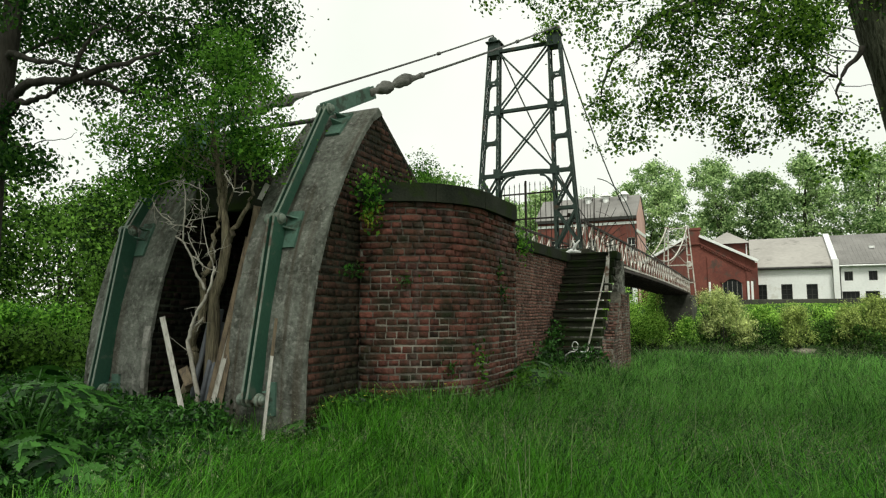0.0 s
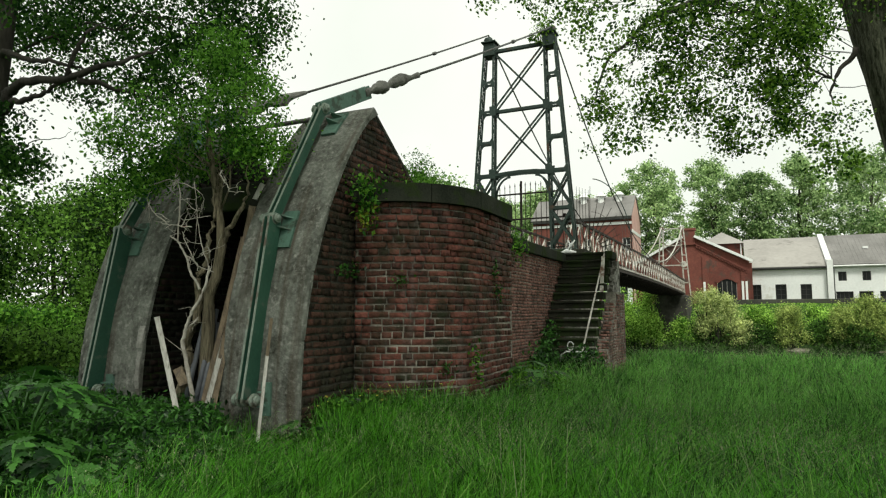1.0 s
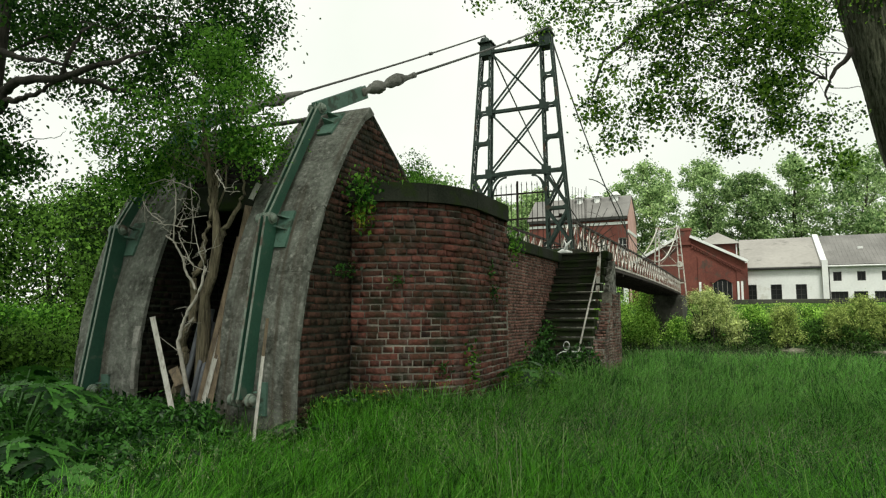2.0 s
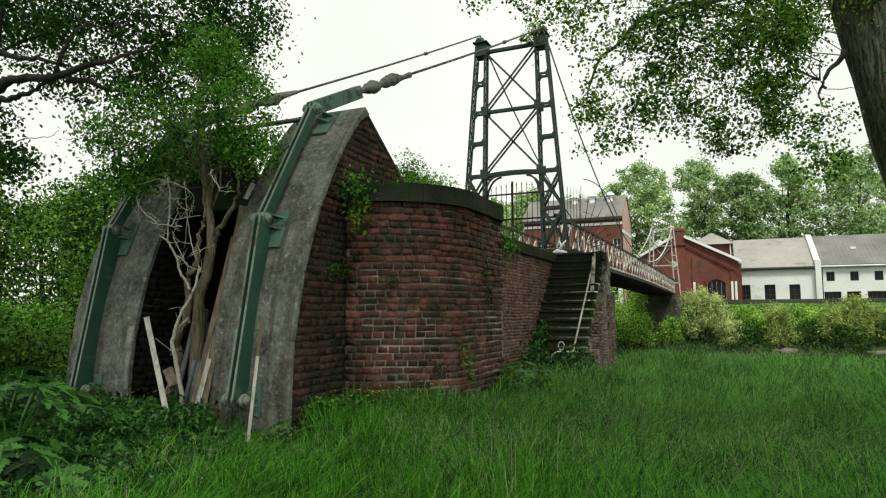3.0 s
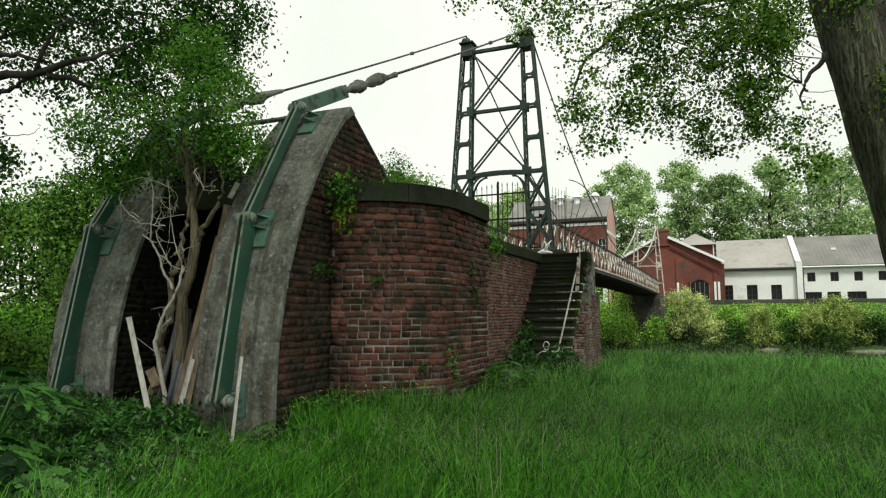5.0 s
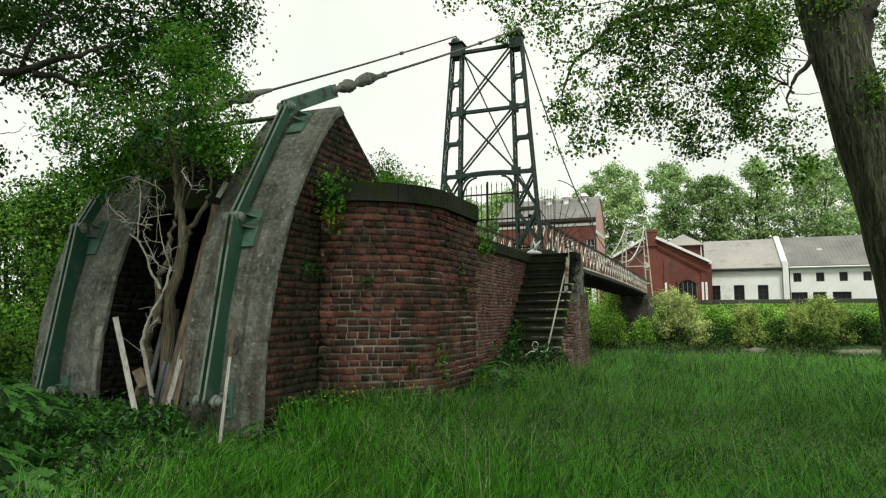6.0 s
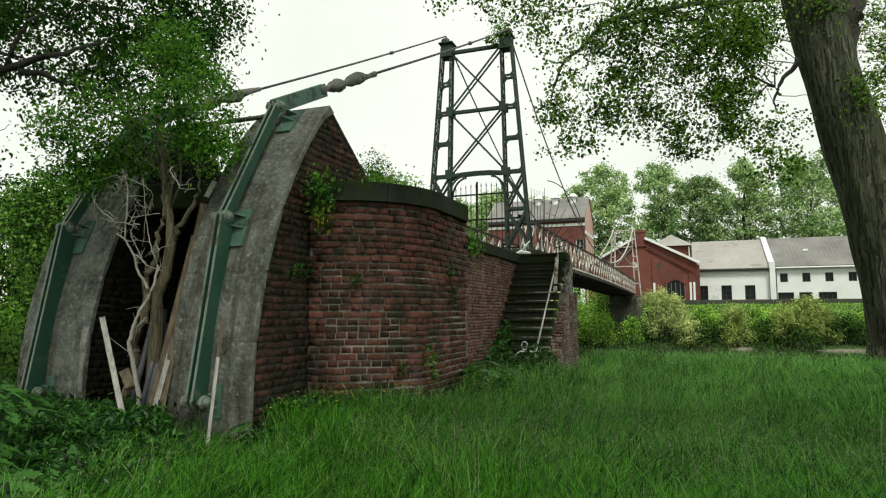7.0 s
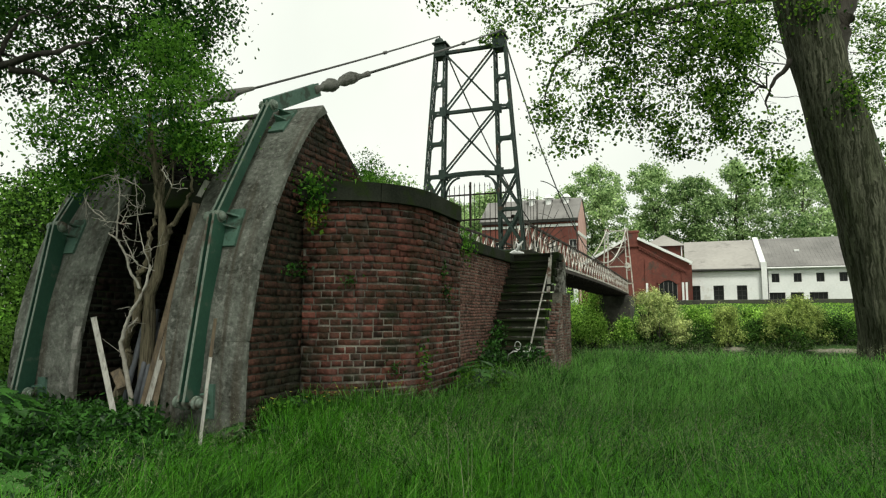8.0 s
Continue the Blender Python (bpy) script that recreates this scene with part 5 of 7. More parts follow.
def build_tree(name, label, category, trunk, radii, blobs, leaf, leaf_mat, bark, seed, per_clump=14, spread=0.22, limbs=14, limb_r=0.08, group="", droop=0.25,
               starts=None, wobble=0.25, seg=10, narrow=0.6, rounded=False, boughs=(), shade_blobs=(), shade_leaf=0.2, wood=None, skin=0.25, gaps=None):
    """A tree: crooked tapered trunk, limbs and a crown of many leaves in uneven clumps."""
    rng = np.random.default_rng(seed)
    tree = thing(name, label, category, group)
    bm = bmesh.new()
    if seg > 24:
        # a thick old trunk: many rings, with ridges running up it
        t = np.linspace(0, len(trunk) - 1, 90)
        fine = np.stack([np.interp(t, np.arange(len(trunk)), [p[c] for p in trunk]) for c in range(3)], 1)
        tube(bm, fine, list(np.interp(t, np.arange(len(radii)), radii)), seg)
        for v in bm.verts:
            k = int(np.argmin(np.abs(fine[:, 2] - v.co.z)))
            c = Vector(fine[k])
            d = (v.co - c)
            d.z = 0
            r = d.length
            d.normalize()
            a = math.atan2(d.y, d.x)
            ridge = abs(noise.noise(Vector((math.cos(a) * 5.5, math.sin(a) * 5.5, v.co.z * 0.45))))
            swell = noise.noise(Vector((math.cos(a) * 1.3, math.sin(a) * 1.3, v.co.z * 0.5 + 7)))
            v.co += d * (0.10 * ridge - 0.03 + 0.07 * swell + 0.22 * max(0.0, 0.7 - v.co.z) * (0.5 + 0.5 * math.cos(a * 5)))
    else:
        tube(bm, trunk, radii, seg)
        for v in bm.verts:
            k = noise.noise(Vector((v.co.x * 3, v.co.y * 3, v.co.z * 0.8))) * 0.12 * radii[0]
            v.co += Vector((k, k * 0.7, 0))
    part("trunk", bm, bark, tree, smooth=True)
    wood = wood or bark
    pts, hubs, face = clumps(rng, blobs, per_clump, spread, skin, gaps)
    s = np.array(starts if starts is not None else [trunk[-1], trunk[-2]], float)
    limb_parts(tree, rng, s, hubs, limb_r, wood, limbs, wobble=wobble)
    ob = leaves("crown", pts, leaf * rng.uniform(0.6, 1.25, len(pts)), leaf_mat, rng, droop, narrow, rounded, face)
    ob.parent = tree
    tagged(ob, kind="stuff")
    if shade_blobs:
        # unseen canopy, added high over the meadow to shade what lies below
        pts, hubs, face = clumps(rng, shade_blobs, 20, 0.45)
        ob = leaves("upper_crown", pts, shade_leaf * rng.uniform(0.6, 1.25, len(pts)), leaf_mat, rng, droop, 0.8)
        ob.parent = tree
        tagged(ob, kind="stuff")
    for line, r in boughs:
        bm = bmesh.new()
        fine = []
        for a, b in zip(line, line[1:]):
            fine += list(wander(rng, a, b, 6, 0.05))[:-1]
        fine.append(np.array(line[-1], float))
        tube(bm, fine, [r * (1 - 0.8 * k / (len(fine) - 1)) for k in range(len(fine))], 8)
        part("bough", bm, wood, tree, smooth=True)
    return tree


# big tree standing out of view beside the meadow, its dark boughs reaching in
build_tree("broadleaf_tree", "large dark broadleaf tree with spreading low boughs", "tree",
           [(-10.01, 5.7, -0.2), (-9.97, 5.7, 1.2), (-9.93, 5.7, 2.6), (-9.89, 5.7, 3.85), (-9.85, 5.75, 4.77), (-9.91, 5.9, 6.6), (-10.01, 6.1, 9.0), (-10.11, 6.2, 12.0)], [0.28, 0.21, 0.18, 0.155, 0.14, 0.12, 0.10, 0.05],
           [((-10.2, 6.7, 6.4), (1.7, 1.6, 0.9), 9800), ((-8.6, 7.4, 6.2), (1.5, 1.5, 1.0), 9600), ((-7.3, 7.6, 6.2), (1.1, 1.2, 1.0), 5800), ((-11.4, 6.2, 6.1), (1.2, 1.4, 0.9), 4800),
            ((-9.2, 7.3, 5.0), (1.2, 1.2, 0.4), 4600), ((-7.8, 7.6, 5.0), (0.9, 1.0, 0.5), 4000), ((-6.9, 7.9, 5.8), (0.5, 0.7, 0.6), 1500), ((-8.3, 7.4, 4.2), (0.8, 0.8, 0.3), 1200), ((-9.32, 5.70, 3.38), (0.38, 0.40, 0.16), 700), ((-8.85, 5.70, 3.19), (0.38, 0.40, 0.14), 600), ((-9.62, 5.70, 3.64), (0.25, 0.30, 0.15), 500), ((-9.56, 5.70, 4.00), (0.20, 0.25, 0.15), 350), ((-9.14, 5.70, 5.37), (0.70, 0.60, 0.45), 1200), ((-9.82, 5.70, 5.63), (0.60, 0.50, 0.60), 900)],
           0.064, M_leaf_dark, M_bark_dark, 11, 34, 0.15, 3, 0.03, shade_blobs=[((-9.0, 4.0, 10.0), (5.0, 5.0, 1.4), 5200), ((-12.0, -1.0, 10.0), (5.0, 5.0, 1.6), 4000), ((-6.0, -2.0, 10.5), (4.5, 4.5, 1.2), 4200)], gaps=(1.9, -0.10), starts=[(-9.86, 5.8, 5.0), (-9.91, 5.9, 6.4)], wobble=0.5, narrow=0.75, rounded=True,
           boughs=[([(-9.69, 5.70, 4.16), (-9.53, 5.70, 4.40), (-9.17, 5.70, 4.51), (-8.28, 5.70, 4.40), (-7.56, 5.70, 4.47), (-7.65, 6.20, 4.78), (-7.56, 6.60, 5.07)], 0.085), ([(-9.66, 5.70, 4.07), (-9.53, 5.70, 4.18), (-9.21, 5.70, 4.21), (-8.78, 5.70, 4.24), (-8.44, 5.70, 4.36), (-8.24, 5.70, 4.39)], 0.06), ([(-9.70, 5.70, 4.99), (-9.28, 5.70, 4.88), (-8.65, 5.70, 4.75), (-8.17, 5.70, 4.58), (-8.17, 6.10, 4.66)], 0.05),
                   ([(-8.24, 5.70, 4.42), (-8.10, 5.70, 4.77), (-7.92, 5.70, 4.99), (-8.19, 6.20, 5.42)], 0.045), ([(-8.03, 5.70, 4.34), (-7.86, 6.00, 4.35), (-7.62, 6.40, 4.33), (-7.50, 6.80, 4.39)], 0.045), ([(-9.71, 5.70, 3.58), (-9.16, 5.70, 3.58), (-8.55, 5.70, 3.59), (-8.10, 5.70, 3.65)], 0.013)])

# young tree growing in the recess between the ribs
build_tree("young_elder_tree", "young leafy tree growing from the recess between ribs", "tree",
           [(-5.42, 5.5, -0.1), (-5.39, 5.5, 0.39), (-5.37, 5.5, 0.80), (-5.36, 5.5, 1.18), (-5.38, 5.5, 1.40), (-5.28, 5.5, 1.61), (-5.21, 5.5, 1.96), (-5.24, 5.5, 2.23), (-5.32, 5.5, 2.55), (-5.43, 5.5, 3.14), (-5.50, 5.5, 3.5)],
           [0.090, 0.080, 0.074, 0.068, 0.064, 0.060, 0.056, 0.044, 0.038, 0.030, 0.024],
           [((-5.40, 5.40, 3.70), (0.80, 0.7, 0.42), 3600), ((-5.85, 5.1, 3.20), (0.60, 0.7, 0.40), 3200), ((-4.95, 5.55, 3.35), (0.6, 0.55, 0.40), 2800), ((-5.1, 5.45, 4.20), (0.45, 0.5, 0.30), 1500), ((-4.80, 5.75, 3.10), (0.35, 0.4, 0.30), 1500),
            ((-6.30, 5.1, 3.05), (0.30, 0.4, 0.22), 700), ((-5.4, 5.4, 2.95), (0.9, 0.5, 0.2), 2200), ((-4.75, 5.5, 2.95), (0.35, 0.4, 0.25), 1000), ((-6.0, 5.0, 2.62), (0.5, 0.3, 0.13), 700),
            ((-6.50, 5.20, 2.72), (0.32, 0.40, 0.13), 900), ((-6.09, 5.20, 2.71), (0.40, 0.40, 0.15), 1300), ((-5.54, 5.20, 2.72), (0.40, 0.40, 0.15), 1300), ((-5.16, 5.30, 2.76), (0.40, 0.40, 0.18), 1300), ((-4.80, 5.50, 2.86), (0.35, 0.30, 0.22), 1000), ((-5.45, 6.00, 4.26), (0.42, 0.40, 0.40), 1900), ((-5.17, 5.90, 3.69), (0.35, 0.40, 0.30), 1200), ((-5.69, 5.80, 3.94), (0.60, 0.50, 0.40), 1700), ((-5.54, 5.50, 3.29), (0.70, 0.50, 0.40), 1900), ((-4.79, 5.80, 3.15), (0.25, 0.25, 0.22), 600)],
           0.048, M_leaf_elder, M_bark_elder, 21, 30, 0.10, 18, 0.012, gaps=(2.0, -0.05), starts=[(-5.24, 5.5, 2.35), (-5.32, 5.5, 2.55), (-5.39, 5.5, 2.85), (-5.43, 5.5, 3.14)], wobble=0.2, narrow=0.55, rounded=True,
           boughs=[([(-5.20, 5.5, 1.98), (-5.09, 5.5, 2.16), (-4.92, 5.5, 2.37), (-4.87, 5.5, 2.55), (-4.83, 5.5, 2.85)], 0.036),
                   ([(-5.62, 5.42, 0.0), (-5.57, 5.4, 0.60), (-5.53, 5.4, 0.81), (-5.44, 5.4, 1.13), (-5.43, 5.4, 1.46), (-5.37, 5.4, 1.67), (-5.33, 5.4, 1.88), (-5.32, 5.4, 2.07), (-5.25, 5.42, 2.25), (-5.30, 5.46, 2.52)], 0.060)])

# old leaning poplar on the bank
build_tree("old_poplar_tree", "massive leaning poplar with furrowed grey bark", "tree",
           [(4.14, 15.35, -0.3), (4.08, 15.35, 0.15), (3.95, 15.33, 0.8), (3.74, 15.32, 2.2), (3.44, 15.3, 3.8), (3.08, 15.3, 5.6), (2.74, 15.3, 7.4), (2.3, 15.2, 9.5), (1.9, 15.0, 13.0)],
           [0.92, 0.74, 0.62, 0.575, 0.555, 0.535, 0.53, 0.42, 0.2],
           [((-1.5, 11.2, 6.5), (1.6, 1.4, 0.9), 4000), ((-0.2, 11.8, 6.1), (1.4, 1.4, 1.0), 11400), ((0.8, 12.4, 5.8), (0.85, 1.3, 1.1), 8400), ((4.8, 20.6, 8.8), (1.4, 1.0, 1.3), 4500), ((4.6, 20.5, 7.0), (0.8, 0.8, 0.9), 1350),
            ((-1.1, 11.5, 5.0), (0.8, 0.8, 0.6), 2250), ((0.2, 12.0, 4.6), (1.3, 1.0, 0.45), 3450), ((1.2, 12.9, 4.5), (0.8, 1.0, 0.4), 2250), ((-2.6, 10.8, 6.8), (0.8, 0.9, 0.35), 1200),
            ((-3.6, 10.0, 6.7), (0.6, 0.6, 0.2), 330), ((-1.75, 10.65, 4.75), (0.55, 0.6, 0.45), 1200), ((-2.2, 12.1, 4.6), (0.5, 0.5, 0.6), 900), ((0.1, 13.1, 4.5), (0.7, 0.5, 0.35), 1650), ((-1.9, 10.55, 3.95), (0.45, 0.5, 0.30), 255), ((-1.4, 10.8, 4.25), (0.5, 0.5, 0.4), 480),
            ((-2.2, 10.4, 5.6), (0.5, 0.5, 0.4), 450), ((1.4, 12.0, 3.75), (0.45, 0.45, 0.35), 390), ((5.6, 18.0, 7.2), (1.2, 1.0, 1.6), 3900), ((1.75, 13.8, 4.0), (0.5, 0.4, 0.35), 630), ((2.1, 14.0, 4.7), (0.2, 0.3, 0.5), 240),
            ((4.64, 18.00, 7.97), (0.47, 0.54, 0.68), 1170), ((4.68, 18.00, 6.27), (0.47, 0.54, 0.74), 1430), ((4.62, 18.00, 4.88), (0.38, 0.41, 0.47), 650), ((3.90, 13.50, 5.58), (0.60, 0.50, 0.90), 1200), ((1.41, 13.00, 6.61), (0.50, 0.50, 0.50), 1500), ((0.96, 12.60, 5.76), (0.50, 0.50, 0.50), 1300)],
           0.060, M_leaf_poplar, M_bark, 31, 24, 0.12, 22, 0.022, wood=M_bark_dark, gaps=(2.3, 0.0), shade_blobs=[((-0.5, 7.0, 11.0), (5.0, 3.5, 1.3), 3400),
            ((4.0, 10.5, 11.5), (4.0, 4.0, 1.4), 300), ((-1.0, 1.5, 10.5), (5.0, 4.5, 1.3), 5600), ((4.5, 3.0, 10.5), (4.0, 3.6, 1.5), 3200), ((5.6, -2.4, 10.5), (4.0, 3.4, 1.4), 3200), ((8.5, 0.5, 10.5), (3.5, 3.5, 1.5), 5200)], starts=[(0.68, 13.94, 7.5), (-0.65, 12.81, 7.1), (1.75, 14.2, 5.7), (-1.3, 11.98, 6.57)], wobble=0.35, seg=72, narrow=0.9, rounded=True,
           boughs=[([(2.4, 14.7, 7.8), (0.68, 13.94, 7.5), (-0.65, 12.81, 7.1), (-1.3, 11.98, 6.57), (-1.9, 11.17, 5.67), (-2.1, 10.87, 4.89)], 0.07), ([(-0.65, 12.81, 7.1), (-0.67, 12.8, 6.52), (-1.15, 12.05, 5.44)], 0.03),
                   ([(0.68, 13.94, 7.5), (0.33, 13.79, 6.74), (-0.02, 13.09, 5.51)], 0.035), ([(2.32, 15.10, 6.55), (2.03, 15.10, 6.17), (1.86, 15.10, 5.79), (1.91, 15.10, 5.40)], 0.06),
                   ([(2.95, 15.35, 5.4), (3.22, 15.4, 6.9), (3.62, 15.5, 8.3), (4.1, 15.8, 10.0), (5.0, 17.0, 12.5)], 0.36)])


def far_tree(seed, x, y, height, width, mat, leaf, n, label, group, bark=M_bark, name="poplar_tree", base=None, low=0.28, per=14, sp=1.8, narrow=0.82, gaps=None):
    rng = np.random.default_rng(seed)
    z0 = float(ground_height(np.array(x), np.array(y))) - 0.2 if base is None else base
    trunk = [(x, y, z0), (x + rng.normal() * 0.2, y, z0 + height * 0.3), (x + rng.normal() * 0.3, y, z0 + height * 0.6), (x + rng.normal() * 0.4, y, z0 + height * 0.9)]
    blobs = []
    for k in range(26):
        t = low + (0.95 - low) * (k + rng.uniform(0, 1)) / 26
        full = width * (0.35 + 0.65 * math.sin(math.pi * min(1, 0.15 + t * 0.85)))
        r = full * rng.uniform(0.26, 0.46)
        a = rng.uniform(0, math.tau)
        d = full * rng.uniform(0.1, 0.75)
        blobs.append(((x + d * math.cos(a), y + d * math.sin(a), z0 + height * t), (r, r, r * rng.uniform(0.8, 1.3)), n // 26))
    return build_tree(name, label, "tree", trunk, [height * 0.022, height * 0.016, height * 0.010, height * 0.003], blobs, leaf, mat, bark, seed + 1,
                      per, leaf * sp, 10, height * 0.006, group, starts=[trunk[1], trunk[2]], wobble=height * 0.03, skin=0.7, narrow=narrow, gaps=gaps)


rng0 = random.Random(4)
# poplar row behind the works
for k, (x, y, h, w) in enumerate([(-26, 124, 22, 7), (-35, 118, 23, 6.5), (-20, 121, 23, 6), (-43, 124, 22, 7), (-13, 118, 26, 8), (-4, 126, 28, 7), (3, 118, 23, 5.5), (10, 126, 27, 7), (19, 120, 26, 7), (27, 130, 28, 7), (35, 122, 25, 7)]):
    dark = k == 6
    far_tree(100 + k, x, y, h, w * 1.22, M_leaf_far_dark if dark else M_leaf_far, 0.42, 16000, "tall dark green poplar behind the works" if dark else "tall poplar behind the works, haze in its light green", "far poplars", per=34, sp=1.1)
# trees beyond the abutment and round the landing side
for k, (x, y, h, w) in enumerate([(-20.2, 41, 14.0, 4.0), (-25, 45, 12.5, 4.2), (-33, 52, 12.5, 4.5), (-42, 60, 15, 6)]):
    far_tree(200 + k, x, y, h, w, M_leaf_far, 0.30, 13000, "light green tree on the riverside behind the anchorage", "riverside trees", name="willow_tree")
# dark hedge trees closing the meadow
for k, (x, y, h, w) in enumerate([(-30, 16, 9.5, 4.5), (-33, 23, 11, 5), (-38, 30, 12, 5.5), (-28, 11, 9, 4.2), (-27, 24, 9.0, 4), (-46, 22, 13, 6.5), (-24, 29, 8.5, 3.6)]):
    far_tree(300 + k, x, y, h, w, M_leaf_hedge, 0.20, 22000, "bushy green hedge tree at the meadow's edge", "hedge trees", name="hedge_tree", bark=M_bark_dark, low=0.08, gaps=(0.75, -0.22))
far_tree(320, -18.7, 15.4, 6.0, 2.9, M_leaf_hedge, 0.12, 17000, "slender bushy tree beside the far anchor rib", "hedge trees", name="hedge_tree", bark=M_bark_dark, low=0.10, sp=2.2)


def shrub(seed, x, y, r, h, mat, leaf, n, label, group="", base=None, name="shrub", low=0.12, lumps=15):
    rng = np.random.default_rng(seed)
    z0 = float(ground_height(np.array(x), np.array(y))) if base is None else base
    sh = thing(name, label, "shrub", group)
    blobs = []
    small = (15 / lumps) ** 0.5
    for k in range(lumps):
        a, t = rng.uniform(0, math.tau), rng.uniform(low, 0.88 + 0.12 * (1 - small))
        d, q = rng.uniform(0.2, 0.85 + 0.35 * (1 - small)) * r * (1.15 - t) ** 0.5, rng.uniform(0.24, 0.44) * small
        blobs.append(((x + d * math.cos(a), y + d * math.sin(a), z0 + h * t), (r * q, r * q, h * q * 0.55), n // lumps))
    pts, hubs, face = clumps(rng, blobs, 12, leaf * 1.3, 0.6)
    above = pts[:, 2] > z0 - 0.1
    pts, face = pts[above], face[above]
    for k in rng.choice(len(hubs), size=min(7, len(hubs)), replace=False):
        bm = bmesh.new()
        tube(bm, wander(rng, (x + rng.normal() * 0.15 * r, y + rng.normal() * 0.15 * r, z0 - 0.1), hubs[k], 6, 0.05 * h), [0.02 * h * (1 - 0.14 * i) for i in range(6)], 5)
        part("stem", bm, M_bark_dark, sh, smooth=True)
    ob = leaves("foliage", pts, leaf * rng.uniform(0.6, 1.3, len(pts)), mat, rng, 0.2, 0.5, False, face, 0.45)
    ob.parent = sh
    tagged(ob, kind="stuff")
    return sh


# tall bright herbs at the meadow's sunny end
for k, (x, y, r, h) in enumerate([(-18.9, 11.7, 1.1, 1.25), (-18.2, 12.6, 1.0, 1.25), (-20.0, 11.6, 1.2, 1.3)]):
    shrub(480 + k, x, y, r, h, M_leaf_elder, 0.13, 2600, "bright yellow-green stand of tall herbs at the meadow's end", "meadow herb stands", name="herb_stand")
# far bank shrubs
for k, (x, y, r, h, n) in enumerate([(-2.4, 52.0, 1.6, 4.4, 7000), (-1.3, 51.4, 1.6, 3.7, 6000), (-0.1, 50.9, 1.0, 1.9, 3600)]):
    shrub(400 + k, x, y, r, h, M_leaf_willow, 0.13, int(n * 1.3), "pale yellow-green willow shrub beside the far abutment", "far bank shrubs", base=-1.2, low=0.22, lumps=34)
for k, (x, y, r, h, n) in enumerate([(2.9, 52.6, 1.15, 2.7, 5000), (6.3, 53.2, 1.4, 2.8, 6000), (7.6, 53.4, 1.5, 3.2, 7000), (8.7, 53.8, 1.0, 2.5, 3500), (15.8, 54.0, 1.6, 2.6, 3500), (14.2, 59.3, 0.8, 0.9, 1500)]):
    shrub(420 + k, x, y if y > 58 else y - 2.0, r, h + 0.3, M_leaf_shrub, 0.13, int(n * 1.3), "rounded olive-green shrub overhanging the far bank", "far bank shrubs", base=-1.2 if y < 58 else None, low=0.14, lumps=30)
for k, (x, y, r, h) in enumerate([(-7.6, 50.8, 1.7, 3.8), (-9.2, 52.5, 2.2, 4.8), (-6.3, 50.2, 1.2, 2.4), (1.6, 53.6, 1.5, 1.3), (3.9, 53.6, 1.5, 1.2), (6.0, 53.8, 1.6, 1.3), (8.6, 54.0, 1.6, 1.4), (11.6, 54.0, 2.2, 1.5), (-12.0, 53, 2.4, 3.8), (-4.3, 51.4, 1.0, 2.0), (10.0, 51.5, 1.3, 2.3), (4.4, 51.6, 1.1, 1.7), (6.6, 51.0, 1.6, 1.7), (0.6, 51.0, 1.2, 1.5)]):
    shrub(440 + k, x, y, r, h, M_leaf_bank if -9.5 < x < -4 else M_leaf_bank_shade, 0.15, 4600, "dense green bush along the far water's edge", "far bank shrubs", base=-1.2)
shrub(495, -6.58, 51.2, 1.25, 4.72, M_leaf_bank, 0.14, 5600, "tall bright green bush under the bridge's far end", "far bank shrubs", base=-1.2)
for k, (x, y, r, h) in enumerate([(2.0, 54.2, 1.1, 1.3), (2.6, 56.0, 1.2, 0.5), (5.8, 54.6, 1.2, 1.2), (6.6, 56.2, 1.0, 0.5), (5.2, 57.0, 0.9, 0.3), (12.3, 55.4, 1.3, 1.0), (13.4, 57.0, 1.1, 0.4), (0.8, 55.6, 1.0, 1.2)]):
    shrub(470 + k, x, y, r, h, M_leaf_bank, 0.17, 1800, "bright green clump of tall herbs on the far bank", "bank herb clumps")
# undergrowth left of the ribs
for k, (x, y, r, h) in enumerate([(-9.6, 7.6, 0.8, 0.9), (-10.4, 6.4, 0.9, 0.8), (-11.2, 7.6, 1.2, 0.8), (-12.6, 8.4, 1.4, 0.80), (-13.8, 8.0, 1.4, 0.75), (-11.9, 9.2, 1.2, 0.9), (-8.6, 8.6, 0.9, 1.6), (-11.5, 11, 1.5, 1.0)]):
    shrub(460 + k, x, y, r, h, M_leaf_hedge, 0.085, 4200, "low green bramble thicket beside the anchor rib", "brambles", name="bramble_bush")

# ---- meadow grass ----
def built_over(x, y):
    """Where no meadow grass grows: the works, the river and the bed of nettles."""
    return ((x > -8.3) & (x < -3.9) & (y > 5.3) & (y < 17.6)) | ((x > -4.2) & (x < -2.3) & ((x + 3.94) ** 2 + (y - 7.32) ** 2 < 1.2 ** 2)) | \
           ((x > -4.2) & (x < -2.84) & (y > 7.3) & (y < 8.6)) | ((x > -4.2) & (x < -2.25) & (y > 10.2) & (y < 17.6)) | (y > 17.9) | \
           ((x < -3.45 - 0.35 * np.sin(y * 2.1)) & (y < 5.0) & (x + y < 0.55 + 0.3 * np.sin(x * 5)))


def patches(x, y):
    return np.array([noise.noise(Vector((px * 0.55, py * 0.55, 3.0))) + 0.6 * noise.noise(Vector((px * 1.7, py * 1.7, 9.0))) for px, py in zip(x, y)])


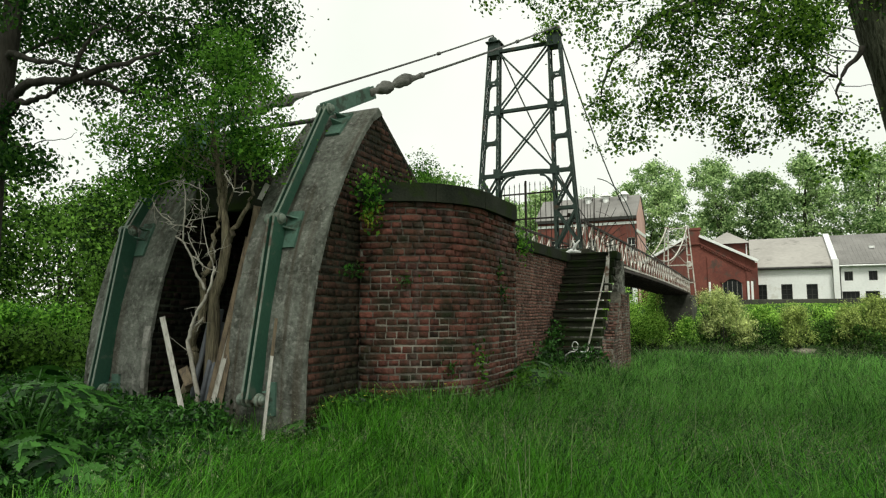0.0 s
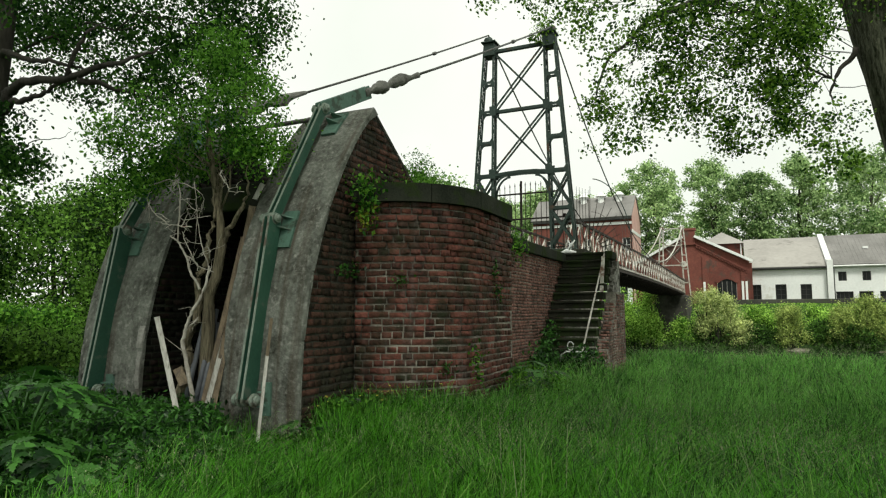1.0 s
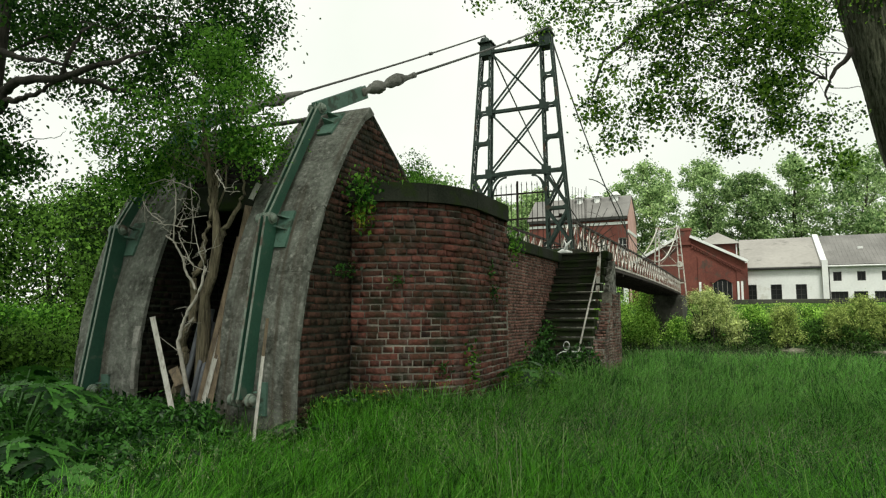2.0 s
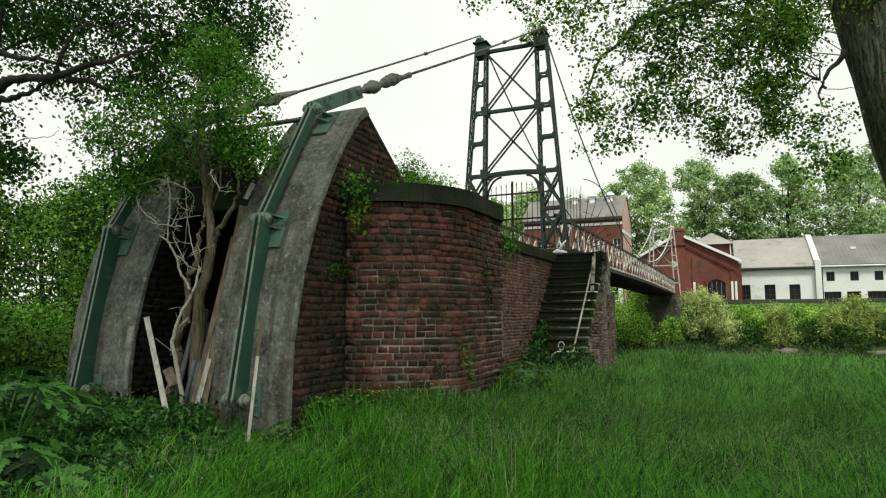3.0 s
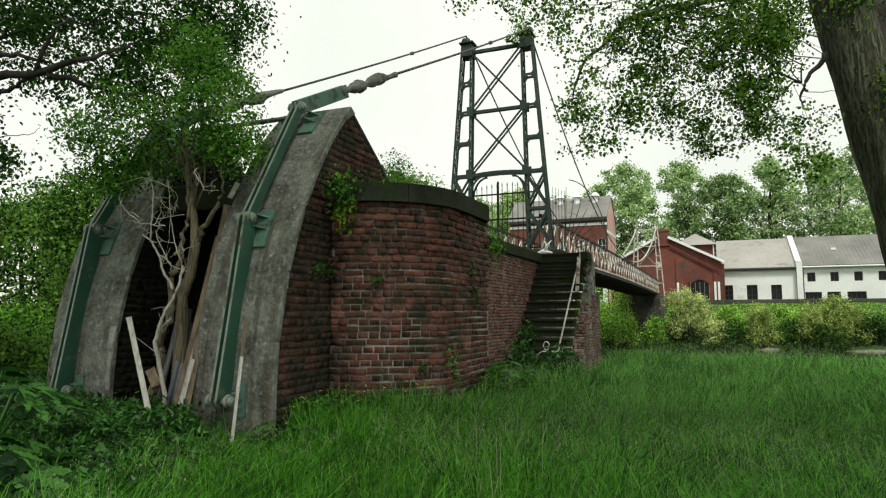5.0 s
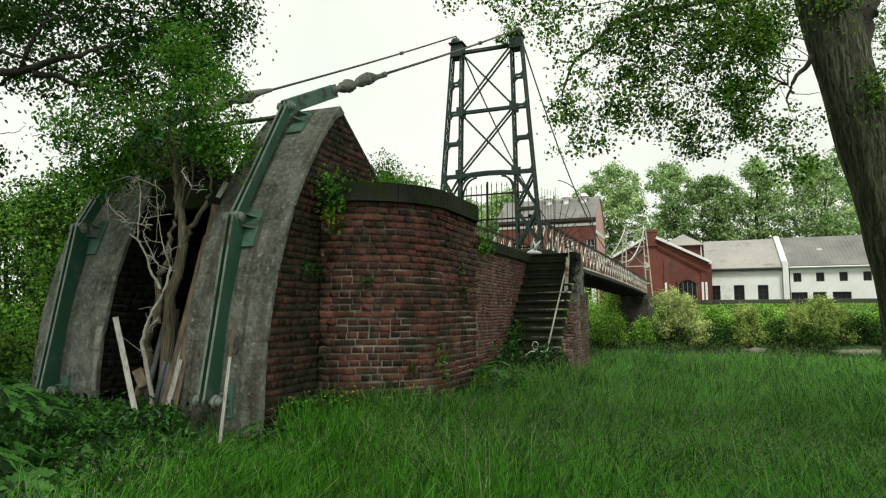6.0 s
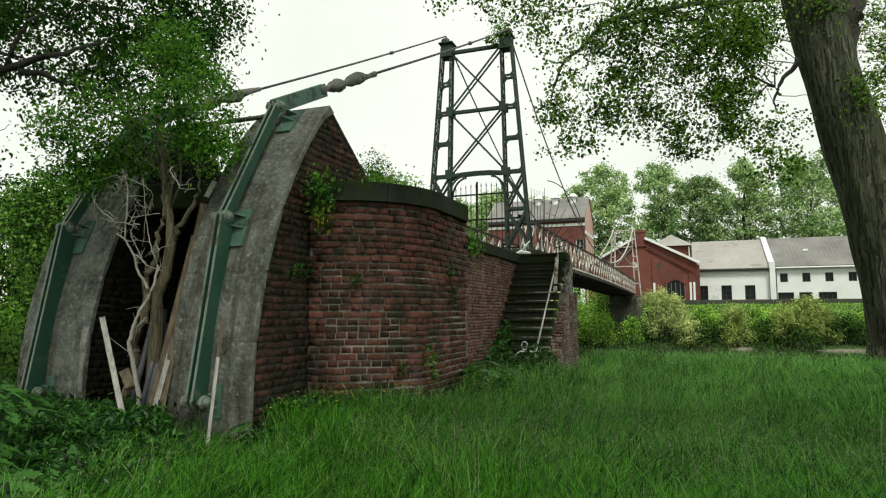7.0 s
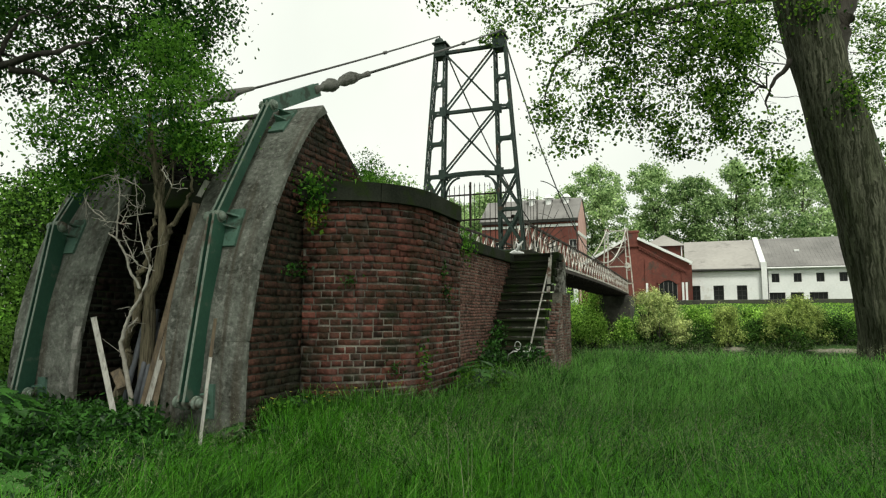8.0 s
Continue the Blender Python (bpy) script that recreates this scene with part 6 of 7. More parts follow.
def tussocks(name, seed, n, per, r0, r1, h0, h1, w, mat, label, bend=0.9, power=1.6, a0=-64, a1=22, core=0.05, fine=True):
    """Grass in tussocks: blades fan out of each, stand in its middle and arch over at its rim."""
    rng = np.random.default_rng(seed)
    u = rng.uniform(size=n)
    r = (r0 ** (2 - power) + u * (r1 ** (2 - power) - r0 ** (2 - power))) ** (1 / (2 - power))
    a = rng.uniform(radians(a0), radians(a1), n)
    x, y = r * np.sin(a), r * np.cos(a)
    patch = patches(x, y)
    keep = ~built_over(x, y) & (patch > rng.uniform(-1.1, -0.25, n))
    x, y, r, patch = x[keep], y[keep], r[keep], patch[keep]
    tall = rng.uniform(h0, h1, len(x)) * (1 + 0.5 * patch)
    # trodden low growth before the rib's foot, and one sunken hollow
    tall *= np.where((x + 3.95) ** 2 + (y - 4.80) ** 2 < 0.62 ** 2, 0.28, 1.0) * np.where((x < -4.5) & (y > 2.6) & (y < 5.4), 0.55, 1.0)
    tall *= np.where(((x - HOLLOW[0]) / 0.22) ** 2 + ((y - HOLLOW[1]) / 0.55) ** 2 < 1, 0.30, 1.0)
    tall *= np.where(y > 14.5, 0.80, 1.0)
    i = np.repeat(np.arange(len(x)), per)
    m = len(i)
    swirl, wide = rng.uniform(0, math.tau, m), np.abs(rng.normal(size=m))
    size = core * np.sqrt(tall / 0.4)[i] * np.maximum(1.0, r[i] / 8.0)
    dx, dy = np.cos(swirl) * wide * size, np.sin(swirl) * wide * size
    bx, by = x[i] + dx, y[i] + dy
    out = ~built_over(bx, by)
    i, bx, by, swirl, wide = i[out], bx[out], by[out], swirl[out], wide[out]
    m = len(i)
    h = tall[i] * rng.uniform(0.55, 1.1, m)
    wind = patch[i] * 3.0 + 0.8
    lean = np.stack([np.cos(swirl) * (0.35 + 0.5 * wide) + 0.45 * np.cos(wind), np.sin(swirl) * (0.35 + 0.5 * wide) + 0.45 * np.sin(wind), np.zeros(m)], 1)
    b = (rng.uniform(0.15, 1.0, m) ** 1.2 * bend * h)[:, None]
    f = rng.uniform(0, math.tau, m)
    side = np.stack([np.cos(f), np.sin(f), np.zeros(m)], 1) * (w * rng.uniform(0.6, 1.3, m) * np.maximum(1.0, r[i] / 7.0))[:, None] * 0.5
    p = np.stack([bx, by, ground_height(bx, by) - 0.02], 1)
    up = np.array([[0, 0, 1.0]]) * h[:, None]
    mid, high, tip = p + up * 0.58 + lean * b * 0.25, p + up * 0.88 + lean * b * 0.65, p + up * (0.92 - 0.45 * rng.uniform(0, 1, (m, 1)) ** 2) + lean * b * 1.10
    k = np.arange(m)[:, None]
    if fine:
        verts = np.stack([p - side, p + side, mid - side * 0.95, mid + side * 0.95, high - side * 0.6, high + side * 0.6, tip], 1).reshape(-1, 3)
        faces = np.concatenate([k * 7 + np.array([q]) for q in ([0, 1, 3], [0, 3, 2], [2, 3, 5], [2, 5, 4], [4, 5, 6])], 0)
    else:
        verts = np.stack([p - side, p + side, high - side * 0.8, high + side * 0.8, tip], 1).reshape(-1, 3)
        faces = np.concatenate([k * 5 + np.array([q]) for q in ([0, 1, 3], [0, 3, 2], [2, 3, 4])], 0)
    me = fast_mesh(name, verts, faces)
    me.materials.append(mat)
    tagged(new(name, me), label, "grass", kind="stuff")


HOLLOW = (-1.88, 4.67)
tussocks("grass", 51, 6000, 29, 2.3, 7.5, 0.20, 0.42, 0.0046, M_grass, "tall uncut green meadow grass in tussocks", 1.6, 1.5, core=0.055)
tussocks("grass_tuft", 52, 8600, 17, 6.6, 21.0, 0.26, 0.46, 0.0056, M_grass_far, "tall green grass farther off in the meadow", 1.9, 1.2, core=0.08, fine=False)
tussocks("grass_beyond", 55, 1500, 12, 1.0, 16.0, 0.22, 0.42, 0.016, M_grass, "tall green meadow grass behind and beside the viewpoint", 0.9, 1.2, 22, 296, 0.10, False)
tussocks("grass_close", 56, 260, 24, 1.0, 2.4, 0.16, 0.34, 0.008, M_grass, "shorter green grass close by", 0.9, 0.6)
tussocks("broad_grass", 57, 3300, 10, 2.6, 16.0, 0.24, 0.43, 0.0040, M_grass_lit, "scattered arching grass leaves, highlights in their pale green", 1.7, core=0.05)
tussocks("seed_grass", 53, 420, 2, 3.0, 14.0, 0.46, 0.66, 0.0028, M_seed, "thin pale grass stalks gone to seed", 0.9, fine=False)


def seed_heads():
    """Feathery heads over the taller grass."""
    rng = np.random.default_rng(54)
    n = 15000
    r = rng.uniform(2.0, 4.5, n) ** 2 * 0.85
    a = rng.uniform(radians(-62), radians(22), n)
    x, y = r * np.sin(a), r * np.cos(a)
    keep = ~built_over(x, y) & ((x > -2.2) | (y < 4.6)) & (x > -2.9) & (patches(x, y) > -0.15)
    x, y, r = x[keep], y[keep], r[keep]
    m = len(x)
    a = rng.uniform(0, math.tau, m)
    lean = np.stack([np.cos(a), np.sin(a)], 1) * rng.uniform(0.01, 0.06, (m, 1))
    base = np.stack([x, y, ground_height(x, y) + rng.uniform(0.36, 0.56, m)], 1)
    drop = rng.uniform(0.0, 0.05, m)
    pts, grow = [], []
    for k in range(8):
        t = k / 7
        pts.append(base + np.stack([lean[:, 0] * t * 1.6, lean[:, 1] * t * 1.6, 0.10 * t - drop * t * t], 1) + rng.normal(size=(m, 3)) * 0.005 * (1.3 - t))
        grow.append(np.maximum(1.0, r / 8.0) * (1.2 - 0.6 * t))
    size = rng.uniform(0.007, 0.015, m * 8) * np.concatenate(grow)
    ob = leaves("seed_heads", np.concatenate(pts), size, M_seed, rng, -0.8, 0.35)
    tagged(ob, "feathery pale green grass seed heads", "grass", kind="stuff")


seed_heads()


def far_bank_herbs():
    """Rank growth over the far bank: near the water the shade under the shrubs is in its dark colour, bright grass and
    herbs above.
    """
    rng = np.random.default_rng(77)
    for name, n, y0, y1, rise, mat, label in (("waterside_growth", 17000, 49.6, 54.4, 0.75, M_leaf_bank_shade, "rank growth along the far water's edge, shrub shade in its colour"),
                                              ("bank_herbs", 23000, 53.6, 60.1, 0.22, M_leaf_bank, "bright green rank grass and herbs covering the far bank")):
        x, y = rng.uniform(-12, 18, n), rng.uniform(y0, y1, n)
        shore = (y < 50.9) & (((x > 2.6) & (x < 3.9)) | ((x > 7.6) & (x < 11.6)))
        x, y = x[~shore], y[~shore]
        n = len(x)
        lump = np.array([noise.noise(Vector((px * 0.5, py * 0.5, 2.0))) for px, py in zip(x, y)])
        z = ground_height(x, y) + rng.uniform(0.0, 1.0, n) * np.where(y > 57.5, 0.04, rise * (1 + 1.2 * lump))
        ob = leaves(name, np.stack([x, y, z], 1), rng.uniform(0.12, 0.28, n) * np.where(y > 56.5, 0.7, 1.0), mat, rng, -0.3, 0.4)
        tagged(ob, label, "herbs", kind="stuff")


far_bank_herbs()


def mud_bank(seed, x, y, length, depth, rise):
    """A low hump of pale dried mud at the water's edge."""
    rng = random.Random(seed)
    bm = bmesh.new()
    nx, ny = 26, 9
    grid = []
    for i in range(nx + 1):
        for j in range(ny + 1):
            u, v = i / nx * 2 - 1, j / ny * 2 - 1
            px, py = x + u * length / 2, y + v * depth / 2
            hump = max(0.0, 1 - u * u) ** 0.6 * max(0.0, 1 - v * v) ** 0.6
            rough = noise.noise(Vector((px * 2.2, py * 2.2, seed))) + 0.5 * noise.noise(Vector((px * 6, py * 6, seed)))
            grid.append(bm.verts.new((px, py, float(ground_height(np.array(px), np.array(py))) - 0.06 + hump * (rise + 0.12 * rough) + rng.uniform(0, 0.02))))
    for i in range(nx):
        for j in range(ny):
            a = i * (ny + 1) + j
            bm.faces.new((grid[a], grid[a + ny + 1], grid[a + ny + 2], grid[a + 1]))
    me = bpy.data.meshes.new("mud_bank")
    bm.to_mesh(me)
    bm.free()
    me.materials.append(M_mud)
    tagged(new("mud_bank", me), "pale dried mud at the far water's edge", "mud", kind="structure")


mud_bank(5, 3.2, 49.9, 1.9, 1.5, 0.30)
mud_bank(6, 9.6, 49.9, 4.2, 1.5, 0.26)


# ---- herbs at the foot of the ribs ----
def hogweed_leaf(rng, size):
    """One large divided leaf, stalk at the origin, blade along +y: paired toothed lobes on a midrib and one at its tip."""
    verts, faces = [], []

    def lobe(bx, by, ang, length, width):
        d, e = (math.sin(ang), math.cos(ang)), (math.cos(ang), -math.sin(ang))
        first, steps = len(verts), 9
        for k in range(steps + 1):
            t = k / steps
            w = width * (0.30 + 1.15 * math.sin(math.pi * min(1.0, 0.12 + t * 0.88)) ** 0.8) * (1 - 0.55 * t) * (1.18 if k % 2 else 0.66)
            if k == steps:
                w = 0.004
            fold = 0.22 * w
            for sx, up in ((-w, fold), (0.0, 0.0), (w, fold)):
                x, y = bx + d[0] * length * t + e[0] * sx + (0.16 * d[0] * abs(sx)), by + d[1] * length * t + e[1] * sx + 0.16 * d[1] * abs(sx)
                r2 = x * x + y * y
                verts.append((x, y, up - 0.30 * r2 + 0.05 * t + rng.uniform(-0.012, 0.012)))
        for k in range(steps):
            a = first + 3 * k
            faces.extend([(a, a + 1, a + 4), (a, a + 4, a + 3), (a + 1, a + 2, a + 5), (a + 1, a + 5, a + 4)])

    for t, ang, length, width in ((0.10, 82, 0.62, 0.135), (0.34, 66, 0.60, 0.13), (0.58, 50, 0.46, 0.11), (0.76, 36, 0.32, 0.085)):
        for side in (-1, 1):
            lobe(0.0, t, side * radians(ang + rng.uniform(-7, 7)), length * rng.uniform(0.85, 1.1), width)
    lobe(0.0, 0.80, rng.uniform(-0.1, 0.1), 0.42, 0.13)
    lobe(0.0, 0.0, 0.0, 0.95, 0.05)
    return np.array(verts) * size, np.array(faces)


def hogweed(seed, x, y, n, size, height, label="lush hogweed plant with broad jagged green leaves"):
    rng = random.Random(seed)
    z0 = float(ground_height(np.array(x), np.array(y)))
    plant = thing("hogweed_plant", label, "plant", "hogweed plants")
    for k in range(n):
        a = k * 2.4 + rng.uniform(-0.4, 0.4)
        h, d = height * rng.uniform(0.55, 1.0), size * rng.uniform(0.3, 1.1)
        tip = Vector((x + d * math.cos(a), y + d * math.sin(a), z0 + h))
        v, f = hogweed_leaf(rng, size * rng.uniform(0.6, 1.0))
        m = Matrix.Translation(tip) @ Matrix.Rotation(a - math.pi / 2, 4, "Z") @ Matrix.Rotation(rng.uniform(-0.5, 0.15), 4, "X") @ Matrix.Rotation(rng.uniform(-0.3, 0.3), 4, "Y")
        mm = np.array(m)
        me = fast_mesh("leaf", v @ mm[:3, :3].T + mm[:3, 3], f)
        me.materials.append(M_leaf_herb)
        ob = new("leaf", me)
        ob.parent = plant
        bm = bmesh.new()
        tube(bm, [(x, y, z0 - 0.05), (x + d * 0.4 * math.cos(a), y + d * 0.4 * math.sin(a), z0 + h * 0.6), tip + Vector((math.cos(a), math.sin(a), 0)) * size * 0.1], [0.012, 0.009, 0.006], 5)
        part("stalk", bm, M_leaf_herb, plant)


for k, (x, y, n, s, h) in enumerate([(-4.95, 3.25, 9, 0.36, 0.70), (-4.25, 2.75, 9, 0.34, 0.50), (-3.85, 2.85, 6, 0.28, 0.34), (-5.7, 3.7, 8, 0.36, 0.85), (-4.75, 2.5, 7, 0.34, 0.62), (-5.3, 2.9, 7, 0.36, 0.62),
                                     (-3.74, 5.12, 6, 0.24, 0.22), (-2.72, 8.75, 7, 0.30, 0.50), (-2.42, 7.95, 9, 0.28, 0.55), (-2.3, 7.55, 6, 0.22, 0.40), (-6.5, 4.1, 7, 0.34, 0.55)]):
    hogweed(500 + k, x, y, n, s, h)


def herb_patch(name, seed, spots, leaf, mat, label, category="herbs", upright=0.5, narrow=0.55):
    """Low leafy growth: spots are (x, y, z, radius, height, leaves)."""
    rng = np.random.default_rng(seed)
    pts = []
    for x, y, z, r, h, n in spots:
        k = max(1, n // 8)
        a, d = rng.uniform(0, math.tau, k), np.sqrt(rng.uniform(0, 1, k)) * r
        top = h * rng.uniform(0.4, 1.0, k)
        base = np.stack([x + d * np.cos(a), y + d * np.sin(a), np.full(k, z)], 1)
        for b, t in zip(base, top):
            pts.append(b + np.stack([rng.normal(size=8) * leaf * 0.8, rng.normal(size=8) * leaf * 0.8, rng.uniform(0.15, 1.0, 8) * t], 1))
    pts = np.concatenate(pts)
    ob = leaves(name, pts, leaf * rng.uniform(0.55, 1.3, len(pts)), mat, rng, upright * -0.2, narrow)
    return tagged(ob, label, category, kind="stuff")


herb_patch("nettles", 61, [(-5.8, 4.2, 0, 0.8, 0.42, 8840), (-4.9, 4.3, 0, 0.6, 0.40, 7820), (-4.95, 4.75, 0, 0.3, 0.36, 2550), (-6.6, 4.6, 0, 0.7, 0.45, 6120), (-4.6, 3.7, 0, 0.5, 0.30, 5100),
                           (-5.4, 5.1, 0, 0.6, 0.38, 4420), (-7.6, 4.9, 0, 0.7, 0.5, 4420), (-5.2, 3.6, 0, 0.6, 0.35, 6120), (-8.5, 5.5, 0, 0.9, 0.5, 4420), (-7.4, 3.9, 0, 0.9, 0.5, 5100),
                           (-4.5, 3.1, 0, 0.6, 0.30, 4420), (-6.2, 3.3, 0, 0.8, 0.42, 5100), (-3.9, 3.7, 0, 0.55, 0.30, 5100), (-3.85, 4.15, 0, 0.35, 0.14, 2000), (-3.7, 3.2, 0, 0.45, 0.26, 3740), (-4.1, 2.9, 0, 0.5, 0.28, 4080),],
           0.072, M_leaf_herb, "dark green nettles crowding the foot of the ribs", narrow=0.40)
herb_patch("wall_herbs", 62, [(-3.75, 5.9, 0, 0.3, 0.38, 900), (-3.5, 6.05, 0, 0.3, 0.34, 700), (-3.1, 6.3, 0, 0.3, 0.34, 600), (-2.8, 6.8, 0, 0.3, 0.3, 500), (-2.65, 7.5, 0, 0.3, 0.32, 500),
                              (-2.6, 8.2, 0, 0.3, 0.45, 700), (-3.15, 10.9, 0, 0.25, 0.75, 800), (-3.25, 11.4, 0, 0.2, 0.8, 500), (-3.3, 12.0, 0.4, 0.15, 0.8, 350), (-2.45, 11.2, 0, 0.28, 0.72, 1500), (-2.8, 11.1, 0, 0.25, 0.6, 900), (-2.35, 7.7, 0, 0.3, 0.42, 900)],
           0.07, M_leaf_herb, "green herbs growing along the foot of the brick wall")

herb_patch("foot_herbs", 63, [(-3.72, 5.72, 0, 0.26, 0.36, 1100), (-3.35, 5.92, 0, 0.26, 0.32, 900), (-2.98, 6.12, 0, 0.26, 0.32, 800), (-2.68, 6.55, 0, 0.24, 0.30, 600), (-2.25, 7.6, 0, 0.35, 0.55, 1600), (-2.45, 8.1, 0, 0.3, 0.6, 1300)],
           0.052, M_leaf_elder, "fresh green flowering herbs at the foot of the round wall", narrow=0.5)


def tuft(seed, x, y, z, r, h, n, leaf, mat, label, name="wall_plant"):
    rng = np.random.default_rng(seed)
    p = np.array([x, y, z]) + rng.normal(size=(n, 3)) * np.array([r, r, h])
    ob = leaves(name, p, leaf * rng.uniform(0.6, 1.3, n), mat, rng, 0.4, 0.6)
    tagged(ob, label, "plant", kind="stuff")


M_leaf_ivy = leaf_material("yellowing_ivy_leaves", (0.05, 0.12, 0.01), (0.30, 0.34, 0.04), 0.4)
tuft(70, -3.74, 6.14, 2.44, 0.09, 0.13, 170, 0.062, M_leaf_elder, "green climbing plant hanging from the wall corner")
tuft(86, -3.72, 6.10, 2.24, 0.06, 0.07, 55, 0.060, M_leaf_ivy, "yellowing leaves at the climbing plant's tip")
tuft(71, -3.78, 6.22, 2.62, 0.15, 0.09, 200, 0.06, M_leaf_elder, "fresh green weeds on the coping corner")
tuft(72, -3.7, 7.6, 2.80, 0.28, 0.09, 1500, 0.034, M_leaf_elder, "green weeds growing behind the coping")
shrub(490, -4.50, 8.45, 0.66, 1.10, M_leaf_elder, 0.040, 9000, "bushy green growth rising behind the coping", name="coping_shrub", base=2.50)
tuft(74, -3.40, 10.4, 2.36, 0.10, 0.13, 260, 0.06, M_leaf_elder, "fresh green tuft spilling over the lower coping")
tuft(75, -3.93, 6.15, 1.68, 0.07, 0.05, 70, 0.05, M_leaf_herb, "small fern rooted in the brick joints")
tuft(76, -3.93, 5.95, 1.66, 0.05, 0.04, 40, 0.05, M_leaf_herb, "small fern rooted in the brick joints")
tuft(77, -3.42, 6.36, 1.56, 0.05, 0.04, 60, 0.05, M_leaf_herb, "small fern rooted in the brick joints")
tuft(78, -2.83, 7.75, 1.68, 0.03, 0.08, 40, 0.05, M_leaf_herb, "small fern rooted in the brick joints")
tuft(79, -2.83, 7.85, 1.45, 0.04, 0.06, 60, 0.05, M_leaf_herb, "small fern rooted in the brick joints")
tuft(80, -3.05, 6.70, 0.58, 0.06, 0.06, 60, 0.05, M_leaf_herb, "small fern rooted in the brick joints")
tuft(81, -4.46, 16.2, 8.62, 0.14, 0.20, 340, 0.08, M_leaf_poplar, "leafy twigs caught on the tower head")
tuft(82, -4.75, 16.1, 8.45, 0.08, 0.06, 60, 0.09, M_leaf_poplar, "leafy twigs caught on the tower head")
tuft(84, 3.35, 14.72, 5.55, 0.20, 0.28, 420, 0.085, M_leaf_poplar, "leafy ivy shoots clinging to the poplar trunk")
tuft(85, 2.75, 14.70, 7.5, 0.22, 0.3, 300, 0.085, M_leaf_poplar, "leafy ivy shoots clinging to the poplar trunk")
tuft(83, -2.80, 7.05, 0.62, 0.05, 0.14, 90, 0.05, M_leaf_elder, "small green sapling against the brick wall")


def buttercups():
    rng = random.Random(9)
    for k in range(18):
        u = rng.uniform(0, 1)
        x, y = (-3.85 + u * 1.0 + rng.uniform(-0.05, 0.05), 5.5 + u * 0.75 + rng.uniform(-0.25, 0.1))
        h = rng.uniform(0.30, 0.48)
        fl = thing("buttercup", "small yellow flower on a thin green stalk", "flower", "yellow flowers")
        bm = bmesh.new()
        tube(bm, [(x, y, 0), (x + 0.01, y, h * 0.6), (x + rng.uniform(-0.03, 0.03), y, h)], 0.002, 4)
        part("stalk", bm, M_leaf_herb, fl)
        bm = bmesh.new()
        c = Vector((x, y, h))
        for q in range(5):
            a = q * math.tau / 5
            d, e = Vector((math.cos(a), math.sin(a), 0.4)) * 0.014, Vector((-math.sin(a), math.cos(a), 0)) * 0.007
            vs = [bm.verts.new(p) for p in (c, c + d * 0.6 + e, c + d, c + d * 0.6 - e)]
            bm.faces.new(vs)
        part("petals", bm, M_flower, fl, "yellow petals")


buttercups()

# ---- old timber, pipes and dead wood leaning in the recess ----
def board(p0, p1, w, th, mat, label, name="plank", face=(1, -1, 0)):
    b = bmesh.new()
    bar(b, p0, p1, w, th, up=face, bevel=0.004)
    for v in b.verts:
        v.co += Vector((noise.noise(v.co * 6) * 0.008, noise.noise(v.co * 5 + Vector((3, 3, 3))) * 0.008, noise.noise(v.co * 9) * 0.02))
    tagged(part(name, b, mat), label, "plank", "leaning planks")


board((-5.21, 4.66, 1.17), (-4.80, 4.62, 0.10), 0.048, 0.022, M_wood_white, "white flaking plank leaning in the recess")
board((-4.11, 4.97, 0.80), (-4.04, 4.78, 0.0), 0.028, 0.022, M_wood_white, "thin bleached stick leaning on the concrete rib", "stick")
board((-4.09, 5.0, 1.16), (-4.11, 4.97, 0.80), 0.028, 0.022, M_wood, "thin bark-covered stick end", "stick")
board((-4.98, 5.72, 2.40), (-4.92, 5.10, 0.15), 0.075, 0.025, M_wood, "grey weathered board leaning on the rib")
board((-5.05, 5.66, 2.05), (-5.01, 5.05, 0.15), 0.050, 0.025, M_wood, "brown weathered board leaning on the rib")
board((-5.00, 5.55, 1.55), (-4.92, 5.00, 0.12), 0.050, 0.025, M_wood_white, "pale weathered board leaning on the rib")
board((-4.90, 5.79, 2.68), (-4.95, 5.72, 2.49), 0.055, 0.04, M_wood_white, "white board end beside the rib")
board((-5.48, 5.2, 0.62), (-5.32, 5.15, 0.46), 0.10, 0.04, M_wood, "broken grey board lying in the recess")
for a, b in (((-5.54, 5.70, 1.40), (-5.40, 5.22, 0.20)), ((-5.46, 5.72, 1.25), (-5.26, 5.22, 0.20)), ((-5.48, 5.75, 1.10), (-5.16, 5.20, 0.20))):
    bm = bmesh.new()
    tube(bm, [a, b], 0.029, 10)
    tagged(part("plastic_pipe", bm, M_pipe, None, "", True), "grey plastic pipe leaning in the recess", "pipe", "grey pipes")
rngd = np.random.default_rng(12)
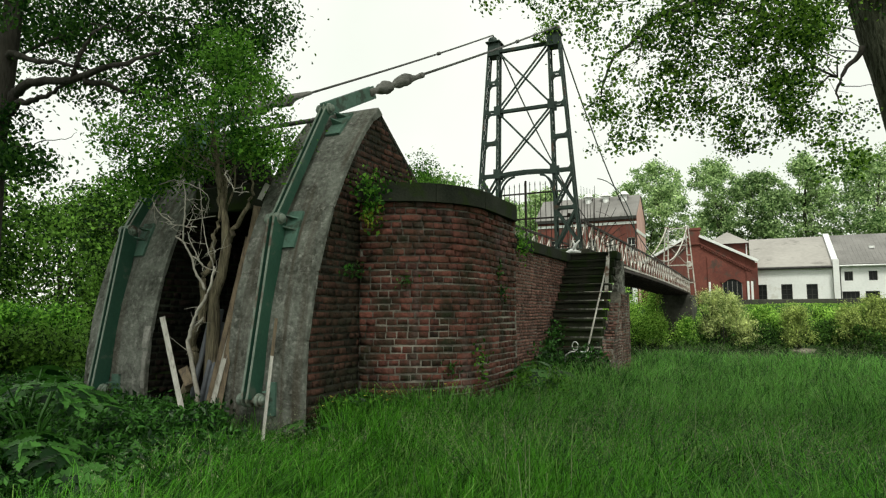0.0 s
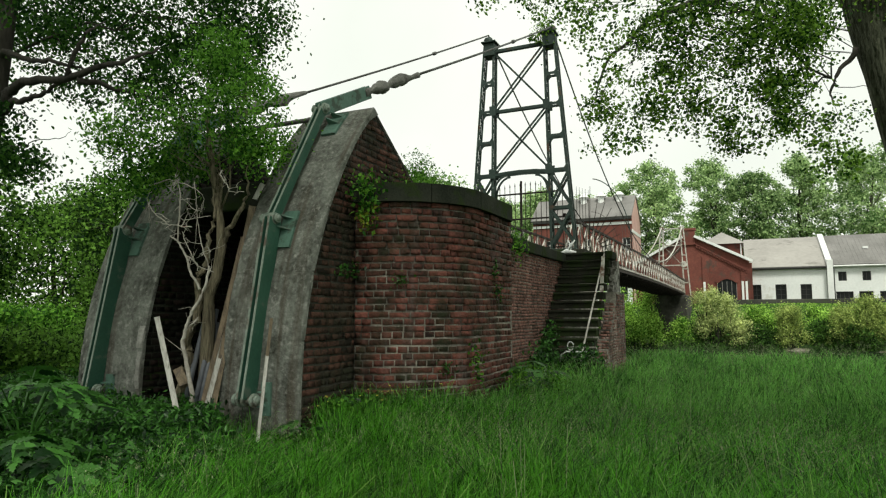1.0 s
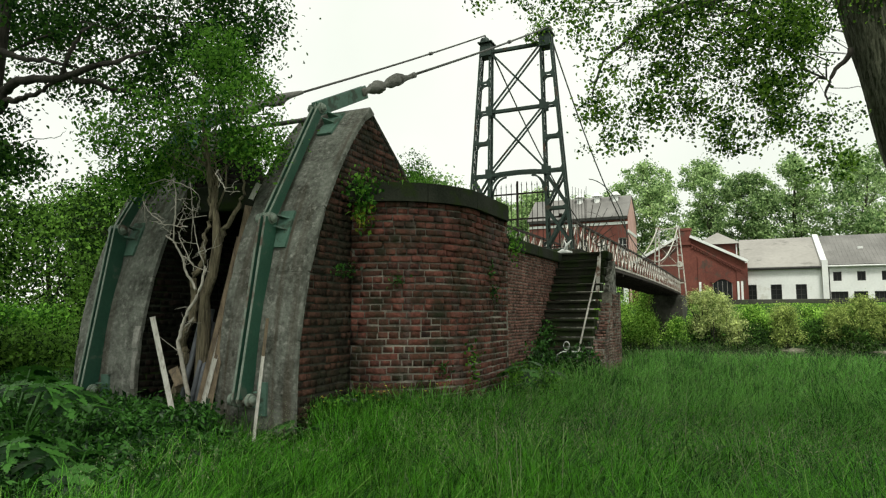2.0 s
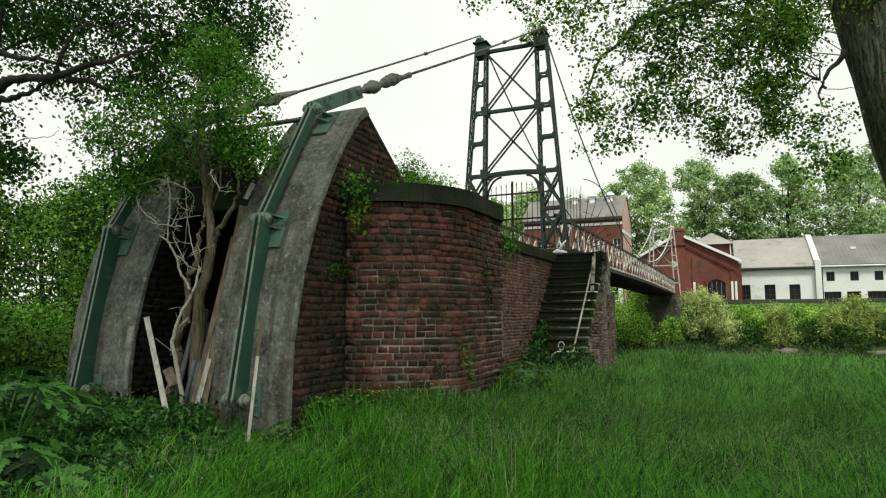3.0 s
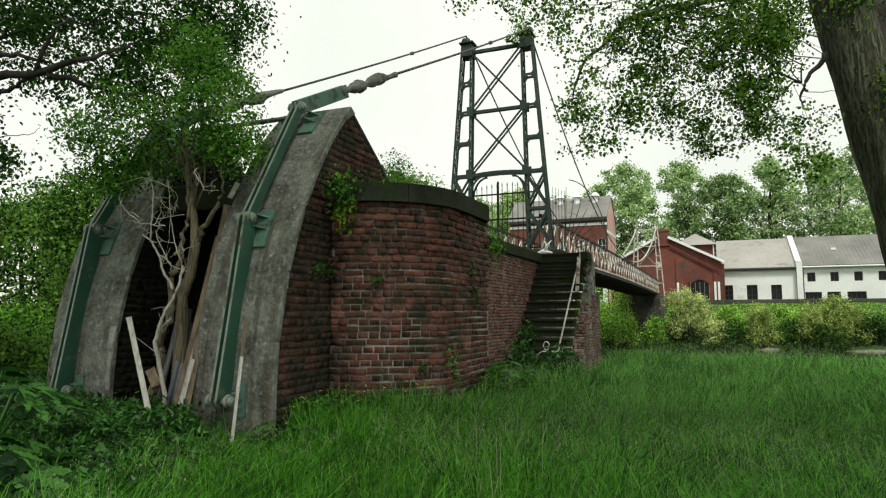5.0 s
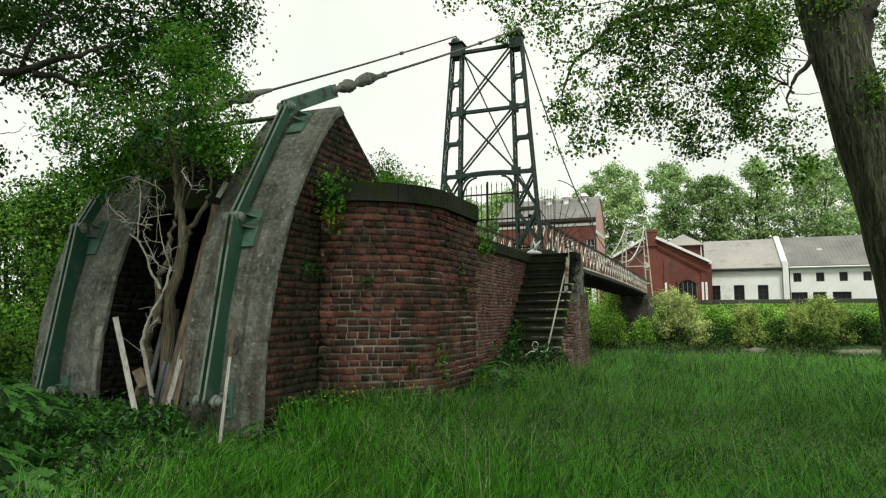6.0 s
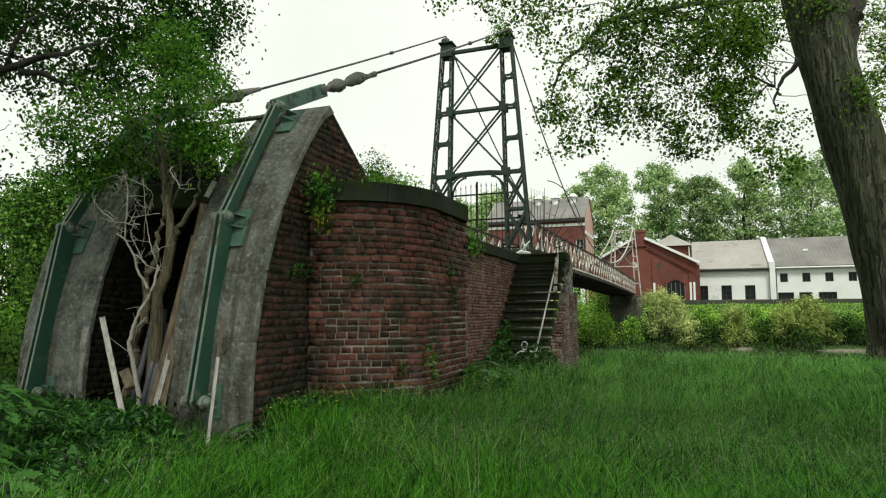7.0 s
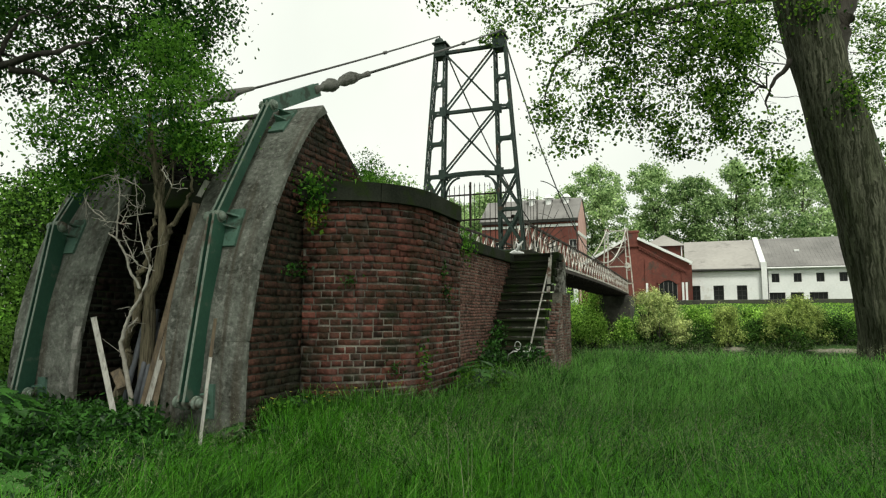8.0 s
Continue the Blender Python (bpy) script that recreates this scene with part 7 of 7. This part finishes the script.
DEAD = [[(-5.19, 5.15, 0.1), (-5.21, 5.15, 0.38), (-5.31, 5.15, 0.69), (-5.38, 5.15, 0.92), (-5.33, 5.15, 1.08), (-5.25, 5.17, 1.27), (-5.15, 5.22, 1.5), (-5.14, 5.25, 1.71)],
        [(-5.19, 5.18, 1.46), (-5.28, 5.15, 1.61), (-5.37, 5.15, 1.82), (-5.50, 5.15, 1.99), (-5.61, 5.15, 2.05)], [(-5.36, 5.16, 1.04), (-5.30, 5.2, 1.10), (-5.24, 5.22, 1.17)],
        [(-5.50, 5.15, 1.98), (-5.45, 5.12, 2.27), (-5.45, 5.12, 2.47), (-5.54, 5.12, 2.72)], [(-5.25, 5.1, 2.12), (-5.42, 5.1, 2.14), (-5.57, 5.1, 2.16), (-5.76, 5.06, 2.21)],
        [(-5.37, 5.15, 1.82), (-5.25, 5.2, 1.71), (-5.02, 5.2, 1.64)], [(-5.20, 5.15, 1.72), (-5.33, 5.15, 1.89), (-5.44, 5.15, 2.09)], [(-5.14, 5.24, 1.71), (-5.21, 5.2, 1.95), (-5.28, 5.2, 2.23), (-5.34, 5.2, 2.63)],
        [(-4.95, 5.2, 2.72), (-4.89, 5.1, 2.65), (-4.78, 5.1, 2.53), (-4.76, 5.1, 2.46), (-4.60, 5.15, 2.45)], [(-5.42, 5.12, 2.13), (-5.34, 5.1, 2.20), (-5.09, 5.2, 2.24)], [(-5.57, 5.06, 2.17), (-5.74, 5.05, 2.29), (-5.87, 5.05, 2.46)],
        [(-5.12, 5.24, 1.78), (-5.05, 5.15, 1.88), (-4.98, 5.1, 1.84)], [(-5.90, 5.1, 2.62), (-5.60, 5.1, 2.66), (-5.35, 5.12, 2.58), (-5.22, 5.2, 2.48)]]
THICK = {0: 0.027, 1: 0.015, 2: 0.014, 3: 0.009}
dead = thing("dead_branches", "bleached dead branches tangled in the recess", "branches")
for k, line in enumerate(DEAD):
    bm = bmesh.new()
    pts = []
    for a, b in zip(line, line[1:]):
        pts += list(wander(rngd, a, b, 6, 0.014))[:-1]
    pts.append(line[-1])
    r = THICK.get(k, 0.0065)
    tube(bm, pts, [r * (1 - 0.55 * i / len(pts)) for i in range(len(pts))], 7)
    limb = part("branch", bm, M_dead, dead, smooth=True)
    bm = bmesh.new()
    for q in range(4 if k else 3):
        s = Vector(pts[rngd.integers(len(pts) // 3, len(pts))])
        e = s + Vector(rngd.normal(size=3) * np.array([0.10, 0.07, 0.11]))
        line = wander(rngd, s, e, 5, 0.035)
        tube(bm, line, [0.0036, 0.0032, 0.0028, 0.0022, 0.0012], 5)
        f = Vector(line[2])
        tube(bm, wander(rngd, f, f + Vector(rngd.normal(size=3) * np.array([0.07, 0.05, 0.07])), 4, 0.02), [0.0028, 0.0024, 0.002, 0.0012], 4)
    tagged(part("twig", bm, M_dead, limb), kind="stuff")
# bent rail end and litter at the foot of the steps
bm = bmesh.new()
tube(bm, [(-2.98, 11.45, 0.30), (-2.95, 11.45, 0.47), (-2.86, 11.45, 0.53), (-2.50, 11.5, 0.53)], 0.013, 7)
tube(bm, [(-2.78 + 0.055 * math.cos(a / 10 * math.tau), 11.45, 0.63 + 0.075 * math.sin(a / 10 * math.tau)) for a in range(11)], 0.009, 6)
tagged(part("bent_rod", bm, M_white_trim, None, "", True), "bent pale steel rod with a loop at the steps' foot", "rod")
# pale driftwood stranded on the landing
bm = bmesh.new()
tube(bm, [(-3.75, 14.6, 2.52), (-3.55, 14.5, 2.60), (-3.35, 14.5, 2.56)], [0.05, 0.06, 0.03], 7)
tube(bm, [(-3.52, 14.5, 2.58), (-3.46, 14.5, 2.74), (-3.36, 14.48, 2.84)], [0.045, 0.035, 0.012], 6)
tube(bm, [(-3.46, 14.5, 2.70), (-3.52, 14.5, 2.84)], [0.03, 0.010], 6)
tagged(part("driftwood", bm, M_white_trim, None, "", True), "white bleached driftwood root on the landing", "driftwood")

# ---- bricks of the walls, last ----
def rib_place(x):
    return lambda u: (x - 0.001, 5.25 + u, 0.0, 1.0)


def rib_reach(z):
    """From the concrete to the corner of the round wall, or above it to the sloping back."""
    first = arc_y(z) + 0.035
    last = 6.30 if z < 2.42 else APEX[0] + (APEX[1] - z - 0.075) / BACK_SLOPE
    return first - 5.25, min(last, 8.9) - 5.25


def inner_reach(z):
    last = APEX[0] + (APEX[1] - z - 0.075) / BACK_SLOPE
    return arc_y(z) + 0.035 - 5.25, min(last, 7.6) - 5.25


lay_bricks(near_rib, rib_place(NEAR_RIB[1]), 3.7, -0.08, 50, lambda u, z: True, lambda u, z: z > 0.35, 7, proud=0.008, reach=rib_reach, rest_mat=M_brick_dark, piece_mat=M_brick_dark_piece)
# the far rib's inner bricks carry the recess shade in their colour
lay_bricks(far_rib, rib_place(FAR_RIB[1]), 2.4, -0.08, 50, lambda u, z: True, None, 8, reach=inner_reach, rest_mat=M_brick_shade)
lay_bricks(wall_round, bastion_place, LEN_A + 0.008, -0.08, 33, lambda u, z: z < 2.44, lambda u, z: 0.2 < u < 2.2 and 0.75 < z < 2.3, 9, ragged=1.62)
lay_bricks(wall_landing, lambda u: (LOW_X, 8.52 + u, 0.0, 1.0), STAIR_Y - 8.55, -0.08, 43, lambda u, z: z < 2.28, None, 10, 0.003, size=0.72, rest_mat=M_brick_pale)


def string_top(y):
    k = int((STAIR_Y - y) / GOING)
    return 2.30 - (k + 1) * RISE if k >= 4 else 1.60


lay_bricks(string, lambda u: (STAIR_X1 + 0.214, 11.5 + u, 0.0, 1.0), 2.68, -0.08, 33, lambda u, z: z < string_top(11.5 + u) - 0.02, None, 11, 0.003, size=0.72, rest_mat=M_brick_lime)
for k in range(4, 12):
    y, z1 = STAIR_Y - (k + 1) * GOING, 2.30 - (k + 1) * RISE
    lay_bricks(string, lambda u, y=y: (STAIR_X1 + 0.008 + u, y - 0.006, 1.0, 0.0), 0.2, z1 - RISE - 0.06, 4, lambda u, z, z1=z1: z < z1 - 0.015, None, 20 + k, 0.003, size=0.72, rest_mat=M_brick_lime)


def settle():
    """Puts each thing's empty at the foot of its parts."""
    bpy.context.view_layer.update()
    for ob in list(scene.objects):
        if ob.type == "EMPTY" and ob.parent is None and ob.children:
            lo, hi = Vector((1e9,) * 3), Vector((-1e9,) * 3)
            for c in ob.children_recursive:
                if c.type == "MESH":
                    for q in c.bound_box:
                        p = c.matrix_world @ Vector(q)
                        lo, hi = Vector(map(min, lo, p)), Vector(map(max, hi, p))
            foot = Vector(((lo.x + hi.x) / 2, (lo.y + hi.y) / 2, lo.z))
            ob.location = foot
            for c in ob.children:
                c.location -= foot


settle()
